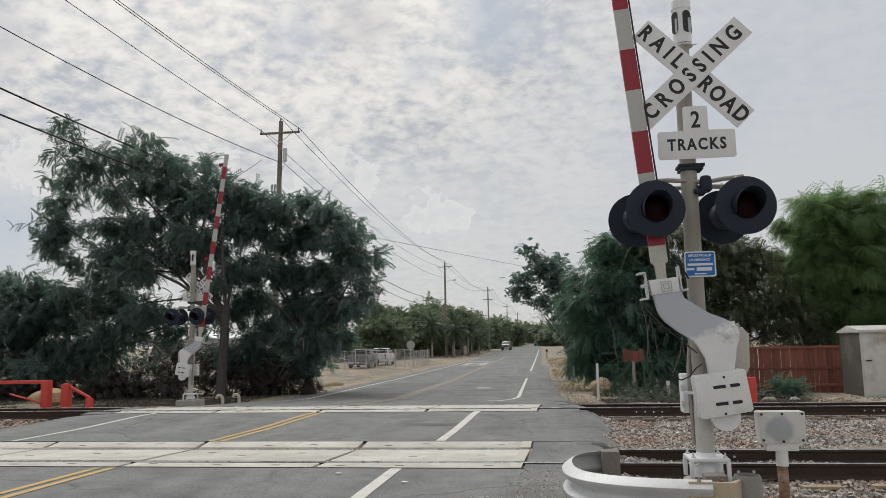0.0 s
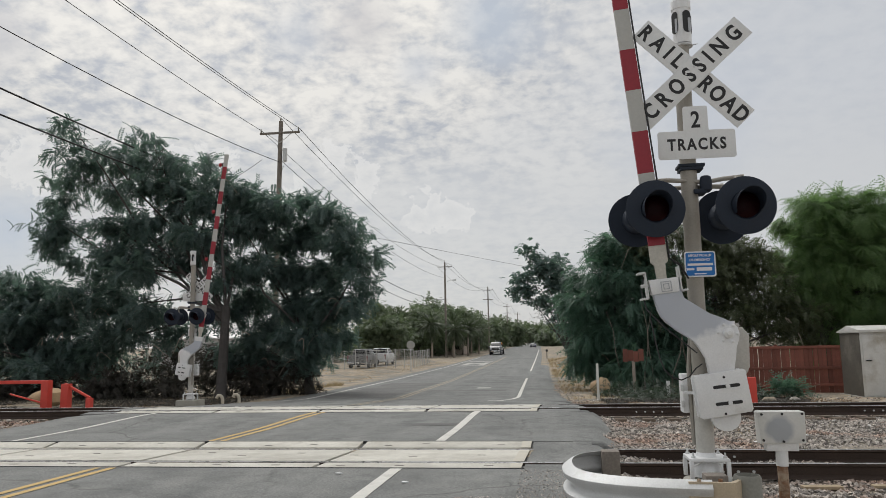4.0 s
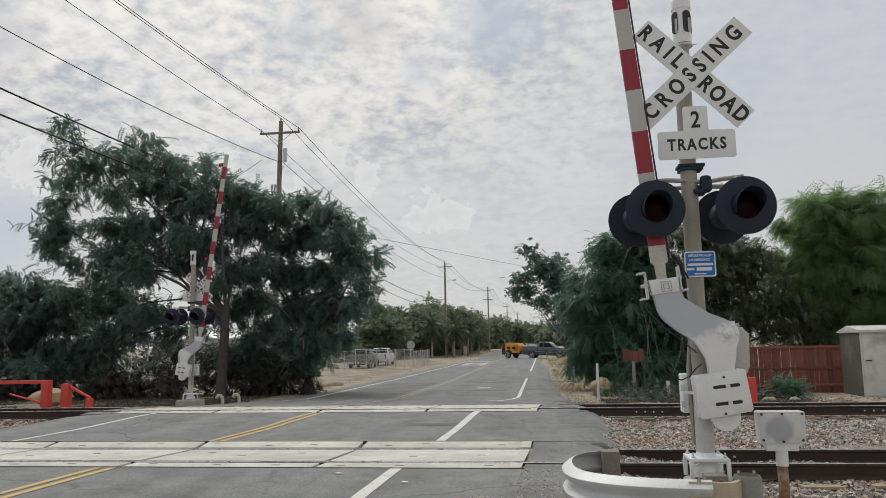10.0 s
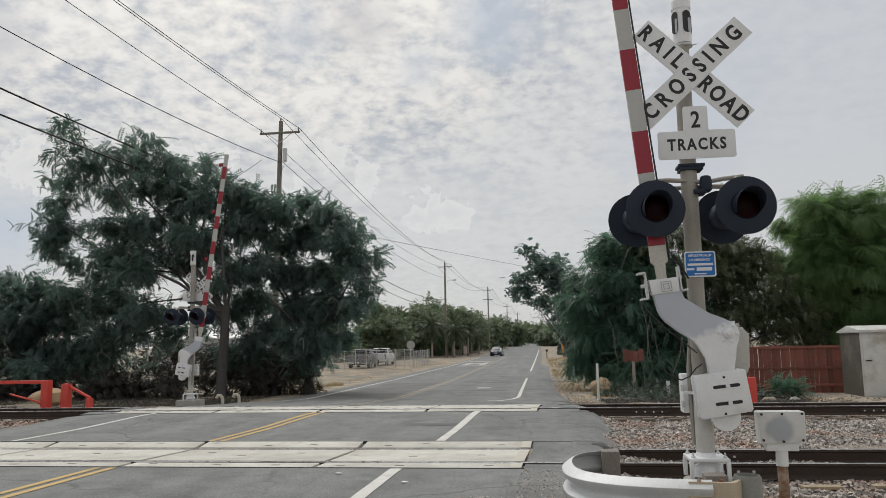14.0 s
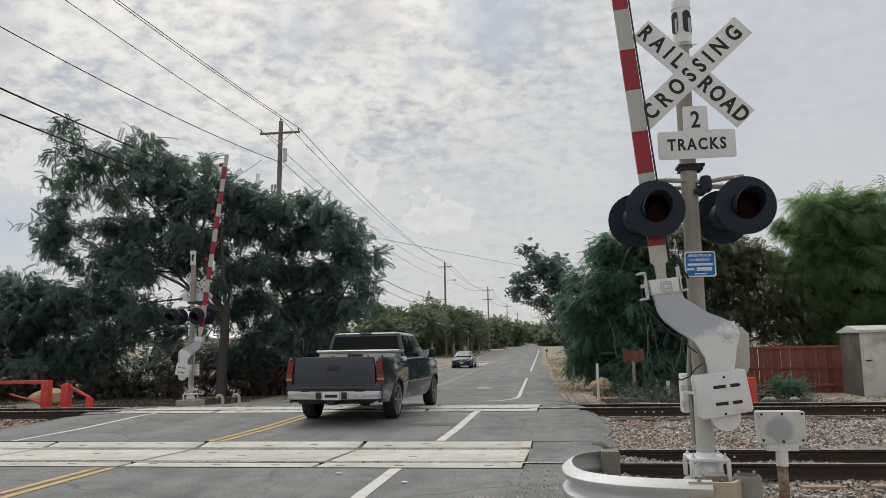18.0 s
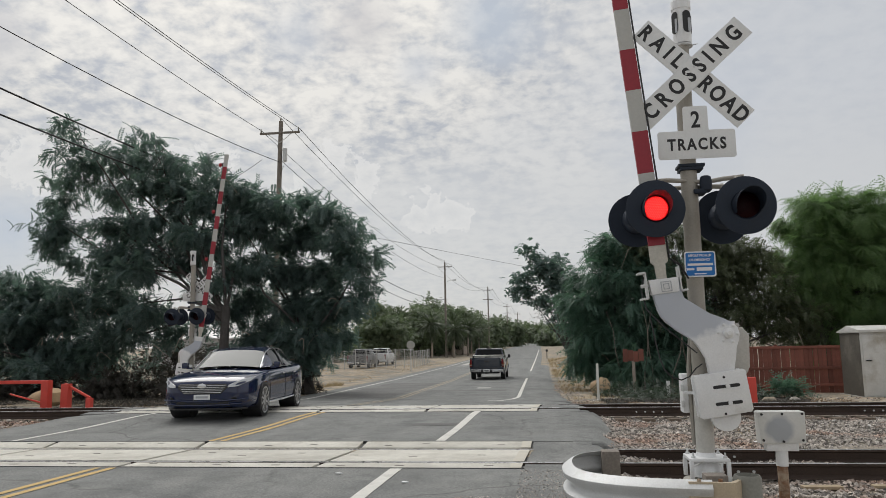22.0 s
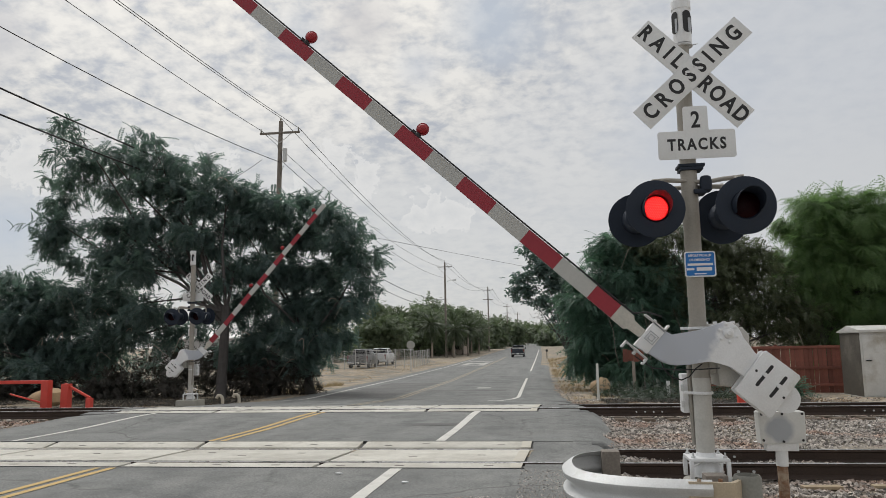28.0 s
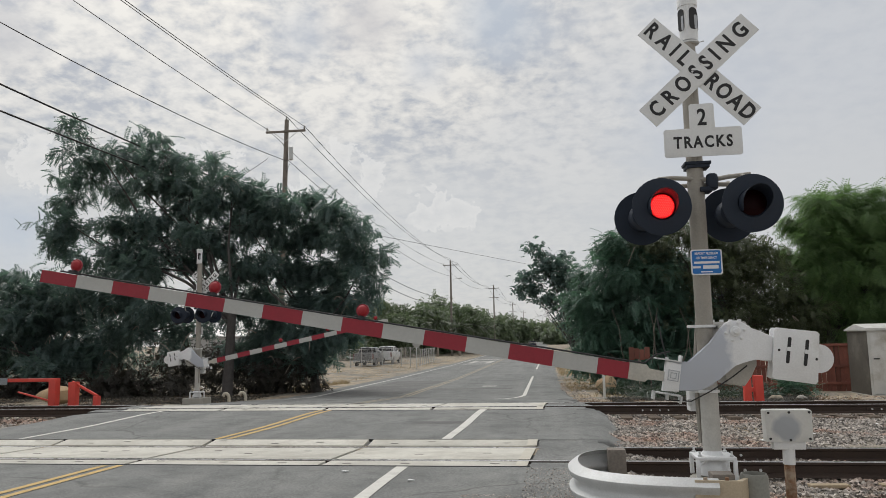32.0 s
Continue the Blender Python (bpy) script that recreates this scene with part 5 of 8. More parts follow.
    lobes = [(-2.4, -0.7, 7.9, 0.66, 0.8, 0.38, 15), (-1.1, -1.0, 7.3, 0.74, 0.8, 0.44, 22), (-0.3, 0.1, 7.8, 0.64, 0.8, 0.41, 15), (1.0, -1.0, 7.1, 0.61, 1.0, 0.42, 16), (1.7, -0.7, 6.5, 0.49, 1.2, 0.35, 10), (-2.5, -0.9, 6.6, 0.88, 1.0, 0.57, 34), (-1.3, 0.3, 6.4, 0.92, 1.0, 0.64, 39), (0.0, 0.7, 6.4, 0.84, 1.0, 0.60, 33), (1.5, -0.7, 5.8, 0.58, 1.0, 0.44, 16), (2.3, -1.0, 6.2, 0.26, 1.0, 0.17, 2), (2.7, -0.7, 5.3, 0.27, 1.2, 0.29, 3), (2.5, 0.4, 4.8, 0.23, 1.0, 0.30, 3), (2.7, -1.0, 4.0, 0.37, 0.9, 0.28, 5), (1.9, -0.7, 5.4, 0.49, 0.9, 0.40, 11), (2.1, -0.7, 4.5, 0.49, 1.2, 0.38, 10), (-2.2, -0.8, 5.0, 0.88, 0.8, 0.62, 36), (-0.9, 0.6, 4.9, 0.97, 1.0, 0.69, 47), (0.5, 0.7, 4.9, 0.88, 1.0, 0.65, 37), (-2.6, 0.5, 3.8, 0.88, 1.1, 0.60, 32), (-0.8, 0.3, 3.5, 0.96, 1.1, 0.60, 41), (0.9, -0.2, 3.4, 0.86, 0.8, 0.59, 35), (2.1, -0.7, 3.4, 0.49, 1.2, 0.35, 10), (-2.1, 0.5, 2.4, 0.92, 1.2, 0.55, 34), (-0.1, -0.5, 2.2, 0.89, 1.1, 0.54, 36), (1.0, 0.3, 2.3, 0.60, 1.1, 0.46, 17), (-2.0, 0.4, 1.3, 0.92, 1.0, 0.46, 26), (-0.5, 0.1, 1.3, 0.77, 1.1, 0.46, 22), (-3.0, -0.6, 3.1, 0.58, 1.2, 0.49, 14), (-3.4, 0.6, 1.7, 0.65, 0.8, 0.51, 15), (0.2, 0.6, 1.4, 0.51, 1.2, 0.37, 7)]
    make_tree("tree", (-9.1, 28.4, -0.4), (0.16, 2.4), lobes, LEAF_TREE, "dense dark green feather-leaved tree by the road", seed=8, group="roadside trees", limb_r=0.06, limb_n=1, limb_every=5, dead=8, gaps=-0.5, gap_size=1.15, **rosette)
    lobes = [(-1.0, 0.1, 5.1, 0.53, 0.8, 0.20, 5), (0.9, 0.5, 5.1, 0.40, 0.8, 0.18, 3), (-0.4, 0.6, 4.7, 0.76, 1.1, 0.22, 8), (2.2, -1.0, 4.3, 0.51, 0.8, 0.21, 5), (-0.6, 0.0, 4.2, 0.88, 1.0, 0.40, 23), (0.6, 0.2, 3.9, 0.98, 1.2, 0.44, 29), (-0.1, -0.7, 3.2, 0.90, 0.8, 0.43, 29), (-0.0, 0.6, 3.0, 0.94, 0.8, 0.45, 29), (1.6, 0.5, 3.1, 0.80, 0.8, 0.45, 22), (1.8, 0.4, 3.9, 0.53, 1.1, 0.31, 8), (-1.2, 0.5, 2.3, 0.89, 1.0, 0.45, 28), (0.4, 0.5, 2.1, 0.98, 0.9, 0.45, 31), (2.1, 0.1, 2.1, 0.79, 0.9, 0.40, 21), (-2.9, 0.5, 4.8, 0.90, 1.1, 0.45, 26), (-2.4, -0.3, 3.3, 1.00, 1.0, 0.57, 42), (-1.7, -1.1, 2.0, 0.97, 0.8, 0.46, 33), (3.4, -0.0, 1.7, 0.66, 1.0, 0.35, 13), (-1.1, 0.5, 1.4, 0.89, 1.1, 0.36, 19), (1.4, -0.9, 1.3, 0.85, 0.9, 0.34, 19), (2.3, 0.3, 1.3, 0.89, 1.0, 0.36, 19)]
    make_tree("tree", (-20.6, 27.5, -0.4), (0.14, 1.8), lobes, LEAF_TREE, "low spreading dark green tree with a ragged top", seed=12, group="roadside trees", limb_r=0.05, limb_n=1, limb_every=5, dead=8, gaps=-0.5, gap_size=1.1, **rosette)
    # undergrowth; the brown thickets are coloured near black for the canopy's shade
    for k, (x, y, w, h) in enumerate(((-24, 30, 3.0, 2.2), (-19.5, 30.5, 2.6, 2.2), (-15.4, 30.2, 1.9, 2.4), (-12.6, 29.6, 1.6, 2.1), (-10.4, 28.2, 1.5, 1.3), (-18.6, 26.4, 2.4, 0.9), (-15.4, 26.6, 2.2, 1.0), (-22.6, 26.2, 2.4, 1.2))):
        make_tree("shrub", (x, y, -0.42), (0, 0), [(-w * 0.4, 0, h * 0.45, w * 0.6, 0.7, h * 0.5, 34), (w * 0.45, 0.2, h * 0.4, w * 0.6, 0.7, h * 0.45, 34)], LEAF_TREE if k < 2 else LEAF_SHADE, "dark undergrowth thicket below the trees" if k < 2 else "brown thicket below the trees, canopy shade put into its dark colour", "shrub", "undergrowth", seed=200 + k, per=15, gaps=-0.3, gap_size=1.3, clump=0.25, length=0.36, pairs=5, leaflet=(0.15, 0.06))


def wood_right():
    lobes = [(0.0, 0, 5.6, 0.9, 1.0, 0.5, 45), (1.0, 0.3, 5.5, 1.0, 1.0, 0.5, 50), (-0.6, 0, 4.6, 1.0, 1.2, 0.6, 55), (0.9, 0, 4.5, 1.3, 1.4, 0.7, 80), (2.3, 0.3, 4.7, 1.1, 1.2, 0.7, 60), (-1.0, 0, 3.4, 1.1, 1.3, 0.7, 70), (0.6, -0.2, 3.3, 1.5, 1.5, 0.8, 100), (2.4, 0, 3.4, 1.3, 1.4, 0.8, 80), (-1.0, -0.2, 2.2, 1.0, 1.2, 0.7, 60), (0.4, -0.4, 2.1, 1.5, 1.4, 0.8, 100), (2.2, -0.1, 2.2, 1.5, 1.3, 0.8, 80), (-1.1, -0.4, 1.25, 0.8, 0.9, 0.6, 55), (0.3, -0.4, 1.0, 1.2, 1.0, 0.6, 60), (2.6, 1.2, 0.9, 2.2, 0.8, 0.9, 70), (0.8, -1.6, 1.0, 1.5, 0.9, 0.6, 80), (2.6, -1.3, 1.0, 1.5, 0.9, 0.6, 70)]
    make_tree("tree", (2.95, 30.4, -0.45), (0.10, 1.0), lobes, LEAF_BUSH, "bushy deep green feather-leaved tree by the dirt verge", seed=21, group="roadside trees", limb_r=0.05, dead=2, per=20, gaps=-0.04, gap_size=1.5, clump=0.16, length=0.66, pairs=11, leaflet=(0.13, 0.046), droop=0.6, spread=0.35)
    lobes = [(-1.6, 0.2, 4.4, 1.1, 1.2, 0.8, 60), (0, 0, 4.4, 1.3, 1.4, 0.9, 80), (1.6, 0.2, 4.0, 1.4, 1.4, 0.9, 85), (-1.6, 0.2, 3.0, 1.2, 1.2, 0.9, 70), (0.4, 0, 2.9, 1.6, 1.4, 0.8, 100), (2.4, 0, 2.7, 1.4, 1.3, 0.8, 80), (-0.6, 0.4, 1.9, 1.6, 1.0, 0.6, 60), (2.6, 0.4, 1.9, 1.4, 1.0, 0.6, 50)]
    lobes += [(-3.3, 0.2, 5.5, 0.9, 1.0, 0.6, 45), (-2.2, 0.2, 6.0, 0.9, 1.0, 0.5, 42), (-0.9, 0.2, 5.9, 0.9, 1.0, 0.5, 42), (0.4, 0.2, 5.5, 0.9, 1.0, 0.5, 42), (1.5, 0.2, 5.0, 0.8, 1.0, 0.5, 34)]
    make_tree("tree", (6.9, 30.0, -0.45), (0.08, 1.6), lobes, LEAF_BROAD, "thin olive-brown tree with dry foliage behind the fence", seed=25, group="roadside trees", limb_r=0.05, dead=5, per=12, gaps=-0.2, gap_size=0.9, clump=0.2, length=0.42, pairs=6, leaflet=(0.13, 0.05))
    lobes = [(-1.7, 0, 7.2, 0.6, 0.7, 0.5, 26), (-0.8, 0, 6.6, 0.8, 0.8, 0.6, 38), (-1.9, 0, 6.0, 0.8, 0.8, 0.5, 34), (-0.2, 0, 5.4, 0.8, 0.8, 0.6, 38), (-2.5, 0, 5.2, 0.7, 0.8, 0.5, 28), (-1.4, 0, 4.8, 0.9, 0.9, 0.6, 42), (-0.1, 0, 4.0, 1.0, 0.9, 0.7, 44), (-1.6, 0, 3.8, 0.5, 0.5, 0.5, 14), (0.3, 0, 2.8, 0.8, 0.9, 0.7, 30)]
    make_tree("tree", (1.45, 42.5, -0.6), (0.07, 1.8), lobes, LEAF_TREE, "spindly open tree with rounded leaves", seed=31, group="roadside trees", limb_r=0.045, per=8, gaps=-0.1, clump=0.26, length=0.3, pairs=2, leaflet=(0.24, 0.15))
    # the willow: long hanging sprays
    lobes = [(-0.3, 0, 6.7, 1.0, 1.4, 0.9, 90), (1.0, 0, 6.7, 1.2, 1.7, 1.0, 120), (2.6, 0, 6.5, 2.0, 1.9, 1.2, 170), (-0.5, 0, 5.0, 1.2, 1.6, 1.1, 105), (-0.1, 0, 3.5, 1.3, 1.5, 1.1, 100), (1.4, -0.3, 4.4, 2.0, 1.9, 1.4, 190), (3.4, -0.3, 4.6, 2.2, 1.9, 1.5, 190), (1.1, 0, 2.6, 1.9, 1.7, 1.2, 120), (3.2, 0, 2.6, 2.4, 1.7, 1.4, 150), (6.2, 0, 5.2, 2.4, 2.2, 2.2, 130), (1.5, 1.0, 1.6, 2.6, 1.2, 1.0, 90)]
    make_tree("willow", (11.2, 31.0, -0.45), (0.2, 2.4), lobes, LEAF_WILLOW, "tall light green willow with drooping sprays behind the cabinet", seed=41, group="roadside trees", limb_r=0.09, per=26, gaps=-0.05, gap_size=1.5, clump=0.13, length=0.75, pairs=10, leaflet=(0.18, 0.034), droop=0.7, spread=0.22)
    lobes = [(0, 0, 0.36, 0.3, 0.25, 0.26, 14), (0.2, 0, 0.3, 0.2, 0.2, 0.2, 8)]
    make_tree("shrub", (7.0, 23.0, -0.42), (0, 0), lobes, LEAF_BUSH, "small green shrub in front of the red fence", "shrub", seed=44, per=14, gaps=-0.9, clump=0.13, length=0.28, pairs=5, leaflet=(0.1, 0.035), droop=-0.2)
    for k, (x, y, w) in enumerate(((2.5, 25.4, 0.7), (3.6, 24.2, 0.9), (4.6, 23.4, 0.9), (5.6, 24.6, 0.9), (3.2, 22.6, 0.6), (4.4, 26.2, 0.9), (5.9, 22.6, 0.5))):
        make_tree("shrub", (x, y, -0.42), (0, 0), [(0, 0, 0.12, w, 0.7, 0.13, 22)], LEAF_WEED, "low dark weeds below the tree", "shrub", "undergrowth", seed=46 + k, per=14, gaps=-0.9, clump=0.2, length=0.3, pairs=6, leaflet=(0.09, 0.03), droop=0.1)
    # thin bare stems below the crown
    for k, (x, y, dx, h) in enumerate(((3.6, 27.6, 0.4, 3.0), (4.0, 27.9, -0.3, 3.2), (4.5, 27.5, 0.9, 2.8), (5.3, 27.8, -0.5, 3.0), (6.3, 27.2, 0.8, 2.6), (2.9, 28.0, -0.5, 3.0))):
        bm = bmesh.new()
        rings(bm, [(0, 0, -0.2), (dx * 0.1, 0.1, h * 0.22), (dx * 0.45, 0.05, h * 0.5), (dx * 0.55, 0, h * 0.75), (dx, 0.1, h)], [0.024, 0.021, 0.018, 0.014, 0.008], 6)
        solid("sapling_stem", bm, STEM, "thin pale bare stem under the foliage", "stem", "bare stems", at=(x, y, -0.45))


def far_trees():
    spots = [(-20, 88, 7.4, 5.0), (-24, 78, 6.4, 5.5), (-30, 95, 8.0, 6.0), (-17.5, 104, 7.6, 5.0), (-16, 122, 7.2, 5.0), (-14.5, 142, 7.2, 5.0), (-13.5, 165, 7.0, 5.5), (-12.8, 195, 7.4, 6.0), (-13, 240, 8.5, 8.0), (4, 240, 6.0, 8.0), (8.5, 170, 5.2, 6.5), (-2, 420, 10.0, 16.0), (12, 115, 6.0, 5.5), (14, 380, 9, 14), (-17, 112, 8.2, 5.0), (-21.5, 100, 8.6, 5.0), (-15, 132, 8.0, 5.0), (-19, 118, 9.0, 5.5), (-14.4, 152, 8.0, 5.0)]
    rng = np.random.default_rng(5)
    for i, (x, y, h, w) in enumerate(spots):
        x, y, h, w = x * 1.17, y * 1.17, h * 1.2, w * 1.2
        lobes = []
        for k in range(8):
            lobes.append((rng.uniform(-0.5, 0.5) * w, rng.uniform(-0.3, 0.3) * w, h * rng.uniform(0.18, 0.84), w * 0.36, w * 0.36, h * 0.18, 55))
        big = max(1.0, y / 85)
        make_tree("tree", (x, y, ground_z(x, y) - 0.05), (0.2, h * 0.25), lobes, LEAF_FAR, "distant rounded green roadside tree", seed=60 + i, group="distant trees", limb_r=0.08, limb_n=1, per=8, gaps=-0.55, clump=0.42 * big, length=0.5 * big, pairs=4, leaflet=(0.26 * big, 0.13 * big))


def make_palm(at, h, seed):
    rng = np.random.default_rng(seed)
    t = thing("palm_tree", at, "short shaggy palm with drooping fronds", "palm tree", "palms")
    bm = bmesh.new()
    rings(bm, [(0, 0, -0.1), (0.05, 0, h * 0.5), (0, 0, h)], [0.2, 0.15, 0.18], 10)
    part("trunk", bm, TWIG, t, "pale fibrous trunk")
    n = 80
    a, e = rng.uniform(0, math.tau, n), rng.uniform(-1.3, 1.3, n)
    out = np.stack([np.cos(a) * np.cos(e), np.sin(a) * np.cos(e), np.sin(e)], 1)
    tips = np.array([0, 0, h])[None] + out * 0.15
    crown = new("crown", leaf_mesh("crown", tips, out * 2.2, rng, LEAF_PALM, length=2.3, pairs=18, leaflet=(0.6, 0.08), droop=0.5, spread=0.15))
    crown.parent = t


def make_grass(name, x0, x1, y0, y1, count, seed, tall=(0.08, 0.3), mat=None, label="dry straw-coloured verge grass", lean_by=0.4):
    rng = np.random.default_rng(seed)
    x, y = rng.uniform(x0, x1, count), rng.uniform(y0, y1, count)
    keep = np.array([noise.noise((a * 0.5, b * 0.35, seed)) > -0.1 and not (along(ROAD_L, b) - 1.6 < a < along(ROAD_R, b) + 0.7) for a, b in zip(x, y)])
    x, y = x[keep], y[keep]
    n = len(x)
    z = np.array([ground_z(a, b) for a, b in zip(x, y)])
    p = np.stack([x, y, z], 1)
    h = rng.uniform(*tall, n)
    lean = rng.normal(0, lean_by, (n, 2)) * h[:, None]
    a = rng.uniform(0, math.pi, n)
    w = np.stack([np.cos(a), np.sin(a), np.zeros(n)], 1) * (0.012 + h * 0.04)[:, None]
    top = p + np.concatenate([lean, h[:, None]], 1)
    v = np.stack([p - w, p + w, top], 1).reshape(-1, 3)
    me = sheet(name, v, np.arange(len(v)).reshape(-1, 3).tolist(), mat or DRY_GRASS)
    tagged(new(name, me), label, name.replace("_", " "), kind="stuff")


wood_left()
wood_right()
far_trees()
for i, (px_, py_, ph_) in enumerate(((-14.2, 95, 3.4), (-11.8, 99, 2.9), (-10.8, 108, 3.2), (-12.6, 118, 3.6), (-10.4, 122, 3.0), (-18.2, 93, 3.8), (-12.2, 128, 3.3), (-11.4, 114, 3.2), (-13.2, 109, 3.8))):
    make_palm((px_ * 1.17, py_ * 1.17, ground_z(px_ * 1.17, py_ * 1.17)), ph_ * 1.55, 80 + i)
make_grass("dry_grass", -22, -11.2, 30, 88, 9000, 2, (0.02, 0.11))
make_grass("dry_grass", -11.4, -8.4, 29.0, 40, 4500, 6, (0.06, 0.26))
make_grass("dry_grass", 0.6, 7, 46, 98, 9000, 3, (0.06, 0.28))
make_grass("dry_grass", 0.7, 2.4, 24, 40, 900, 4, (0.04, 0.16))
for lx0, lx1, ly0, ly1, ln, ls in ((0.2, 2.6, 19.5, 40, 2600, 21), (-12, -8.2, 24, 40, 3500, 22), (-24, -10, 21, 27, 3000, 23), (3.5, 9.5, 20.5, 27, 2500, 24), (0.4, 4.5, 44, 95, 2500, 25)):
    make_grass("leaf_litter", lx0, lx1, ly0, ly1, ln, ls, (0.02, 0.075), DRY_LEAF, "scattered brown fallen leaves on the dirt", 1.6)


# dense dark litter that paints the trees' shade onto the pale dirt
make_grass("leaf_litter", 1.7, 7.2, 19.9, 28.0, 22000, 31, (0.03, 0.10), LEAF_SHADE, "brown leaf litter, coloured dark to paint the shade below the bushy trees", 1.8)
make_grass("leaf_litter", -25, -9.6, 19.6, 28.5, 22000, 33, (0.03, 0.10), LEAF_SHADE, "brown leaf litter, coloured dark to paint the shade under the large trees", 1.8)


# ---- poles and wires ----
def utility_pole(at, h, lean, arm_w, arm_drop, label, transformer=False, second=False, lamp=False):
    p = thing("utility_pole", at, label, "utility pole", "utility poles")
    top = Vector((lean, 0, h))
    bm = bmesh.new()
    rings(bm, [(0, 0, -0.3), top * 0.5, top], [0.19, 0.165, 0.125], 12)
    part("pole", bm, WOOD_POLE, p)
    z = h - arm_drop
    x = lean * z / h
    bm = bmesh.new()
    box(bm, x - arm_w / 2, x + arm_w / 2, -0.2, -0.1, z - 0.06, z + 0.06, 0.008)
    part("cross_arm", bm, WOOD_POLE, p)
    bm = bmesh.new()
    rings(bm, [(x - arm_w * 0.3, -0.15, z - 0.05), (x, -0.14, z - 0.6)], 0.018, 6)
    rings(bm, [(x + arm_w * 0.3, -0.15, z - 0.05), (x, -0.14, z - 0.6)], 0.018, 6)
    part("brace", bm, GALV, p)
    if second:
        bm = bmesh.new()
        box(bm, x - arm_w / 2, x + arm_w / 2, -0.2, -0.1, z - 2.3, z - 2.18, 0.008)
        part("cross_arm", bm, WOOD_POLE, p)
    if lamp:
        bm = bmesh.new()
        rings(bm, [(x, 0, z - 2.6), (x + 0.7, -0.1, z - 2.2), (x + 1.3, -0.15, z - 2.15)], 0.03, 6)
        arm = part("lamp_bracket", bm, GALV, p)
        bm = bmesh.new()
        prism(bm, rounded(x + 1.2, x + 1.8, z - 2.24, z - 2.08, 0.06), -0.25, -0.05)
        part("lamp_head", bm, GALV, arm)
    for k in (-0.47, 0.47, 0.0):
        bm = bmesh.new()
        zz = z + 0.06 if k else h
        lathe(bm, [(0.02, zz), (0.05, zz + 0.05), (0.03, zz + 0.08), (0.055, zz + 0.12), (0.03, zz + 0.2), (0.02, zz + 0.24)], "z", (x + k * arm_w, -0.15 if k else 0, 0), 10)
        part("insulator", bm, CONC_OLD, p)
    if transformer:
        bm = bmesh.new()
        lathe(bm, [(0.05, z - 1.75), (0.13, z - 1.7), (0.13, z - 0.95), (0.05, z - 0.9)], "z", (x + 0.3, -0.05, 0), 14)
        part("transformer", bm, GALV, p)
        bm = bmesh.new()
        rings(bm, [(0.1, -0.1, z - 0.7), (0.45, -0.1, z - 1.5), (0.2, -0.1, z - 2.2), (0.55, -0.1, z - 2.0), (0.3, -0.1, z - 2.6)], 0.015, 5)
        part("jumper", bm, CABLE, p)
    return p


def wire(a, b, sag, r=0.011, n=24, label="thin black overhead power line wire"):
    bm = bmesh.new()
    a, b = Vector(a), Vector(b)
    rings(bm, [a.lerp(b, i / n) - Vector((0, 0, 4 * sag * (i / n) * (1 - i / n))) for i in range(n + 1)], r, 5)
    solid("overhead_wire", bm, CABLE, label, "wire", "overhead wires")


P1, P2, P3, P4, P5 = (-15.35, 41.0, -0.55), (-15.17, 117.0, -0.75), (-12.52, 175.5, -0.55), (-11.5, 251.5, -0.35), (-11.2, 351.0, -0.1)
utility_pole(P1, 15.35, 0.32, 2.45, 0.75, "weathered wooden utility pole with a cross-arm and small transformer", True)
utility_pole(P2, 15.1, 0.0, 2.3, 0.7, "wooden utility pole beside the road with a street lamp", lamp=True)
utility_pole(P3, 15.1, 0.05, 2.4, 0.7, "wooden utility pole with two cross-arms further down the road", second=True)
utility_pole(P4, 14.5, 0, 2.4, 0.7, "distant wooden utility pole with two cross-arms", second=True)
utility_pole(P5, 15.4, 0, 2.6, 0.8, "distant wooden utility pole")
for a, zb, sag, r in (((-16.25, 41, 14.3), 17.28, 1.0, 0.016), ((-15.03, 41, 15.0), 16.4, 0.8, 0.016), ((-13.87, 41, 14.3), 15.4, 0.8, 0.016), ((-15.05, 41, 12.3), 14.1, 1.75, 0.018), ((-15.1, 41, 9.6), 11.2, 0.8, 0.032), ((-15.1, 41, 8.9), 10.2, 0.8, 0.032)):
    wire(a, (a[0] - 2.8, -15, zb), sag, r)
for a, b, sag, r in (((-16.25, 41, 14.3), (-16.44, 117, 13.9), 1.2, 0.016), ((-15.03, 41, 15.0), (-15.17, 117, 14.7), 1.4, 0.018), ((-13.87, 41, 14.3), (-13.9, 117, 13.9), 1.4, 0.018), ((-15.05, 41, 12.45), (-15.17, 117, 11.9), 1.3, 0.018),
                     ((-15.1, 41, 9.6), (-15.17, 117, 8.4), 1.5, 0.03), ((-15.1, 41, 8.9), (-15.17, 117, 7.45), 1.7, 0.03)):
    wire(a, b, sag, r)
for k, (pa, pb) in enumerate(((P2, P3), (P3, P4), (P4, P5))):
    for dx, dz in ((-1.25, 14.5), (0, 15.1), (1.25, 14.5), (0, 9.1), (0, 8.2)):
        wire((pa[0] + dx, pa[1], pa[2] + dz), (pb[0] + dx, pb[1], pb[2] + dz), 1.5 if dz > 10 else 2.3, 0.022)
wire((-16.2, 41, 12.5), (-18.6, 34.0, 8.0), 0.2, 0.014)
wire((-18.2, 48, 10.3), (4.1, 85, 8.8), 0.05, 0.016)


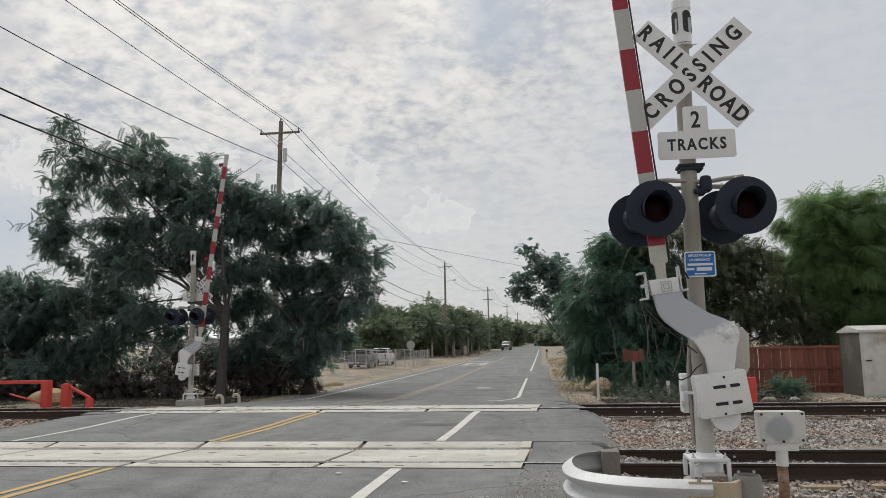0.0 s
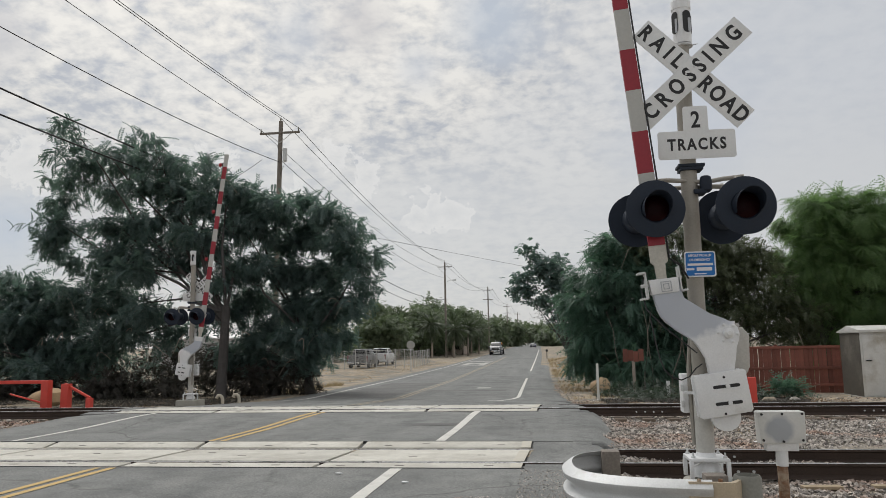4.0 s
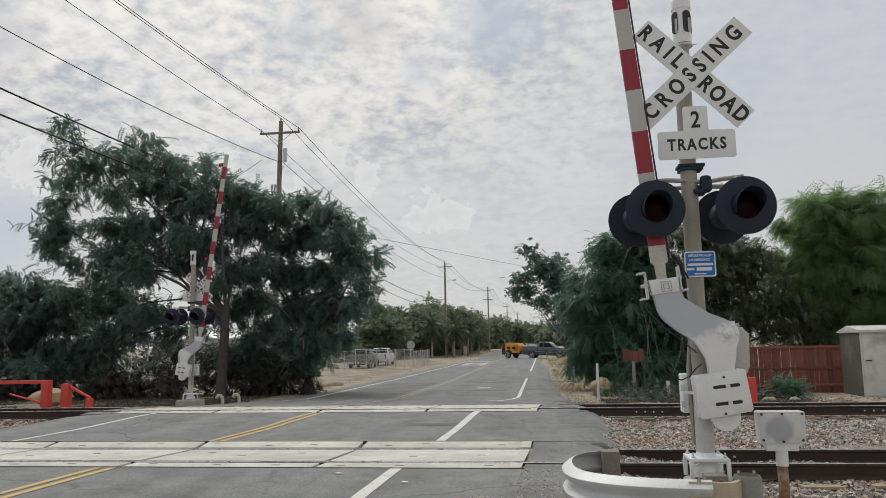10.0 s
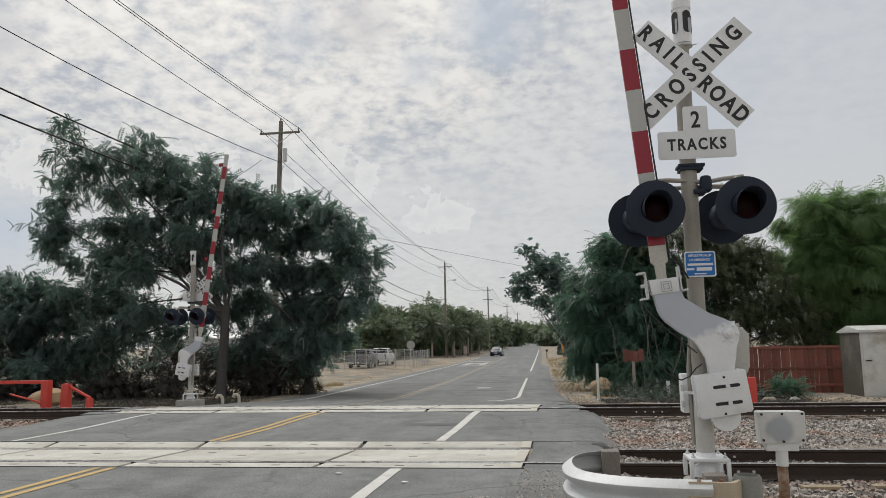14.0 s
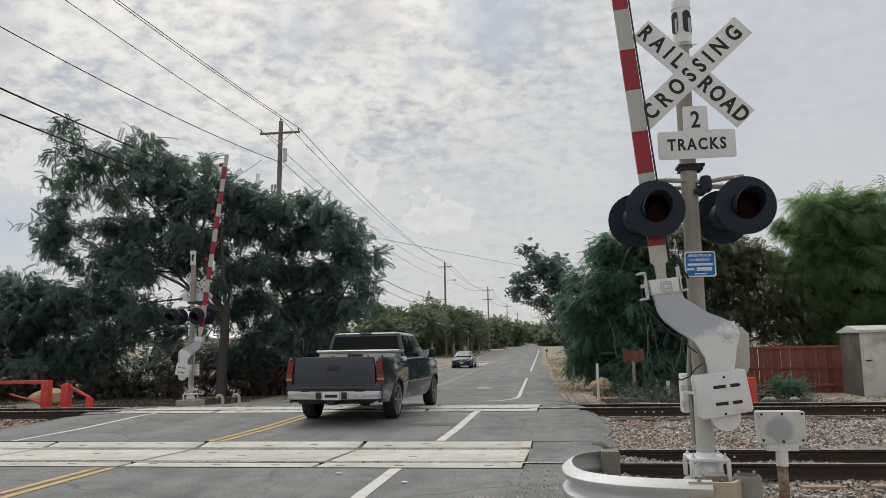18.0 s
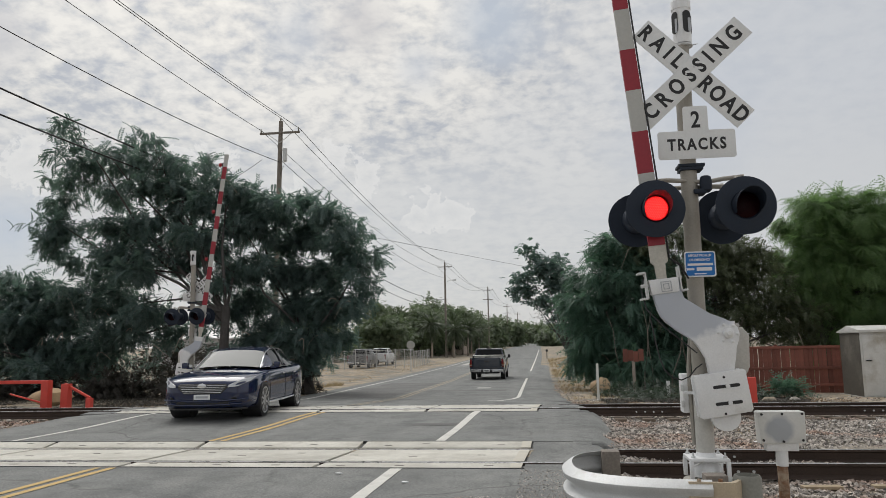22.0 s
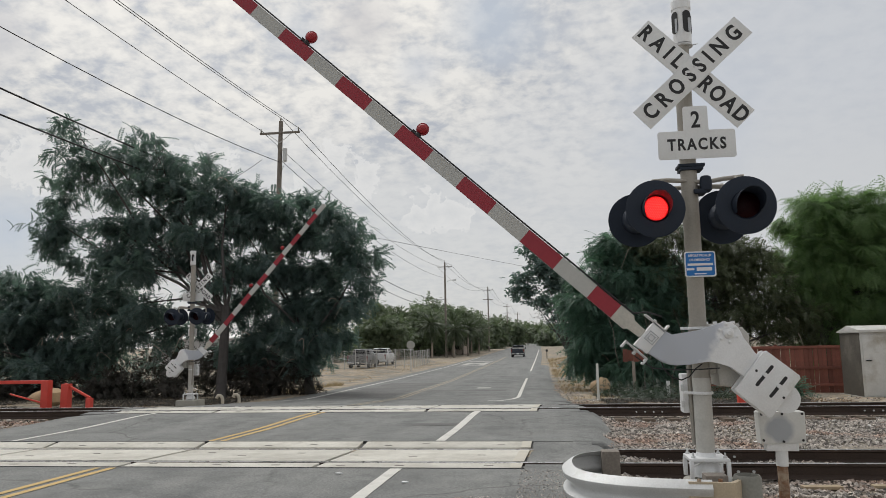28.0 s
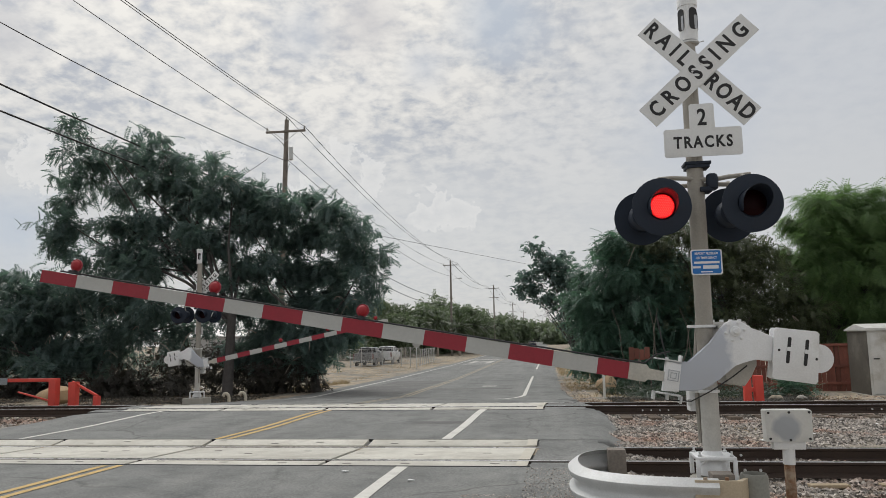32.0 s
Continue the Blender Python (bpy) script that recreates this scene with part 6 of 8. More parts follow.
# ---- things beside the crossing ----
def make_guardrail():
    g = thing("guard_rail", (0.9, 6.6, -0.3), "curved galvanised W-beam guard rail wrapped round the signal", "guard rail")
    path = [(-0.20, 1.0), (-0.36, 1.0), (-0.50, 0.92), (-0.61, 0.76), (-0.67, 0.52), (-0.68, 0.22), (-0.65, -0.02), (-0.56, -0.20), (-0.40, -0.34), (-0.18, -0.44), (0.08, -0.50), (0.36, -0.53)]
    for _ in range(2):
        path = [path[0]] + [(p[0] * (1 - f) + q[0] * f, p[1] * (1 - f) + q[1] * f) for p, q in zip(path, path[1:]) for f in (0.25, 0.75)] + [path[-1]]
    # W section: (outward, height)
    sec = [(0.0, 0.37), (0.02, 0.385), (0.075, 0.43), (0.08, 0.47), (0.02, 0.51), (0.012, 0.53), (0.02, 0.55), (0.08, 0.59), (0.085, 0.63), (0.03, 0.672), (0.0, 0.685)]
    bm = bmesh.new()
    loops = []
    for i, (x, y) in enumerate(path):
        a, b = Vector(path[max(i - 1, 0)]), Vector(path[min(i + 1, len(path) - 1)])
        d = (b - a).normalized()
        n = Vector((d.y, -d.x)) * -1
        n = -n if n.dot(Vector((x, y)) - Vector((0.3, 0.3))) < 0 else n
        outer = [bm.verts.new((x + n.x * s, y + n.y * s, z)) for s, z in sec]
        inner = [bm.verts.new((x + n.x * (s - 0.006), y + n.y * (s - 0.006), z)) for s, z in reversed(sec)]
        loops.append(outer + inner)
    for u, w in zip(loops, loops[1:]):
        for k in range(len(u)):
            bm.faces.new((u[k], u[(k + 1) % len(u)], w[(k + 1) % len(u)], w[k]))
    bm.faces.new(loops[0])
    bm.faces.new(loops[-1])
    part("w_beam", bm, GALV, g, "curved galvanised beam", 50)
    for x, y in ((-0.28, 0.93), (0.42, -0.36)):
        bm = bmesh.new()
        box(bm, x - 0.085, x + 0.085, y - 0.085, y + 0.085, -0.3, 0.70, 0.01)
        part("post", bm, WOOD_POLE, g, "grey weathered timber post")
    # flat end piece, tan, with two bolts
    bm = bmesh.new()
    prism(bm, [(0.18, -0.56), (0.52, -0.59), (0.60, -0.45), (0.58, -0.43), (0.49, -0.555), (0.18, -0.53)], 0.40, 0.675, "xy")
    end = part("end_piece", bm, material("tan_end_plate", (0.48, 0.40, 0.29), 0.7, 0, 0.12, 6, 60, 0.1), g, "tan end plate")
    for x in (0.26, 0.42):
        bm = bmesh.new()
        lathe(bm, [(0.016, 0.0), (0.016, 0.02), (0.008, 0.022)], "z", (x, -0.545 - 0.02 * (x - 0.2), 0.675), 8)
        part("bolt", bm, RUST_POST, end)


def make_bollard():
    bm = bmesh.new()
    lathe(bm, [(0.105, 0.0), (0.105, 0.68), (0.095, 0.70), (0.088, 0.70), (0.088, 0.64), (0.01, 0.63)], "z", seg=24)
    solid("pipe_bollard", bm, BOLLARD_GREY, "short thick grey pipe bollard beside the guard rail", "bollard", at=(1.56, 6.22, -0.3))


def make_marker_box():
    b = thing("junction_box", (2.035, 6.9, -0.3), "flat white-grey sheet metal box on a rusty post", "junction box")
    bm = bmesh.new()
    rings(bm, [(0, 0, -0.2), (-0.005, 0, 0.70)], 0.045, 12)
    part("post", bm, RUST_POST, b, "rust-flaked steel post")
    bm = bmesh.new()
    rings(bm, [(-0.005, 0, 0.66), (0.0, 0, 0.82)], 0.052, 12)
    box(bm, -0.135, 0.13, -0.05, 0.05, 0.79, 0.86, 0.006)
    part("post_cap", bm, SILVER, b)
    bm = bmesh.new()
    prism(bm, [(-0.19, 0.856), (0.18, 0.86), (0.186, 0.868), (0.19, 1.118), (0.182, 1.128), (-0.188, 1.128), (-0.197, 1.118)], -0.075, 0.06, bevel=0.006)
    part("case", bm, overpaint(material("box_white_paint", (0.64, 0.64, 0.62), 0.5, 0, 0.06, 4, 50, 0.02), (0.40, 0.42, 0.45), (-0.03, 0.0, 0.975), (4.2, 0.0, 4.2), (0.55, 0.72)), b, "white-grey painted case with a grey overpainted area")
    for x, z in ((-0.17, 1.105), (0.165, 1.108), (0.0, 1.108), (-0.165, 0.885), (0.16, 0.885), (0.0, 0.875)):
        bm = bmesh.new()
        lathe(bm, [(0.011, -0.082), (0.011, -0.075)], "y", (x, 0, z), 8)
        part("screw", bm, CABLE, b)


def make_cabinet():
    c = thing("equipment_cabinet", (10.5, 25.2, -0.42), "weathered pale grey steel equipment cabinet with a pitched lid", "cabinet")
    pale = material("cabinet_pale_paint", (0.58, 0.58, 0.56), 0.6, 0, 0.12, 2.5, 40, 0.05, None, (0.36, 0.33, 0.28), (0.50, 0.68))
    dull = material("cabinet_side_stained", (0.10, 0.092, 0.078), 0.8, 0, 0.3, 2, 40, 0.1, None, (0.19, 0.175, 0.15), (0.52, 0.72))
    bm = bmesh.new()
    box(bm, -0.9, 1.6, -1.15, 0.4, 0.0, 1.98, 0.02)
    part("body", bm, pale, c)
    bm = bmesh.new()
    box(bm, -0.915, -0.902, -1.12, 0.37, 0.02, 1.96, 0.004)
    part("side_panel", bm, dull, c, "stained brown-grey side")
    bm = bmesh.new()
    prism(bm, [(-1.22, 1.98), (0.46, 1.98), (0.46, 2.02), (-0.38, 2.20), (-1.22, 2.06)], -0.97, 1.66, "yz", bevel=0.01)
    part("roof", bm, pale, c)
    for x in (0.35, 1.55):
        bm = bmesh.new()
        box(bm, x - 1.2, x - 0.02, -1.175, -1.152, 0.08, 1.9, 0.006)
        d = part("door", bm, pale, c)
        bm = bmesh.new()
        box(bm, x - 1.14, x - 0.98, -1.22, -1.18, 1.12, 1.15, 0.006)
        part("handle", bm, CABLE, d)
    bm = bmesh.new()
    box(bm, -1.0, 1.7, -1.25, 0.5, -0.1, 0.05, 0.01)
    part("plinth", bm, CONC_OLD, c)


def make_red_fence():
    f = thing("board_fence", (7.9, 26.6, -0.45), "red-stained vertical board fence with a top rail", "fence")
    bm = bmesh.new()
    box(bm, -0.07, 0.07, -0.011, 0.011, 0.0, 1.58, 0.004)
    me = mesh_of(bm, "board", RED_FENCE, 30)
    for i in range(34):
        ob = new("board", me)
        ob.parent, ob.location = f, (-2.45 + 0.148 * i, random.uniform(-0.006, 0.006), random.uniform(-0.03, 0.02))
        ob.rotation_euler = (0, radians(random.uniform(-0.6, 0.6)), 0)
    for z in (1.52, 0.82, 0.25):
        bm = bmesh.new()
        box(bm, -2.5, 2.6, -0.06, -0.022, z, z + 0.09, 0.006)
        part("rail", bm, RED_FENCE, f)
    for x in (-2.4, 0.0, 2.4):
        bm = bmesh.new()
        box(bm, x - 0.05, x + 0.05, 0.02, 0.12, -0.3, 1.66, 0.008)
        part("post", bm, RED_FENCE, f)


def red_barrier(at, pts, bars, label):
    b = thing("steel_barrier", at, label, "barrier", "red steel barriers")
    for x0, z0, x1, z1, r in bars:
        bm = bmesh.new()
        d = Vector((x1 - x0, 0, z1 - z0))
        n = Vector((-d.z, 0, d.x)).normalized() * r
        q = [(x0 - n.x, z0 - n.z), (x1 - n.x, z1 - n.z), (x1 + n.x, z1 + n.z), (x0 + n.x, z0 + n.z)]
        prism(bm, q, -r, r, bevel=0.008)
        part("bar" if abs(d.x) > abs(d.z) else "post", bm, RED_STEEL, b)


def hook_pipe(x, y, z):
    bm = bmesh.new()
    rings(bm, [(0, 0, -0.2), (0, 0, 0.20), (-0.02, 0, 0.28), (-0.08, 0, 0.33), (-0.15, 0, 0.32), (-0.19, 0, 0.25)], [0.05, 0.05, 0.05, 0.05, 0.05, 0.055], 10)
    solid("vent_pipe", bm, material("cream_pipe", (0.5, 0.46, 0.38), 0.7, 0, 0.12, 6, 40, 0.05), "cream gooseneck vent pipe standing beside the track", "pipe", "vent pipes", at=(x, y, z), smooth=60)


def marker_post(x, y, h, label, mat, w=0.05):
    bm = bmesh.new()
    box(bm, -w, w, -w * 0.6, w * 0.6, -0.2, h, 0.006)
    solid("marker_post", bm, mat, label, "post", "marker posts", at=(x, y, ground_z(x, y)))


def make_rusty_board():
    b = thing("board_sign", (3.07, 26.1, ground_z(3.07, 26.1)), "rust-brown weathered board on a pale wooden post", "sign")
    bm = bmesh.new()
    box(bm, -0.05, 0.05, -0.03, 0.03, -0.2, 1.2, 0.006)
    part("post", bm, TWIG, b, "pale weathered timber post")
    for k in range(4):
        bm = bmesh.new()
        box(bm, -0.345 + 0.175 * k, -0.345 + 0.175 * k + 0.168, -0.05, -0.032, 1.12 + 0.03 * (k % 2), 1.55 - 0.04 * (k % 3), 0.005)
        part("board", bm, RED_FENCE, b)


def make_stop_sign():
    s = thing("road_sign", (-10.9, 61.0, ground_z(-10.9, 61.0)), "back of a round-cornered road sign on a thin steel post", "road sign")
    bm = bmesh.new()
    box(bm, -0.035, 0.035, 0, 0.05, -0.2, 2.55, 0.004)
    part("post", bm, GALV, s)
    bm = bmesh.new()
    prism(bm, [(0.37 * math.cos(radians(22.5 + 45 * k)), 2.18 + 0.37 * math.sin(radians(22.5 + 45 * k))) for k in range(8)], -0.012, -0.004)
    part("plate", bm, SIGN_BACK, s, "bare grey back of the plate")


SIGN_BACK = material("sign_back_aluminium", (0.42, 0.42, 0.40), 0.5, 0.5, 0.08, 3, 40, 0.0)


FENCE_WIRE = material("dull_fence_wire", (0.46, 0.46, 0.45), 0.7, 0.2, 0.1, 3, 40, 0.0)


def chain_fence(x0, y0, x1, y1, n, label):
    """Posts, rails and a woven wire mesh of thin diagonal strands."""
    d = Vector((x1 - x0, y1 - y0, 0))
    L = d.length
    f = thing("chain_link_fence", (x0, y0, max(ground_z(x0, y0), ground_z(x1, y1))), label, "fence", "chain-link fences", rz=math.degrees(math.atan2(d.y, d.x)))
    for i in range(n + 1):
        bm = bmesh.new()
        rings(bm, [(L * i / n, 0, -0.4), (L * i / n, 0, 1.62)], 0.038, 8)
        part("post", bm, FENCE_WIRE, f)
    for z in (1.55, 0.1):
        bm = bmesh.new()
        rings(bm, [(0, 0, z), (L, 0, z)], 0.02, 6)
        part("rail", bm, FENCE_WIRE, f)
    step, verts, faces = 0.16, [], []
    def strand(a, b):
        k = len(verts)
        w = 0.009
        verts.extend([(a[0] - w, 0, a[1]), (a[0] + w, 0, a[1]), (b[0] + w, 0, b[1]), (b[0] - w, 0, b[1])])
        faces.append((k, k + 1, k + 2, k + 3))
    s = -1.45
    while s < L:
        a0, a1 = max(0.0, s), min(L, s + 1.45)
        strand((a0, 0.1 + a0 - s), (a1, 0.1 + a1 - s))
        strand((a0, 1.55 - (a0 - s)), (a1, 1.55 - (a1 - s)))
        s += step
    ob = new("mesh_wire", sheet("mesh_wire", verts, faces, FENCE_WIRE))
    ob.parent = f
    tagged(ob, "diamond wire mesh", kind="stuff")


def make_mailbox():
    m = thing("mailbox", (0.53, 95.9, ground_z(0.53, 95.9)), "dark mailbox on a timber post by the verge", "mailbox")
    bm = bmesh.new()
    box(bm, -0.06, 0.06, -0.06, 0.06, -0.2, 0.95, 0.01)
    part("post", bm, WOOD_POLE, m)
    bm = bmesh.new()
    prism(bm, rounded(-0.14, 0.14, 0.95, 1.25, 0.1), -0.25, 0.25)
    part("box", bm, CABLE, m)


def litter(n, x0, x1, y0, y1, mat, label, size, seed, name="litter"):
    rng = random.Random(seed)
    for i in range(n):
        bm = bmesh.new()
        k = rng.randint(5, 7)
        pts = [(rng.uniform(0.5, 1) * size * math.cos(math.tau * j / k), rng.uniform(0.4, 0.9) * size * math.sin(math.tau * j / k)) for j in range(k)]
        prism(bm, pts, 0.0, size * 0.18, "xy", bevel=size * 0.05)
        x, y = rng.uniform(x0, x1), rng.uniform(y0, y1)
        on_road = along(ROAD_L, y) < x < along(ROAD_R, y)
        z = road_z(y) + 0.004 if on_road else max(ground_z(x, y), bed_z(x, y) + 0.03 if y < 19.5 else -9)
        ob = solid(name, bm, mat, label, "litter", "litter", at=(x, y, z))
        ob.rotation_euler = (rng.uniform(-0.2, 0.2), rng.uniform(-0.2, 0.2), rng.uniform(0, 6))


def rock(x, y, z, size, seed, mat, label):
    rng = random.Random(seed)
    bm = bmesh.new()
    bmesh.ops.create_icosphere(bm, subdivisions=2, radius=1)
    for v in bm.verts:
        v.co *= 1 + 0.3 * noise.noise(v.co * 1.3 + Vector((seed, 0, 0)))
        v.co.x, v.co.y, v.co.z = v.co.x * size[0], v.co.y * size[1], v.co.z * size[2]
    solid("boulder", bm, mat, label, "rock", "boulders", at=(x, y, z))


def make_timber(x, y, w, rz, label):
    bm = bmesh.new()
    box(bm, -w / 2, w / 2, -0.06, 0.06, 0, 0.035, 0.006)
    ob = solid("timber_offcut", bm, material("pale_timber", (0.34, 0.27, 0.18), 0.85, 0, 0.2, 6, 40, 0.2), label, "timber", "timber offcuts", at=(x, y, -0.2))
    ob.rotation_euler = (0, 0, radians(rz))


def make_shed(x, y, w, d, h, label, colour, rz=0):
    s = thing("outbuilding", (x, y, ground_z(x, y) - 0.05), label, "building", "outbuildings", rz=rz)
    wall = material("shed_wall", colour, 0.8, 0, 0.1, 1.0, 30, 0.05)
    bm = bmesh.new()
    box(bm, -w / 2, w / 2, -d / 2, d / 2, 0, h, 0.01)
    part("wall", bm, wall, s)
    bm = bmesh.new()
    prism(bm, [(-d / 2 - 0.3, h), (d / 2 + 0.3, h), (d / 2 + 0.3, h + 0.1), (0, h + d * 0.18), (-d / 2 - 0.3, h + 0.1)], -w / 2 - 0.3, w / 2 + 0.3, "yz")
    part("roof", bm, GALV, s)
    for k in (-0.3, 0.1, 0.35):
        bm = bmesh.new()
        box(bm, w * k - 0.5, w * k + 0.5, -d / 2 - 0.03, -d / 2 - 0.003, 1.0, 2.0, 0.005)
        part("window", bm, CABLE, s)


make_guardrail()
make_bollard()
make_marker_box()
make_cabinet()
make_red_fence()
red_barrier((-14.1, 18.2, -0.22), None, [(-2.6, 0.86, 1.14, 0.86, 0.045), (1.05, -0.1, 1.05, 0.90, 0.10), (-2.5, -0.1, -2.5, 0.90, 0.10), (0.0, 0.55, 1.0, 0.30, 0.02)], "low bright red steel pipe barrier beyond the tracks")
red_barrier((-12.6, 18.3, -0.22), None, [(0.05, -0.1, 0.05, 0.80, 0.10), (0.0, 0.80, 0.75, 0.42, 0.03), (0.72, -0.1, 0.72, 0.42, 0.07)], "bright red steel end frame with a sloping bar")
red_barrier((4.9, 19.2, -0.24), None, [(-0.1, -0.1, -0.1, 0.74, 0.085), (0.16, -0.1, 0.16, 0.74, 0.10), (-0.1, 0.4, 0.16, 0.4, 0.05)], "short bright red steel posts beside the track")
bm = bmesh.new()
box(bm, -0.16, 0.16, -0.008, 0.008, -0.09, 0.09, 0.004)
solid("small_sign", bm, material("faded_sign_face", (0.24, 0.27, 0.29), 0.6, 0, 0.2, 9, 60, 0.0), "small faded grey sign plate on the red barrier", "sign", at=(-14.55, 18.14, 0.62))
hook_pipe(-9.72, 21.7, -0.32)
hook_pipe(-9.36, 22.1, -0.32)
POST_WHITE = material("white_post_paint", (0.66, 0.66, 0.62), 0.6, 0, 0.08, 4, 40, 0.05)
marker_post(1.69, 23.9, 1.12, "white square marker post in the dirt", POST_WHITE, 0.038)
make_rusty_board()
marker_post(3.85, 24.0, 0.55, "short galvanised pipe stub", GALV, 0.05)
make_stop_sign()
chain_fence(-17.3, 60.0, -12.5, 71.3, 8, "grey chain-link fence along the yard")
chain_fence(-22.6, 59.4, -17.4, 59.9, 5, "grey chain-link fence across the yard")
chain_fence(-12.4, 71.6, -13.2, 86.0, 8, "grey chain-link fence along the verge")
make_mailbox()
rock(-14.5, 20.4, 0.10, (0.62, 0.4, 0.26), 4, material("tan_rock", (0.42, 0.30, 0.18), 0.9, 0, 0.2, 3, 30, 0.3), "rounded tan mound behind the red barrier")
rock(2.02, 27.2, -0.2, (0.36, 0.3, 0.34), 11, material("dry_soil", (0.40, 0.29, 0.18), 0.95, 0, 0.25, 3, 30, 0.3), "heap of dry tan soil under the tree")
rock(6.05, 21.3, -0.25, (0.22, 0.15, 0.12), 5, DIRT, "small reddish rock by the rail")
rock(6.75, 21.4, -0.25, (0.16, 0.12, 0.1), 6, CONC_OLD, "small grey rock by the rail")
litter(1, -1.52, -1.50, 7.95, 7.97, SIGN_WHITE, "scrap of white paper on the asphalt", 0.06, 1)
litter(1, -2.38, -2.36, 8.45, 8.47, SIGN_WHITE, "scrap of white paper on the asphalt", 0.06, 2)
litter(5, 1.0, 1.9, 21, 26, SIGN_WHITE, "small white litter on the dirt verge", 0.05, 3)
litter(9, 1.4, 6, 11.5, 15.5, SIGN_WHITE, "pale litter among the ballast", 0.05, 4)
litter(8, 0.9, 2.2, 24, 36, DIRT, "dead leaf litter on the verge", 0.09, 6)
make_timber(3.0, 8.85, 0.42, 4, "short pale timber offcut on the ballast")
make_timber(3.75, 8.9, 0.40, -3, "short pale timber offcut on the ballast")
make_timber(1.4, 8.75, 1.1, 14, "long grey plank lying in the ballast")
make_shed(-31.6, 72.5, 14, 6, 3.0, "pale outbuilding half hidden by trees", (0.42, 0.42, 0.42))
make_shed(-20, 146, 10, 7, 3.2, "pale distant house behind palms", (0.5, 0.42, 0.36))
make_shed(-22.8, 199, 9, 7, 3.0, "white distant house by the road", (0.6, 0.6, 0.58))


# ---- vehicles: +Y is forward, the origin lies on the ground between the axles ----
TYRE = material("tyre_rubber", (0.018, 0.018, 0.019), 0.8, 0, 0.2, 10, 80, 0.1)
CHROME = material("chrome", (0.62, 0.63, 0.65), 0.12, 1.0, 0.05, 5, 50, 0.0)
ALLOY = material("alloy_rim", (0.5, 0.5, 0.51), 0.3, 0.9, 0.06, 5, 50, 0.0)
GLASS_DARK = glass_material("tinted_glass", (0.006, 0.008, 0.011), 0.06)
GLASS_DARK.node_tree.nodes["Principled BSDF"].inputs["Coat Weight"].default_value = 0.0
GLASS_DARK.node_tree.nodes["Principled BSDF"].inputs["Specular IOR Level"].default_value = 0.16
GLASS_PALE = glass_material("windscreen_glass", (0.035, 0.042, 0.038), 0.12, 0.22, 0.0)
TRIM_BLACK = material("trim_black", (0.02, 0.02, 0.022), 0.5, 0, 0.1, 6, 50, 0.0)
TAIL_RED = material("tail_lens_red", (0.17, 0.009, 0.013), 0.2, 0, 0.15, 20, 120, 0.05)
TAIL_AMBER = material("tail_lens_amber", (0.24, 0.055, 0.012), 0.2, 0, 0.15, 20, 120, 0.05)
HEADLIGHT = material("headlight_lens", (0.62, 0.64, 0.67), 0.08, 0.2, 0.15, 20, 120, 0.0)
RIM_GREY = material("dusty_alloy_rim", (0.30, 0.30, 0.31), 0.35, 0.8, 0.1, 5, 50, 0.0)
CLEAR_LENS = material("clear_lens_over_red", (0.34, 0.26, 0.25), 0.2, 0, 0.15, 20, 120, 0.05)
DULL_CHROME = material("dull_chrome", (0.50, 0.51, 0.53), 0.18, 0.9, 0.08, 5, 50, 0.0)
ALU = material("toolbox_aluminium", (0.50, 0.49, 0.47), 0.35, 0.6, 0.06, 4, 60, 0.03)


def make_wheel(parent, x, y, r, w, spokes, rim_mat):
    """Tyre, dished rim with spokes. side: which way the rim faces."""
    side = 1 if x > 0 else -1
    wheel = new("wheel")
    wheel.parent, wheel.location = parent, (x, y, r)
    bm = bmesh.new()
    prof = [(r * 0.80, -w / 2), (r * 0.95, -w / 2), (r, -w * 0.36), (r, w * 0.36), (r * 0.95, w / 2), (r * 0.80, w / 2)]
    seg = 28
    loops = [[bm.verts.new((h, a * math.cos(k * math.tau / seg), a * math.sin(k * math.tau / seg))) for k in range(seg)] for a, h in prof]
    for u, v in zip(loops, loops[1:] + loops[:1]):
        for k in range(seg):
            bm.faces.new((u[k], u[(k + 1) % seg], v[(k + 1) % seg], v[k]))
    part("tyre", bm, TYRE, wheel)
    bm = bmesh.new()
    o = side * w / 2
    prof = [(r * 0.70, o * 0.3), (r * 0.815, o * 0.98), (r * 0.80, o * 1.03), (r * 0.74, o * 0.97), (r * 0.685, o * 0.3)]
    loops = [[bm.verts.new((h, a * math.cos(k * math.tau / seg), a * math.sin(k * math.tau / seg))) for k in range(seg)] for a, h in prof]
    for u, v in zip(loops, loops[1:] + loops[:1]):
        for k in range(seg):
            bm.faces.new((u[k], u[(k + 1) % seg], v[(k + 1) % seg], v[k]))
    lathe(bm, [(r * 0.17, o * 0.4), (r * 0.17, o * 0.92), (r * 0.1, o * 0.97)], "x", seg=14)
    for k in range(spokes):
        a = k * math.tau / spokes
        q = [(-r * 0.075, r * 0.1), (r * 0.075, r * 0.1), (r * 0.05, r * 0.76), (-r * 0.05, r * 0.76)]
        q = [(u * math.cos(a) - v * math.sin(a), u * math.sin(a) + v * math.cos(a)) for u, v in q]
        prism(bm, q, min(o * 0.8, o * 0.93), max(o * 0.8, o * 0.93), "yz")
    part("rim", bm, rim_mat, wheel)
    bm = bmesh.new()
    lathe(bm, [(r * 0.70, o * 0.1), (r * 0.70, o * 0.42), (r * 0.5, o * 0.44)], "x", seg=20)
    part("brake_drum", bm, TRIM_BLACK, wheel)
    return wheel


def arch(yc, r, z0, n=9):
    return [(yc + r * math.cos(radians(180 * k / n)), z0 + r * math.sin(radians(180 * k / n))) for k in range(n + 1)]


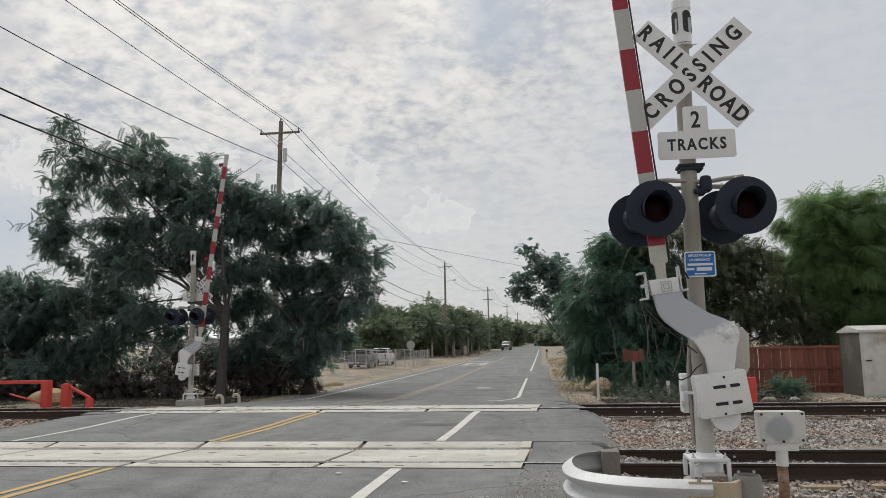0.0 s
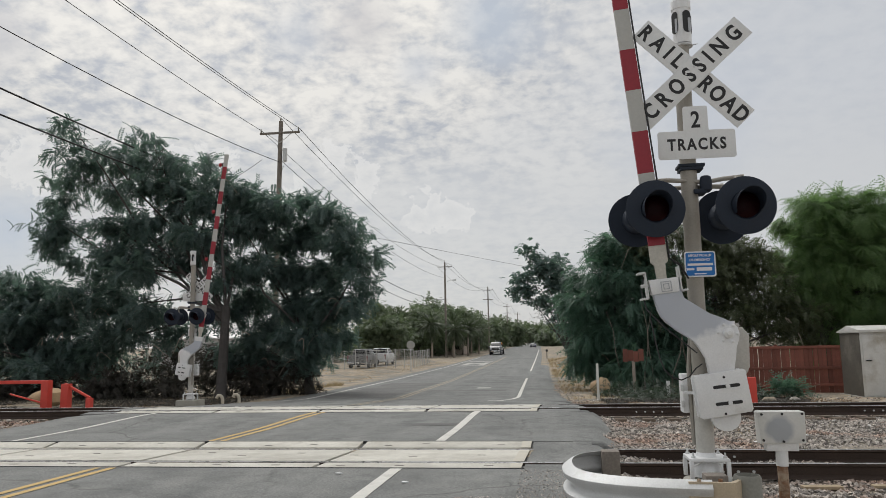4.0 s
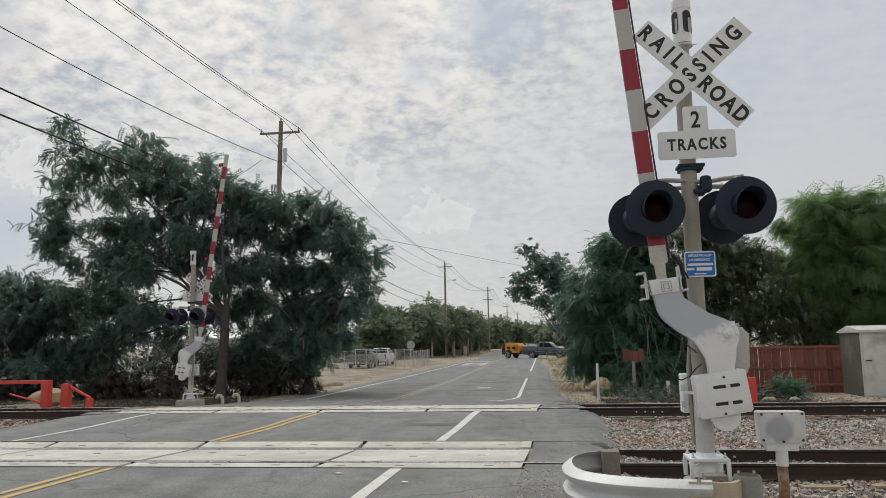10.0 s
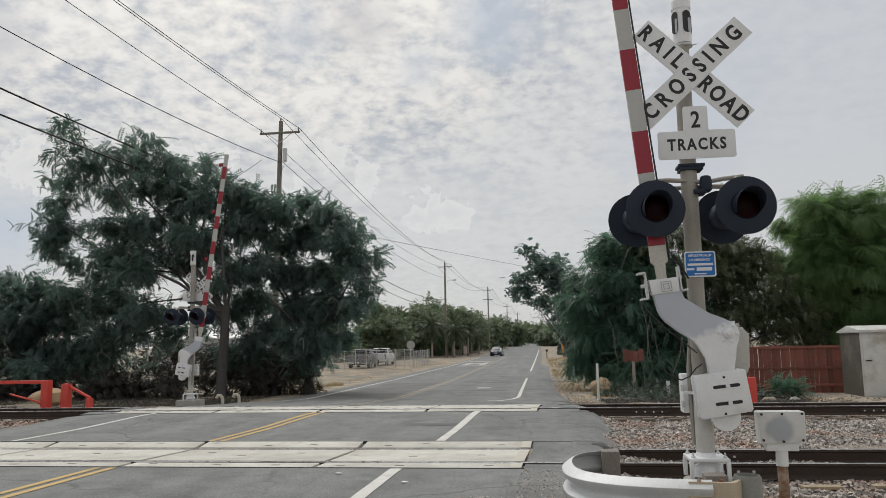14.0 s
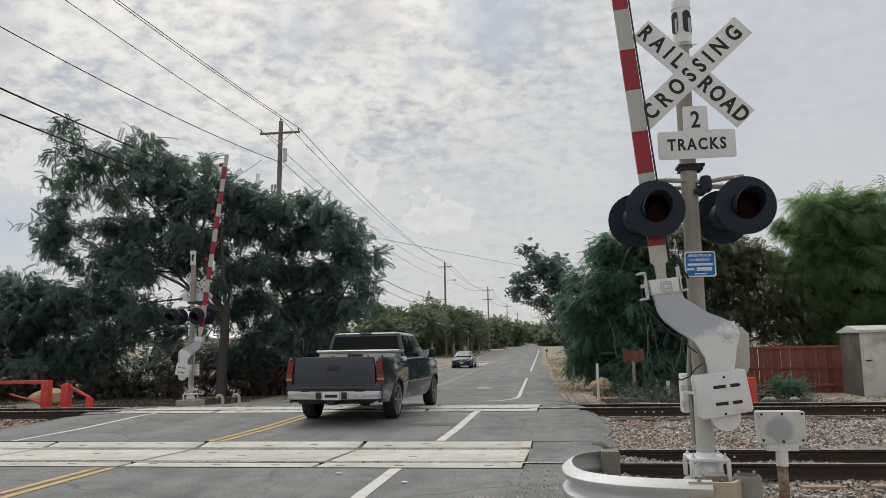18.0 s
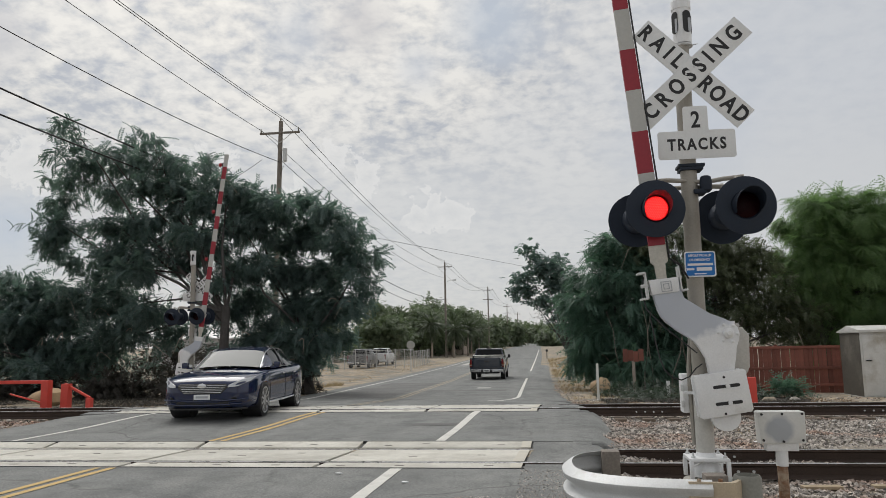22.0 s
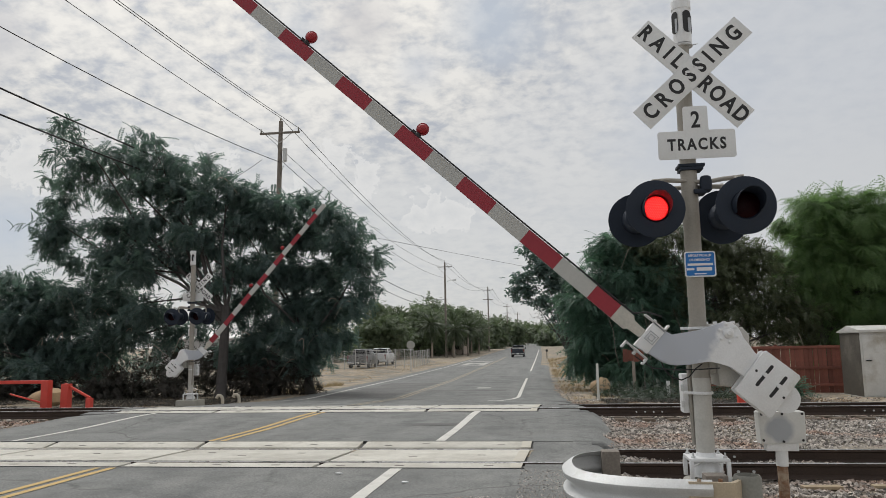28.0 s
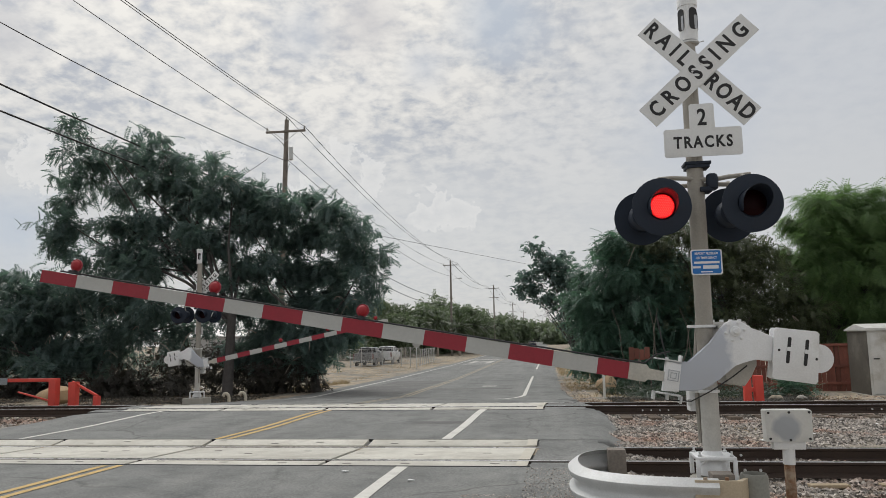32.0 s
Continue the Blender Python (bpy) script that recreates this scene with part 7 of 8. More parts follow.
def pane(bm, quad, out, t=0.006):
    """A slab on four corners, raised a little along out."""
    q = [Vector(p) for p in quad]
    n = (q[1] - q[0]).cross(q[2] - q[0]).normalized()
    n = n if n.dot(Vector(out)) > 0 else -n
    lo, hi = [bm.verts.new(p + n * 0.002) for p in q], [bm.verts.new(p + n * (0.002 + t)) for p in q]
    bm.faces.new(lo)
    bm.faces.new(hi)
    for k in range(4):
        bm.faces.new((lo[k], lo[(k + 1) % 4], hi[(k + 1) % 4], hi[k]))
    return bm


def make_pickup(name, at, rz, paint, label, toolbox=False, group="vehicles", chrome=CHROME, rim=CHROME, size=(1.0, 1.0, 1.0)):
    t = thing(name, at, label, "pickup truck", group, rz=rz)
    W, low, rail, belt, roof = 0.955, 0.32, 1.19, 1.16, 1.71
    for s in (-1, 1):
        o0, o1 = sorted((s * (W - 0.07), s * W))
        # bed side with its wheel arch; starts behind the cab
        out = [(-1.0, low), (-1.0, rail)] + [(-2.93, rail), (-2.97, rail - 0.04), (-2.97, low + 0.16), (-2.9, low + 0.04)] + [(-2.28, low + 0.02)] + [p for p in reversed(arch(-1.82, 0.405, 0.37))] + [(-1.36, low)]
        bm = bmesh.new()
        prism(bm, out, o0, o1, "yz", bevel=0.02)
        side = part("bed_side", bm, paint, t)
        bm = bmesh.new()
        o = s * (W + 0.004)
        path = [(o, y, z) for y, z in arch(-1.82, 0.42, 0.37)]
        rings(bm, path, 0.016, 6)
        part("arch_lip", bm, paint, side)
        # front wing and doors
        out = [(-0.98, low), (-0.98, belt), (1.15, belt), (1.5, belt - 0.02), (2.35, belt - 0.08), (2.62, belt - 0.18), (2.70, 0.75), (2.68, low + 0.08), (2.28, low + 0.02)] + arch(1.82, 0.405, 0.37) + [(1.36, low)]
        bm = bmesh.new()
        prism(bm, out, o0, o1, "yz", bevel=0.025)
        part("wing_and_door", bm, paint, t)
        bm = bmesh.new()
        path = [(s * (W + 0.004), y, z) for y, z in arch(1.82, 0.42, 0.37)]
        rings(bm, path, 0.016, 6)
        part("arch_lip", bm, paint, t)
        # door seams, moulding, handle
        for y in (1.05, -0.28):
            bm = bmesh.new()
            box(bm, *sorted((s * (W - 0.004), s * (W + 0.0015))), y - 0.005, y + 0.005, low + 0.06, belt - 0.01)
            part("door_seam", bm, TRIM_BLACK, t)
        for y0, y1 in ((-0.95, -0.3), (-0.26, 1.03), (-1.35, -1.02)):
            bm = bmesh.new()
            box(bm, *sorted((s * (W - 0.002), s * (W + 0.014))), y0, y1, 0.66, 0.70, 0.005)
            part("side_moulding", bm, chrome, t)
        bm = bmesh.new()
        box(bm, *sorted((s * (W - 0.002), s * (W + 0.03))), -0.18, -0.02, 0.98, 1.02, 0.008)
        part("door_handle", bm, TRIM_BLACK, t)
        # mirror
        bm = bmesh.new()
        box(bm, *sorted((s * (W + 0.02), s * (W + 0.18))), 0.94, 1.06, 1.15, 1.36, 0.055)
        box(bm, *sorted((s * (W - 0.02), s * (W + 0.08))), 0.97, 1.03, 1.15, 1.2, 0.01)
        part("mirror", bm, TRIM_BLACK, t)
        # tail light: red over amber over clear
        bm = bmesh.new()
        box(bm, *sorted((s * (W - 0.12), s * (W + 0.004))), -2.985, -2.93, 0.70, 1.12, 0.012)
        tail = part("tail_light", bm, TAIL_RED, t, "red tail light")
        bm = bmesh.new()
        box(bm, *sorted((s * (W - 0.117), s * (W + 0.006))), -2.99, -2.945, 0.815, 0.875, 0.005)
        part("amber_lens", bm, TAIL_AMBER, tail)
        bm = bmesh.new()
        box(bm, *sorted((s * (W - 0.117), s * (W + 0.006))), -2.99, -2.945, 0.77, 0.81, 0.004)
        part("clear_lens", bm, CLEAR_LENS, tail)
        # headlight
        bm = bmesh.new()
        box(bm, *sorted((s * (W - 0.36), s * (W - 0.03))), 2.62, 2.71, 0.72, 0.90, 0.02)
        part("headlight", bm, HEADLIGHT, t)
        # side glass: rear quarter, door
        b = s * (W - 0.035)
        u = s * 0.735
        def at_(y, f):
            return (b + (u - b) * f, y, belt + (roof - belt) * f)
        for y0, y1, y2, y3, nm in ((-0.80, -0.32, -0.36, -0.74, "quarter_window"), (-0.22, 1.0, 0.42, -0.26, "door_window")):
            bm = bmesh.new()
            pane(bm, (at_(y0, 0.06), at_(y1, 0.06), at_(y2, 0.86), at_(y3, 0.86)), (s, 0, 0.3))
            part(nm, bm, GLASS_DARK, t)
    # greenhouse shell
    bm = bmesh.new()
    lower = [(-W + 0.035, -0.98, belt - 0.02), (W - 0.035, -0.98, belt - 0.02), (W - 0.035, 1.32, belt - 0.02), (-W + 0.035, 1.32, belt - 0.02)]
    upper = [(-0.735, -0.88, roof - 0.03), (0.735, -0.88, roof - 0.03), (0.735, 0.45, roof - 0.03), (-0.735, 0.45, roof - 0.03)]
    lo, hi = [bm.verts.new(p) for p in lower], [bm.verts.new(p) for p in upper]
    crown = [bm.verts.new(p) for p in ((-0.62, -0.78, roof), (0.62, -0.78, roof), (0.62, 0.32, roof), (-0.62, 0.32, roof))]
    for p, q in ((lo, hi), (hi, crown)):
        for k in range(4):
            bm.faces.new((p[k], p[(k + 1) % 4], q[(k + 1) % 4], q[k]))
    bm.faces.new(lo)
    bm.faces.new(crown)
    bmesh.ops.bevel(bm, geom=list(bm.edges), offset=0.055, segments=4, affect="EDGES", profile=0.6)
    part("cab_roof", bm, paint, t, smooth=50)
    bm = bmesh.new()
    pane(bm, ((-0.80, -0.962, belt + 0.08), (0.80, -0.962, belt + 0.08), (0.68, -0.885, roof - 0.09), (-0.68, -0.885, roof - 0.09)), (0, -1, 0.2), 0.008)
    part("rear_window", bm, GLASS_DARK, t)
    bm = bmesh.new()
    pane(bm, ((-0.82, 1.22, belt + 0.05), (0.82, 1.22, belt + 0.05), (0.66, 0.5, roof - 0.08), (-0.66, 0.5, roof - 0.08)), (0, 1, 0.4), 0.008)
    part("windscreen", bm, GLASS_DARK, t)
    bm = bmesh.new()
    box(bm, -0.13, 0.13, -0.915, -0.86, roof - 0.03, roof - 0.008, 0.008)
    part("brake_light", bm, TRIM_BLACK, t)
    # bonnet
    bm = bmesh.new()
    prism(bm, [(1.2, 0.8), (1.2, belt - 0.005), (1.6, belt + 0.02), (2.35, belt - 0.04), (2.64, belt - 0.16), (2.66, 0.8)], -W + 0.06, W - 0.06, "yz", bevel=0.03)
    part("bonnet", bm, paint, t)
    # bed floor, front wall, tailgate
    bm = bmesh.new()
    box(bm, -W + 0.08, W - 0.08, -2.92, -1.02, 0.62, 0.68)
    part("bed_floor", bm, TRIM_BLACK, t)
    bm = bmesh.new()
    box(bm, -W + 0.075, W - 0.075, -1.07, -1.0, 0.5, rail, 0.01)
    part("bed_front", bm, paint, t)
    bm = bmesh.new()
    box(bm, -W + 0.16, W - 0.16, -2.975, -2.90, 0.66, rail + 0.005, 0.022)
    gate = part("tailgate", bm, paint, t)
    bm = bmesh.new()
    box(bm, -0.12, 0.12, -2.985, -2.972, 0.95, 1.03, 0.01)
    h = part("gate_handle", bm, TRIM_BLACK, gate)
    for z in (0.76, rail - 0.03):
        bm = bmesh.new()
        box(bm, -W + 0.18, W - 0.18, -2.983, -2.97, z - 0.008, z + 0.008, 0.003)
        part("gate_crease", bm, paint, gate)
    # rear valance, bumper with step and plate, tow ball, exhaust
    bm = bmesh.new()
    box(bm, -W + 0.02, W - 0.02, -2.965, -2.86, 0.56, 0.70, 0.015)
    part("rear_valance", bm, paint, t)
    bm = bmesh.new()
    prism(bm, [(-W + 0.0, -2.92), (-W + 0.03, -3.04), (-0.3, -3.10), (0.3, -3.10), (W - 0.03, -3.04), (W, -2.92), (W - 0.05, -2.86), (-W + 0.05, -2.86)], 0.425, 0.575, "xy", bevel=0.02)
    bumper = part("rear_bumper", bm, chrome, t, "chrome rear bumper")
    bm = bmesh.new()
    box(bm, -0.62, 0.62, -3.085, -2.9, 0.586, 0.60, 0.004)
    part("step_pad", bm, TRIM_BLACK, bumper)
    bm = bmesh.new()
    box(bm, -0.16, 0.16, -3.112, -3.104, 0.42, 0.565, 0.003)
    plate = part("number_plate", bm, SIGN_WHITE, bumper, "white number plate with a dark bar")
    bm = bmesh.new()
    box(bm, -0.12, 0.12, -3.116, -3.1125, 0.465, 0.52)
    part("writing_bar", bm, SIGN_BLACK, plate)
    for s in (-1, 1):
        bm = bmesh.new()
        box(bm, *sorted((s * 0.19, s * 0.30)), -3.108, -3.09, 0.43, 0.56, 0.01)
        part("bumper_recess", bm, TRIM_BLACK, bumper)
    bm = bmesh.new()
    prism(bm, [(-3.04, 0.42), (-2.98, 0.345), (-2.7, 0.33), (-2.7, 0.47), (-3.04, 0.45)], -0.72, 0.72, "yz", bevel=0.01)
    part("lower_valance", bm, TRIM_BLACK, t)
    bm = bmesh.new()
    box(bm, -0.62, 0.62, -2.8, 2.5, 0.34, 0.46, 0.02)
    part("chassis", bm, TRIM_BLACK, t)
    bm = bmesh.new()
    box(bm, -0.07, 0.07, -3.12, -2.8, 0.33, 0.40, 0.01)
    lathe(bm, [(0.02, 0.40), (0.02, 0.45), (0.045, 0.47), (0.03, 0.51)], "z", (0, -3.08, 0), 10)
    part("tow_hitch", bm, TRIM_BLACK, t)
    bm = bmesh.new()
    rings(bm, [(0.5, -2.2, 0.40), (0.5, -2.80, 0.39)], 0.032, 10)
    part("exhaust_pipe", bm, TRIM_BLACK, t)
    # front end
    bm = bmesh.new()
    box(bm, -0.6, 0.6, 2.63, 2.70, 0.68, 0.92, 0.015)
    grille = part("grille", bm, TRIM_BLACK, t)
    bm = bmesh.new()
    box(bm, -0.62, 0.62, 2.68, 2.72, 0.785, 0.825, 0.008)
    part("grille_bar", bm, chrome, grille)
    bm = bmesh.new()
    prism(bm, [(-W + 0.02, 2.55), (-W + 0.06, 2.72), (-0.4, 2.80), (0.4, 2.80), (W - 0.06, 2.72), (W - 0.02, 2.55)], 0.42, 0.62, "xy", bevel=0.02)
    part("front_bumper", bm, chrome, t)
    bm = bmesh.new()
    box(bm, -0.16, 0.16, 2.79, 2.81, 0.46, 0.58)
    part("number_plate", bm, SIGN_WHITE, t)
    if toolbox:
        bm = bmesh.new()
        box(bm, -0.84, 0.86, -1.56, -1.08, 1.0, 1.27, 0.012)
        tb = part("toolbox", bm, ALU, t, "bare aluminium truck toolbox")
        bm = bmesh.new()
        prism(bm, [(-1.60, 1.272), (-1.60, 1.31), (-1.52, 1.335), (-1.12, 1.335), (-1.04, 1.31), (-1.04, 1.272)], -0.86, 0.88, "yz", bevel=0.008)
        part("toolbox_lid", bm, ALU, tb)
        for x in (-0.5, 0.25, 0.55):
            bm = bmesh.new()
            box(bm, x - 0.018, x + 0.018, -1.585, -1.558, 1.17, 1.22, 0.004)
            part("latch", bm, TRIM_BLACK, tb)
        bm = bmesh.new()
        box(bm, -0.19, 0.13, -1.572, -1.559, 1.195, 1.245, 0.004)
        part("maker_badge", bm, TRIM_BLACK, tb)
    shape_body(t, W, size)
    wheels = [make_wheel(t, x * size[0], y * size[1], 0.355 * size[2], 0.23, 6, rim) for x in (-0.82, 0.82) for y in (-1.82, 1.82)]
    return t, wheels


def shape_body(t, W, size):
    """Barrel the flanks, round the corners in plan, then bring the whole to size."""
    for ob in [c for c in t.children_recursive if c.type == "MESH"]:
        me = ob.data
        if ob.name.split(".")[0] in ("bed_side", "wing_and_door", "tailgate", "bonnet", "rear_valance"):
            bm = bmesh.new()
            bm.from_mesh(me)
            cuts = [((0, 0, z), (0, 0, 1)) for z in (0.5, 0.62, 0.74, 0.86, 0.98, 1.08)] + [((0, y, 0), (0, 1, 0)) for y in (-2.9, -2.8, -2.65, -2.5, 2.0, 2.2, 2.4, 2.55)] + [((x, 0, 0), (1, 0, 0)) for x in (-0.6, -0.3, 0.3, 0.6)]
            for co, no in cuts:
                bmesh.ops.bisect_plane(bm, geom=bm.verts[:] + bm.edges[:] + bm.faces[:], plane_co=co, plane_no=no)
            bm.to_mesh(me)
            bm.free()
            me.shade_smooth()
            me.set_sharp_from_angle(angle=radians(32))
        for v in me.vertices:
            x, y, z = v.co
            if 0.5 < abs(x) < W + 0.035 and z < 1.28 and not ob.name.startswith("mirror"):
                f = min(1.0, (abs(x) - 0.5) / 0.4)
                x -= math.copysign(f * 0.055 * min(1.0, abs((z - 0.80) / 0.42)) ** 2.2, x)
                if y > 2.0:
                    x -= math.copysign(f * 0.16 * ((y - 2.0) / 0.7) ** 2, x)
                elif y < -2.5:
                    x -= math.copysign(f * 0.02 * ((-2.5 - y) / 0.5) ** 2, x)
            if y < -2.9 and z < 1.3:
                y += 0.05 * (abs(x) / W) ** 3
            v.co = (x * size[0], y * size[1], z * size[2])
        me.update()


def loft(stations):
    """Rows of points, one row a station, as a grid of vectors."""
    return [[Vector(p) for p in row] for row in stations]


def patch(grid, i0, i1, j0, j1, mirror=True):
    """Part of a lofted grid as a mesh, on both sides of the middle."""
    bm = bmesh.new()
    for s in (1, -1) if mirror else (1,):
        v = {}
        for i in range(i0, i1 + 1):
            for j in range(j0, j1 + 1):
                p = grid[i][j]
                v[i, j] = bm.verts.new((p.x * s, p.y, p.z))
        for i in range(i0, i1):
            for j in range(j0, j1):
                bm.faces.new((v[i, j], v[i + 1, j], v[i + 1, j + 1], v[i, j + 1]))
    bmesh.ops.remove_doubles(bm, verts=bm.verts, dist=0.002)
    return bm


def soften(ob, levels=2):
    m = ob.modifiers.new("round", "SUBSURF")
    m.levels = m.render_levels = levels
    return ob


def make_sedan(at, rz):
    t = thing("sedan", at, "dark navy blue four-door sedan with bright chrome trim", "car", "vehicles", rz=rz)
    navy = paint_material("navy_car_paint", (0.010, 0.018, 0.060), 0.10, 0.5)
    # y, lowest z, half-width, shoulder z, crown z
    st = [(2.44, 0.30, 0.46, 0.64, 0.71), (2.40, 0.24, 0.66, 0.68, 0.76), (2.28, 0.21, 0.80, 0.73, 0.82), (2.06, 0.20, 0.88, 0.78, 0.88), (1.75, 0.20, 0.915, 0.83, 0.93), (1.4, 0.20, 0.925, 0.865, 0.955), (0.9, 0.20, 0.93, 0.90, 0.985), (0.2, 0.20, 0.93, 0.93, 1.0), (-0.6, 0.20, 0.93, 0.95, 1.0), (-1.3, 0.20, 0.93, 0.98, 1.03), (-1.8, 0.20, 0.91, 1.0, 1.07), (-2.2, 0.24, 0.86, 0.99, 1.07), (-2.36, 0.30, 0.78, 0.92, 1.0), (-2.42, 0.36, 0.66, 0.80, 0.90)]
    rows = []
    for y, lo, w, sh, cr in st:
        rows.append([(0, y, lo), (w - 0.12, y, lo), (w - 0.02, y, lo + 0.06), (w, y, lo + 0.22), (w + 0.005, y, (lo + sh) / 2 + 0.06), (w - 0.012, y, sh - 0.04), (w - 0.05, y, sh + 0.02), (w - 0.16, y, sh + (cr - sh) * 0.6), (w * 0.45, y, cr - 0.005), (0, y, cr)])
    g = loft(rows)
    bm = patch(g, 0, len(g) - 1, 0, 9)
    bmesh.ops.holes_fill(bm, edges=bm.edges, sides=40)
    soften(part("body", bm, navy, t, "glossy navy body"), 2)
    # greenhouse grid
    gh = [(1.02, 0.74, 0.98, 0.70, 1.0), (0.72, 0.80, 1.0, 0.66, 1.16), (0.36, 0.83, 1.0, 0.62, 1.345), (0.0, 0.84, 0.98, 0.61, 1.42), (-0.55, 0.84, 0.98, 0.60, 1.435), (-1.0, 0.83, 0.99, 0.59, 1.40), (-1.4, 0.80, 1.01, 0.58, 1.27), (-1.75, 0.75, 1.04, 0.60, 1.13), (-1.98, 0.72, 1.06, 0.62, 1.075)]
    rows = [[(b, y, zb), (b * 0.45 + e * 0.55 + 0.02, y, zb * 0.42 + ze * 0.58), (e, y, ze - 0.03), (e - 0.07, y, ze), (e * 0.5, y, ze + 0.022), (0, y, ze + 0.03)] for y, b, zb, e, ze in gh]
    q = loft(rows)
    soften(part("windscreen", patch(q, 0, 2, 2, 5), GLASS_PALE, t, "bright reflecting windscreen"), 1)
    soften(part("roof", patch(q, 2, 5, 2, 5), navy, t), 1)
    soften(part("rear_window", patch(q, 5, 8, 2, 5), GLASS_DARK, t), 1)
    for s in (1, -1):
        for i0, i1, nm, mat in ((0, 2, "front_pillar", navy), (2, 4, "front_door_window", GLASS_DARK), (4, 6, "rear_door_window", GLASS_DARK), (6, 8, "rear_pillar", navy)):
            bm = patch(q, i0, i1, 0, 2, False)
            for v in bm.verts:
                v.co.x *= s
            soften(part(nm, bm, mat, t), 1)
        bm = bmesh.new()
        rings(bm, [(s * (q[i][2].x + 0.012), q[i][2].y, q[i][2].z + 0.008) for i in range(0, 8)], 0.011, 6)
        part("window_trim", bm, CHROME, t, "bright chrome window line")
        bm = bmesh.new()
        rings(bm, [(s * 0.80, 0.96, 1.0), (s * 0.855, 0.4, 1.005), (s * 0.865, -0.6, 1.0), (s * 0.82, -1.5, 1.04)], 0.01, 6)
        part("window_trim", bm, CHROME, t)
        bm = bmesh.new()
        box(bm, *sorted((s * 0.66, s * 0.86)), -0.31, -0.26, 1.0, 1.40, 0.01, Matrix.Shear("XZ", 4, (0, 0)))
        for v in bm.verts:
            v.co.x = s * (0.865 - (v.co.z - 1.0) * 0.57) + (v.co.x - s * 0.76) * 0.12
        part("door_pillar", bm, TRIM_BLACK, t)
        bm = bmesh.new()
        rings(bm, [(s * 0.925, 1.15, 0.27), (s * 0.945, 0.0, 0.27), (s * 0.93, -1.05, 0.29)], 0.018, 6)
        part("sill_trim", bm, CHROME, t, "chrome sill strip")
        for y in (0.05, -0.95):
            bm = bmesh.new()
            box(bm, *sorted((s * 0.925, s * 0.955)), y - 0.2, y - 0.02, 0.83, 0.86, 0.008)
            part("door_handle", bm, CHROME, t)
        for y in (0.98, -0.28, -1.12):
            bm = bmesh.new()
            rings(bm, [(s * 0.932, y, 0.32), (s * 0.938, y, 0.6), (s * 0.925, y - 0.01, 0.88)], 0.004, 4)
            part("door_seam", bm, TRIM_BLACK, t)
        bm = bmesh.new()
        box(bm, *sorted((s * 0.95, s * 1.08)), 0.70, 0.84, 0.98, 1.11, 0.035)
        box(bm, *sorted((s * 0.86, s * 0.98)), 0.74, 0.80, 0.97, 1.01, 0.01)
        part("mirror", bm, navy, t)
        # slanted headlight and fog lamp recess
        bm = bmesh.new()
        prism(bm, [(0.52, 0.635), (0.68, 0.65), (0.85, 0.745), (0.90, 0.835), (0.82, 0.81), (0.64, 0.735), (0.53, 0.68)], 0, 0.05)
        for v in bm.verts:
            v.co.y = float(np.interp(v.co.x, (0.4, 0.6, 0.76, 0.86, 0.9), (2.44, 2.40, 2.27, 2.06, 1.80))) - 0.22 * max(0.0, v.co.z - 0.64) + v.co.y * 0.9 + 0.035
            v.co.x *= s
        part("headlight", bm, HEADLIGHT, t, "slanted clear headlight")
        bm = bmesh.new()
        prism(bm, [(0.52, 0.36), (0.78, 0.38), (0.80, 0.46), (0.60, 0.45)], 0, 0.03)
        for v in bm.verts:
            v.co.y += 0.03 + float(np.interp(v.co.x, (0.4, 0.6, 0.76, 0.86), (2.43, 2.38, 2.25, 2.04)))
            v.co.x *= s
        part("fog_recess", bm, TRIM_BLACK, t)
        bm = bmesh.new()
        prism(bm, [(0.50, 0.80), (0.80, 0.82), (0.80, 0.96), (0.55, 0.95)], -0.03, 0)
        for v in bm.verts:
            v.co.y += -2.43 + 0.4 * max(0.0, v.co.x - 0.5)
            v.co.x *= s
        part("tail_light", bm, TAIL_RED, t)
        for y in (1.40, -1.40):
            bm = bmesh.new()
            lathe(bm, [(0.358, s * 0.55), (0.358, s * 0.934), (0.33, s * 0.936)], "x", (0, y, 0.345), 28)
            part("wheel_arch", bm, TRIM_BLACK, t)
    # grille: dark opening, five chrome bars, plain oval badge
    bm = bmesh.new()
    prism(bm, [(-0.36, 0.51), (0.36, 0.51), (0.50, 0.64), (0.45, 0.70), (-0.45, 0.70), (-0.50, 0.64)], 2.38, 2.452, bevel=0.01)
    grille = part("grille", bm, TRIM_BLACK, t)
    for k in range(5):
        z, w = 0.535 + 0.034 * k, 0.375 + 0.024 * k
        bm = bmesh.new()
        box(bm, -w, w, 2.445, 2.465, z - 0.006, z + 0.006, 0.003)
        part("grille_bar", bm, CHROME, grille)
    bm = bmesh.new()
    prism(bm, [(0.085 * math.cos(k * math.tau / 20), 0.665 + 0.048 * math.sin(k * math.tau / 20)) for k in range(20)], 2.46, 2.48, bevel=0.004)
    part("badge", bm, CHROME, grille)
    bm = bmesh.new()
    prism(bm, [(-0.55, 0.28), (0.55, 0.28), (0.48, 0.40), (-0.48, 0.40)], 2.36, 2.43, bevel=0.01)
    part("lower_intake", bm, TRIM_BLACK, t)
    for z, w in ((0.375, 0.80), (0.295, 0.78)):
        bm = bmesh.new()
        rings(bm, [(x, float(np.interp(abs(x), (0.4, 0.66, 0.80, 0.88), (2.47, 2.43, 2.31, 2.09))), z + 0.03 * (abs(x) / w) ** 2) for x in np.linspace(-w, w, 17)], 0.016, 6)
        part("bumper_ridge", bm, navy, t)
    bm = bmesh.new()
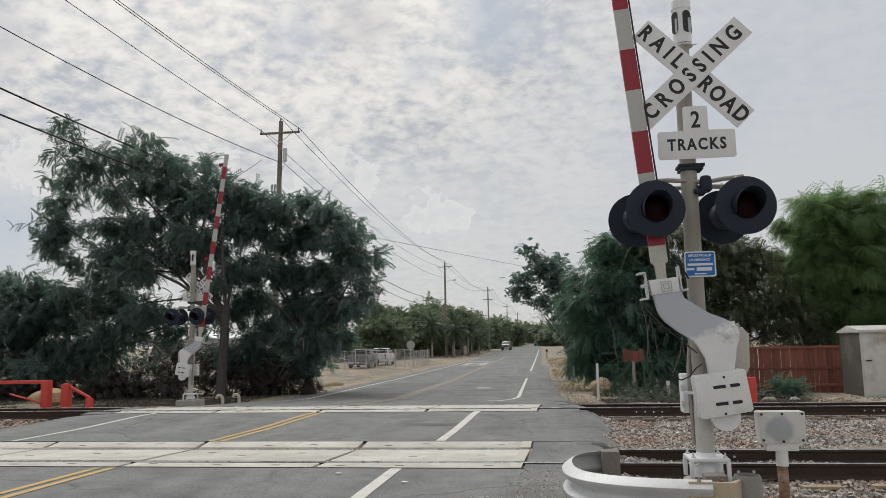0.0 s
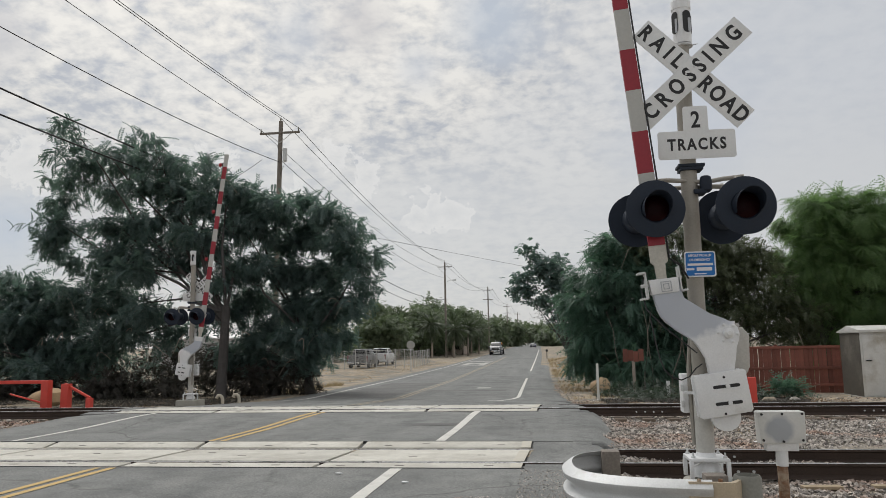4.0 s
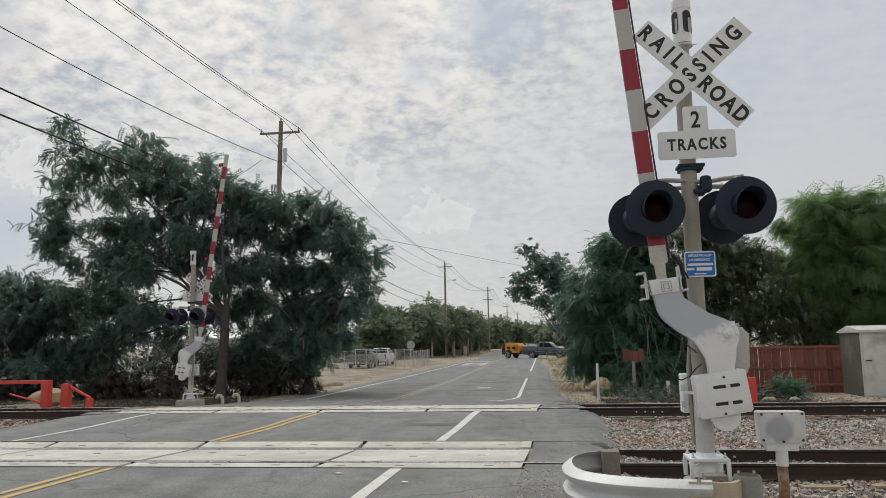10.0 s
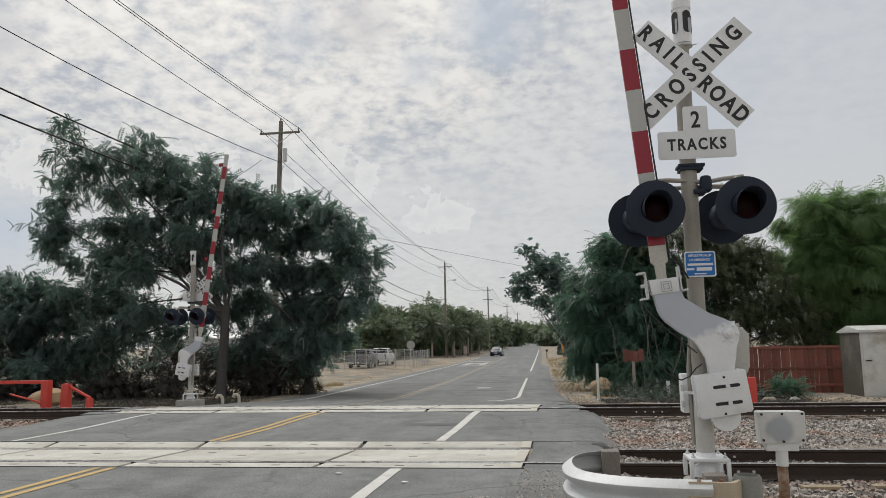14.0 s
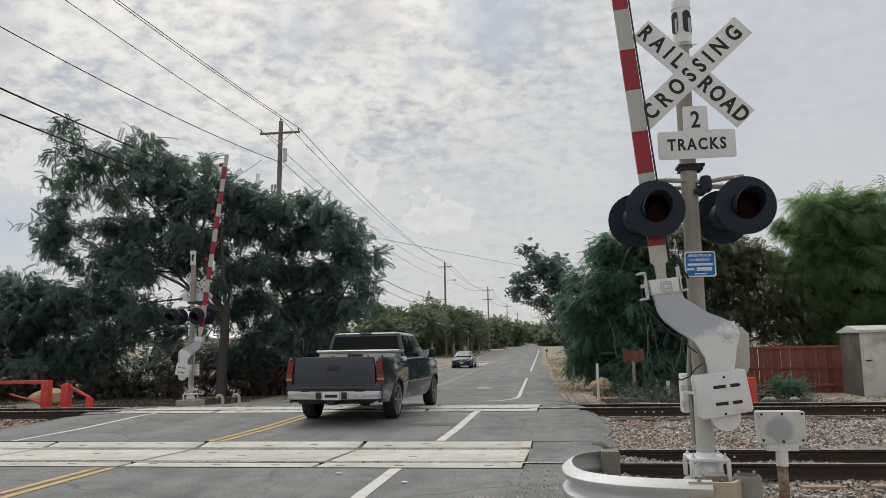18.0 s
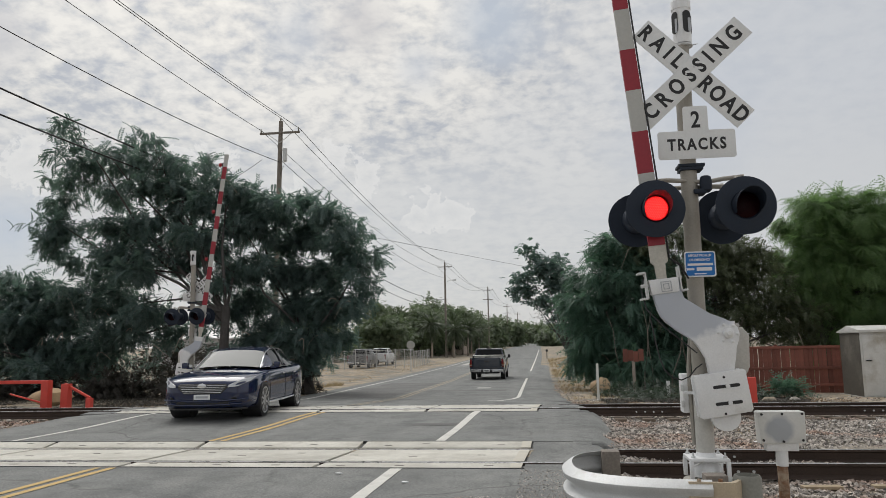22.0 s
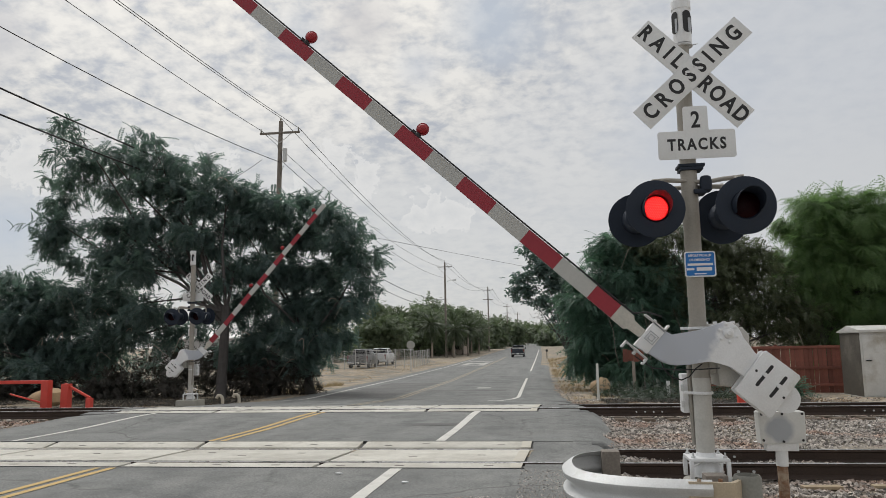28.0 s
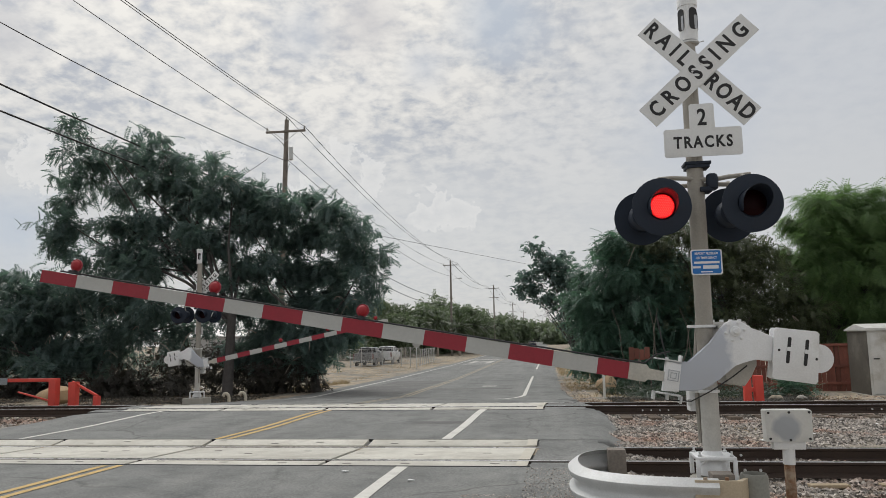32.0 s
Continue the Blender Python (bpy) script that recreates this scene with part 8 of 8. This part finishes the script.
    prism(bm, [(-0.80, 2.10), (-0.55, 2.40), (0.55, 2.40), (0.80, 2.10)], 0.20, 0.235, "xy", bevel=0.006)
    part("chin_trim", bm, TRIM_BLACK, t)
    bm = bmesh.new()
    box(bm, -0.16, 0.16, 2.45, 2.462, 0.40, 0.50, 0.003)
    plate = part("number_plate", bm, SIGN_WHITE, t, "white number plate with a dark bar")
    bm = bmesh.new()
    box(bm, -0.12, 0.12, 2.462, 2.466, 0.43, 0.47)
    part("writing_bar", bm, GREY_PAINT, plate)
    wheels = [make_wheel(t, x, y, 0.335, 0.22, 10, ALLOY) for x in (-0.835, 0.835) for y in (-1.40, 1.40)]
    return t, wheels


def make_trailer(at, rz):
    t = thing("trailer", at, "orange towed compressor trailer with dark wheels", "trailer", "vehicles", rz=rz)
    orange = paint_material("orange_machine_paint", (0.66, 0.29, 0.04), 0.4)
    bm = bmesh.new()
    prism(bm, [(-0.95, 0.6), (1.2, 0.6), (1.35, 0.75), (1.3, 1.35), (1.0, 1.66), (-0.8, 1.72), (-1.0, 1.5)], -0.72, 0.72, "yz", bevel=0.05)
    part("hood", bm, orange, t)
    bm = bmesh.new()
    prism(bm, [(-1.65, 0.62), (-1.02, 0.62), (-1.02, 1.58), (-1.3, 1.62), (-1.6, 1.25)], -0.6, 0.6, "yz", bevel=0.04)
    part("engine_block", bm, TRIM_BLACK, t, "dark machinery at the back")
    bm = bmesh.new()
    rings(bm, [(0.45, -1.2, 1.55), (0.45, -1.2, 1.95), (0.45, -1.35, 2.05)], 0.05, 8)
    part("exhaust", bm, CHROME, t)
    for s in (-1, 1):
        for y in (-0.45, 0.35):
            bm = bmesh.new()
            box(bm, *sorted((s * 0.715, s * 0.735)), y - 0.25, y + 0.3, 1.0, 1.3, 0.01)
            part("side_grille", bm, TRIM_BLACK, t)
        bm = bmesh.new()
        prism(bm, [(-0.3 + 0.5 * math.cos(radians(k * 18)), 0.42 + 0.5 * math.sin(radians(k * 18))) for k in range(11)], *sorted((s * 0.70, s * 0.98)), "yz")
        part("mudguard", bm, TRIM_BLACK, t)
    bm = bmesh.new()
    box(bm, -0.6, 0.6, -1.65, 1.3, 0.42, 0.60, 0.02)
    part("frame", bm, TRIM_BLACK, t)
    bm = bmesh.new()
    rings(bm, [(-0.4, 1.1, 0.5), (0, 1.5, 0.48), (0, 1.75, 0.48)], 0.05, 8)
    rings(bm, [(0.4, 1.1, 0.5), (0, 1.5, 0.48)], 0.05, 8)
    part("drawbar", bm, TRIM_BLACK, t)
    bm = bmesh.new()
    rings(bm, [(0.3, 0.3, 1.5), (0.3, 0.3, 1.85)], 0.04, 8)
    part("stack", bm, TRIM_BLACK, t)
    for k in range(5):
        bm = bmesh.new()
        box(bm, -0.735, -0.722, 0.55 + 0.13 * k, 0.60 + 0.13 * k, 0.85, 1.45, 0.004)
        box(bm, 0.722, 0.735, 0.55 + 0.13 * k, 0.60 + 0.13 * k, 0.85, 1.45, 0.004)
        part("louvre", bm, TRIM_BLACK, t)
    for z in (0.9, 1.25):
        bm = bmesh.new()
        rings(bm, [(-0.62, -1.62, z), (0.62, -1.62, z)], 0.06, 8)
        part("hose_reel", bm, GALV, t)
    for ob in [c for c in t.children_recursive if c.type == "MESH"]:
        ob.data.transform(Matrix.Diagonal((1.1, 0.96, 1.2, 1)))
    wheels = [make_wheel(t, x, -0.4, 0.46, 0.24, 5, ALLOY) for x in (-1.0, 1.0)]
    return t, wheels


GREY_CAR = paint_material("charcoal_truck_paint", (0.034, 0.042, 0.058), 0.14, 0.35)
BLACK_CAR = paint_material("black_truck_paint", (0.050, 0.058, 0.078), 0.08, 0.9)
WHITE_CAR = paint_material("white_truck_paint", (0.66, 0.67, 0.68), 0.35, 0.0)
grey_pickup, grey_wheels = make_pickup("pickup_truck", (-3.9, 11, 0), 0, GREY_CAR, "charcoal grey pickup truck with an aluminium toolbox and chrome bumper", True, chrome=DULL_CHROME, rim=RIM_GREY)
dark_pickup, dark_wheels = make_pickup("pickup_truck", (-7.3, 152, -0.3), 180, BLACK_CAR, "tall grey-blue pickup truck towing an orange trailer", size=(1.10, 1.04, 1.27))
sedan, sedan_wheels = make_sedan((-7, 16.7, 0), 180)
trailer, trailer_wheels = make_trailer((-7.3, 157, -0.3), 180)
white_pickup, _ = make_pickup("pickup_truck", (-16.3, 74.4, ground_z(-16.3, 74.4)), 2, WHITE_CAR, "white pickup truck parked behind the chain-link fence", chrome=WHITE_CAR, rim=ALLOY, group="parked vehicles")
make_pickup("pickup_truck", (-16.5, 67.4, ground_z(-16.5, 67.4)), 3, material("dusty_silver_paint", (0.16, 0.165, 0.17), 0.4, 0.2, 0.08, 3, 40, 0.0), "dusty dark grey pickup truck parked behind the fence", rim=ALLOY, group="parked vehicles")


# ---- what moves ----
SWING = ((0, 84.7), (24.4, 84.7), (24.8, 84.0), (25.0, 81.7), (25.2, 78.6), (25.5, 74.5), (26.5, 61.2), (27.5, 48.4), (28, 42.3), (28.5, 36.5), (29, 31.6), (29.5, 26.7), (30, 21.9), (30.5, 18.0), (31, 14.5), (31.4, 12.3), (31.8, 10.9), (32, 10.05))
FAR_SWING = ((0, 82.4), (24.7, 82.4), (25.2, 80.6), (25.5, 77.8), (26.5, 67.5), (27.5, 55.5), (28, 49.0), (28.5, 43.5), (29, 38.5), (29.5, 33.5), (30, 29.0), (30.5, 24.0), (31, 19.5), (31.5, 15.3), (32, 11.6))
# seconds, x, y, heading in degrees (0: along +Y)
GREY_WAY = ((0, -4.2, -62, 0), (13, -4.25, -9.2, 0), (14.5, -4.2, -1.6, 0), (15.5, -4.12, 3.5, -0.5), (16.5, -4.02, 8.62, 0.8), (17, -3.9, 11.26, -0.8), (18, -3.68, 16.3, -3), (19, -3.45, 21.4, -3), (20, -3.28, 27.13, -2), (20.8, -3.14, 32.64, -1.5), (22, -3.04, 43.32, 0), (23, -3.11, 53.12, 0), (24, -3.1, 61.89, 0), (25, -3.1, 72.31, 0.5), (26.5, -3.28, 90.09, 0.5), (28, -3.51, 108.81, 0), (30, -3.57, 140.4, 0), (32, -3.69, 177.84, 0))
SEDAN_WAY = ((0, -2.2, 286.0, 180), (6, -3.5, 214.0, 178), (8, -4.4, 190.0, 178), (11, -6.0, 154.0, 178), (12, -6.5, 142.0, 178), (13, -6.8, 130.0, 179), (14, -7.2, 118.0, 179), (16.5, -7.5, 88.5, 179), (17, -7.37, 81.9, 179), (17.5, -7.2, 73.71, 179), (18, -6.96, 66.1, 180), (18.5, -6.84, 59.0, 181), (20, -6.5, 38.0, 183), (20.5, -6.95, 32.2, 183), (21, -6.75, 26.8, 184), (21.6, -6.72, 20.4, 185), (22, -6.80, 16.2, 185), (22.4, -6.9, 12.1, 184), (22.6, -7.15, 10.3, 182), (22.8, -7.3, 8.2, 182), (23, -7.5, 5.0, 182), (23.4, -7.65, 0.6, 181), (25, -7.8, -16, 180), (32, -7.8, -100, 180))
DARK_WAY = ((0, -8.66, 179.01, 180), (1, -8.48, 163.8, 180), (2, -8.37, 150.34, 180), (3, -8.19, 138.64, 180), (4.2, -7.84, 125.77, 180), (5.5, -7.49, 114.66, 181), (6, -7.37, 111.85, 182), (6.5, -7.02, 109.51, 185), (7, -6.43, 106.94, 190), (7.5, -5.3, 105.5, 197), (8, -4.27, 103.98, 206), (8.6, -2.62, 101.06, 219), (9.0, -1.61, 99.68, 228), (9.6, -0.29, 99.01, 243), (10, 0.58, 99.21, 254), (11, 2.38, 99.39, 266), (12, 4.83, 100.6, 270), (13, 6.46, 100.6, 270), (14, 8.22, 100.6, 270), (16, 12.43, 100.6, 270), (18, 16.41, 100.6, 270), (21, 19.33, 100.6, 270), (32, 19.45, 100.6, 270))
TOW_WAY = ((0, -8.66, 183.73, 180), (1, -8.48, 168.52, 180), (2, -8.37, 155.06, 180), (3, -8.19, 143.36, 180), (4.2, -7.84, 130.49, 180), (5.5, -7.54, 119.38, 180), (6, -7.47, 116.57, 180), (6.5, -7.31, 114.22, 181), (7, -7.04, 111.61, 183), (7.5, -6.39, 110.08, 187), (8, -5.94, 108.36, 192), (8.6, -5.1, 105.01, 200), (9.0, -4.67, 103.19, 209), (9.6, -4.2, 101.57, 226), (10, -3.79, 100.9, 240), (11, -2.31, 99.9, 260), (12, 0.11, 100.66, 268), (13, 1.74, 100.6, 270), (14, 3.5, 100.6, 270), (16, 7.71, 100.6, 270), (18, 11.69, 100.6, 270), (21, 14.61, 100.6, 270), (32, 14.73, 100.6, 270))


def between(knots, t):
    """Smooth values between the knots of a way (cubic, slopes from the neighbours)."""
    k = next((i for i in range(len(knots) - 1) if knots[i + 1][0] >= t), len(knots) - 2)
    a, b = knots[k], knots[k + 1]
    h = b[0] - a[0]
    u = (t - a[0]) / h
    out = []
    for c in range(1, len(a)):
        def slope(i):
            p, q = knots[max(i - 1, 0)], knots[min(i + 1, len(knots) - 1)]
            return (q[c] - p[c]) / (q[0] - p[0])
        m0, m1 = slope(k) * h, slope(k + 1) * h
        out.append((2 * u ** 3 - 3 * u ** 2 + 1) * a[c] + (u ** 3 - 2 * u ** 2 + u) * m0 + (3 * u ** 2 - 2 * u ** 3) * b[c] + (u ** 3 - u ** 2) * m1)
    return out


def surface(x, y):
    return road_z(y) if along(ROAD_L, y) - 0.5 < x < along(ROAD_R, y) + 0.3 else ground_z(x, y)


def drive(vehicle, wheels, way, base, step, spin, start, end):
    """Key a vehicle on the road's height, pitched by its axles, and turn its wheels."""
    times = sorted({0.0, 32.0, *[round(start + step * i, 3) for i in range(int((end - start) / step) + 1)], *[k[0] for k in way]})
    rows, dist, last = [], [], None
    for t in times:
        x, y, head = between(way, t)
        fx, fy = -math.sin(radians(head)), math.cos(radians(head))
        zf, zb = surface(x + fx * base / 2, y + fy * base / 2), surface(x - fx * base / 2, y - fy * base / 2)
        pitch = math.degrees(math.atan2(zf - zb, base)) if base > 1 else 0
        rows.append((t, Matrix.Translation((x, y, (zf + zb) / 2)) @ pose(0, 0, 0, 0, 0, head) @ pose(0, 0, 0, pitch)))
    walk(vehicle, rows)
    fine = [0.0] + [start + i * spin for i in range(int((end - start) / spin) + 1)] + [32.0]
    turn, angles, before = 0.0, [], None
    for t in fine:
        x, y, _ = between(way, t)
        if before and t < 32:
            turn += min(80.0, math.degrees(math.hypot(x - before[0], y - before[1]) / 0.35)) if len(angles) > 1 else 0
        before = (x, y)
        angles.append((t, turn))
    for w in wheels:
        p = w.location.copy()
        walk(w, [(t, pose(p.x, p.y, p.z, -a)) for t, a in angles])


def flash(cluster, left):
    """Bring the lit diodes forward of the lens while the light is on, back behind it while off."""
    on, off = Matrix.Translation((0, -0.012, 0)), Matrix.Translation((0, 0.04, 0))
    rows, state = [(0, off)], False
    for i in range(207, 321):
        t = i / 10 + 0.05
        if t > 31.99:
            break
        first = t < 21.82
        part_of = (t + 0.27) % 1.0
        lit = (part_of < 0.46) if not first else False
        if not left:
            lit = (not lit) and t > 20.88
        if lit != state:
            rows += [(t - 1 / 60, off if not state else on), (t + 1 / 60, on if lit else off)]
            state = lit
    rows.append((32, on if state else off))
    walk(cluster, rows)


def motions():
    walk(arm_near, [(t, pose(*PIVOT_R, 0, a, 0)) for t, a in SWING])
    walk(arm_far, [(t, pose(*PIVOT_L, 0, a, 180)) for t, a in FAR_SWING])
    drive(grey_pickup, grey_wheels, GREY_WAY, 3.64, 0.2, 1 / 15, 13.0, 30.0)
    drive(sedan, sedan_wheels, SEDAN_WAY, 2.8, 0.2, 1 / 30, 18.0, 23.4)
    drive(dark_pickup, dark_wheels, DARK_WAY, 3.64, 0.25, 1 / 15, 5.0, 14.0)
    drive(trailer, trailer_wheels, TOW_WAY, 0.0, 0.25, 1 / 15, 5.0, 14.0)
    for lights, turned in ((lights_near, False), (lights_far, True)):
        for k, cluster in enumerate(lights):
            if cluster:
                flash(cluster, k in (1, 3) if turned else k in (0, 3))


motions()
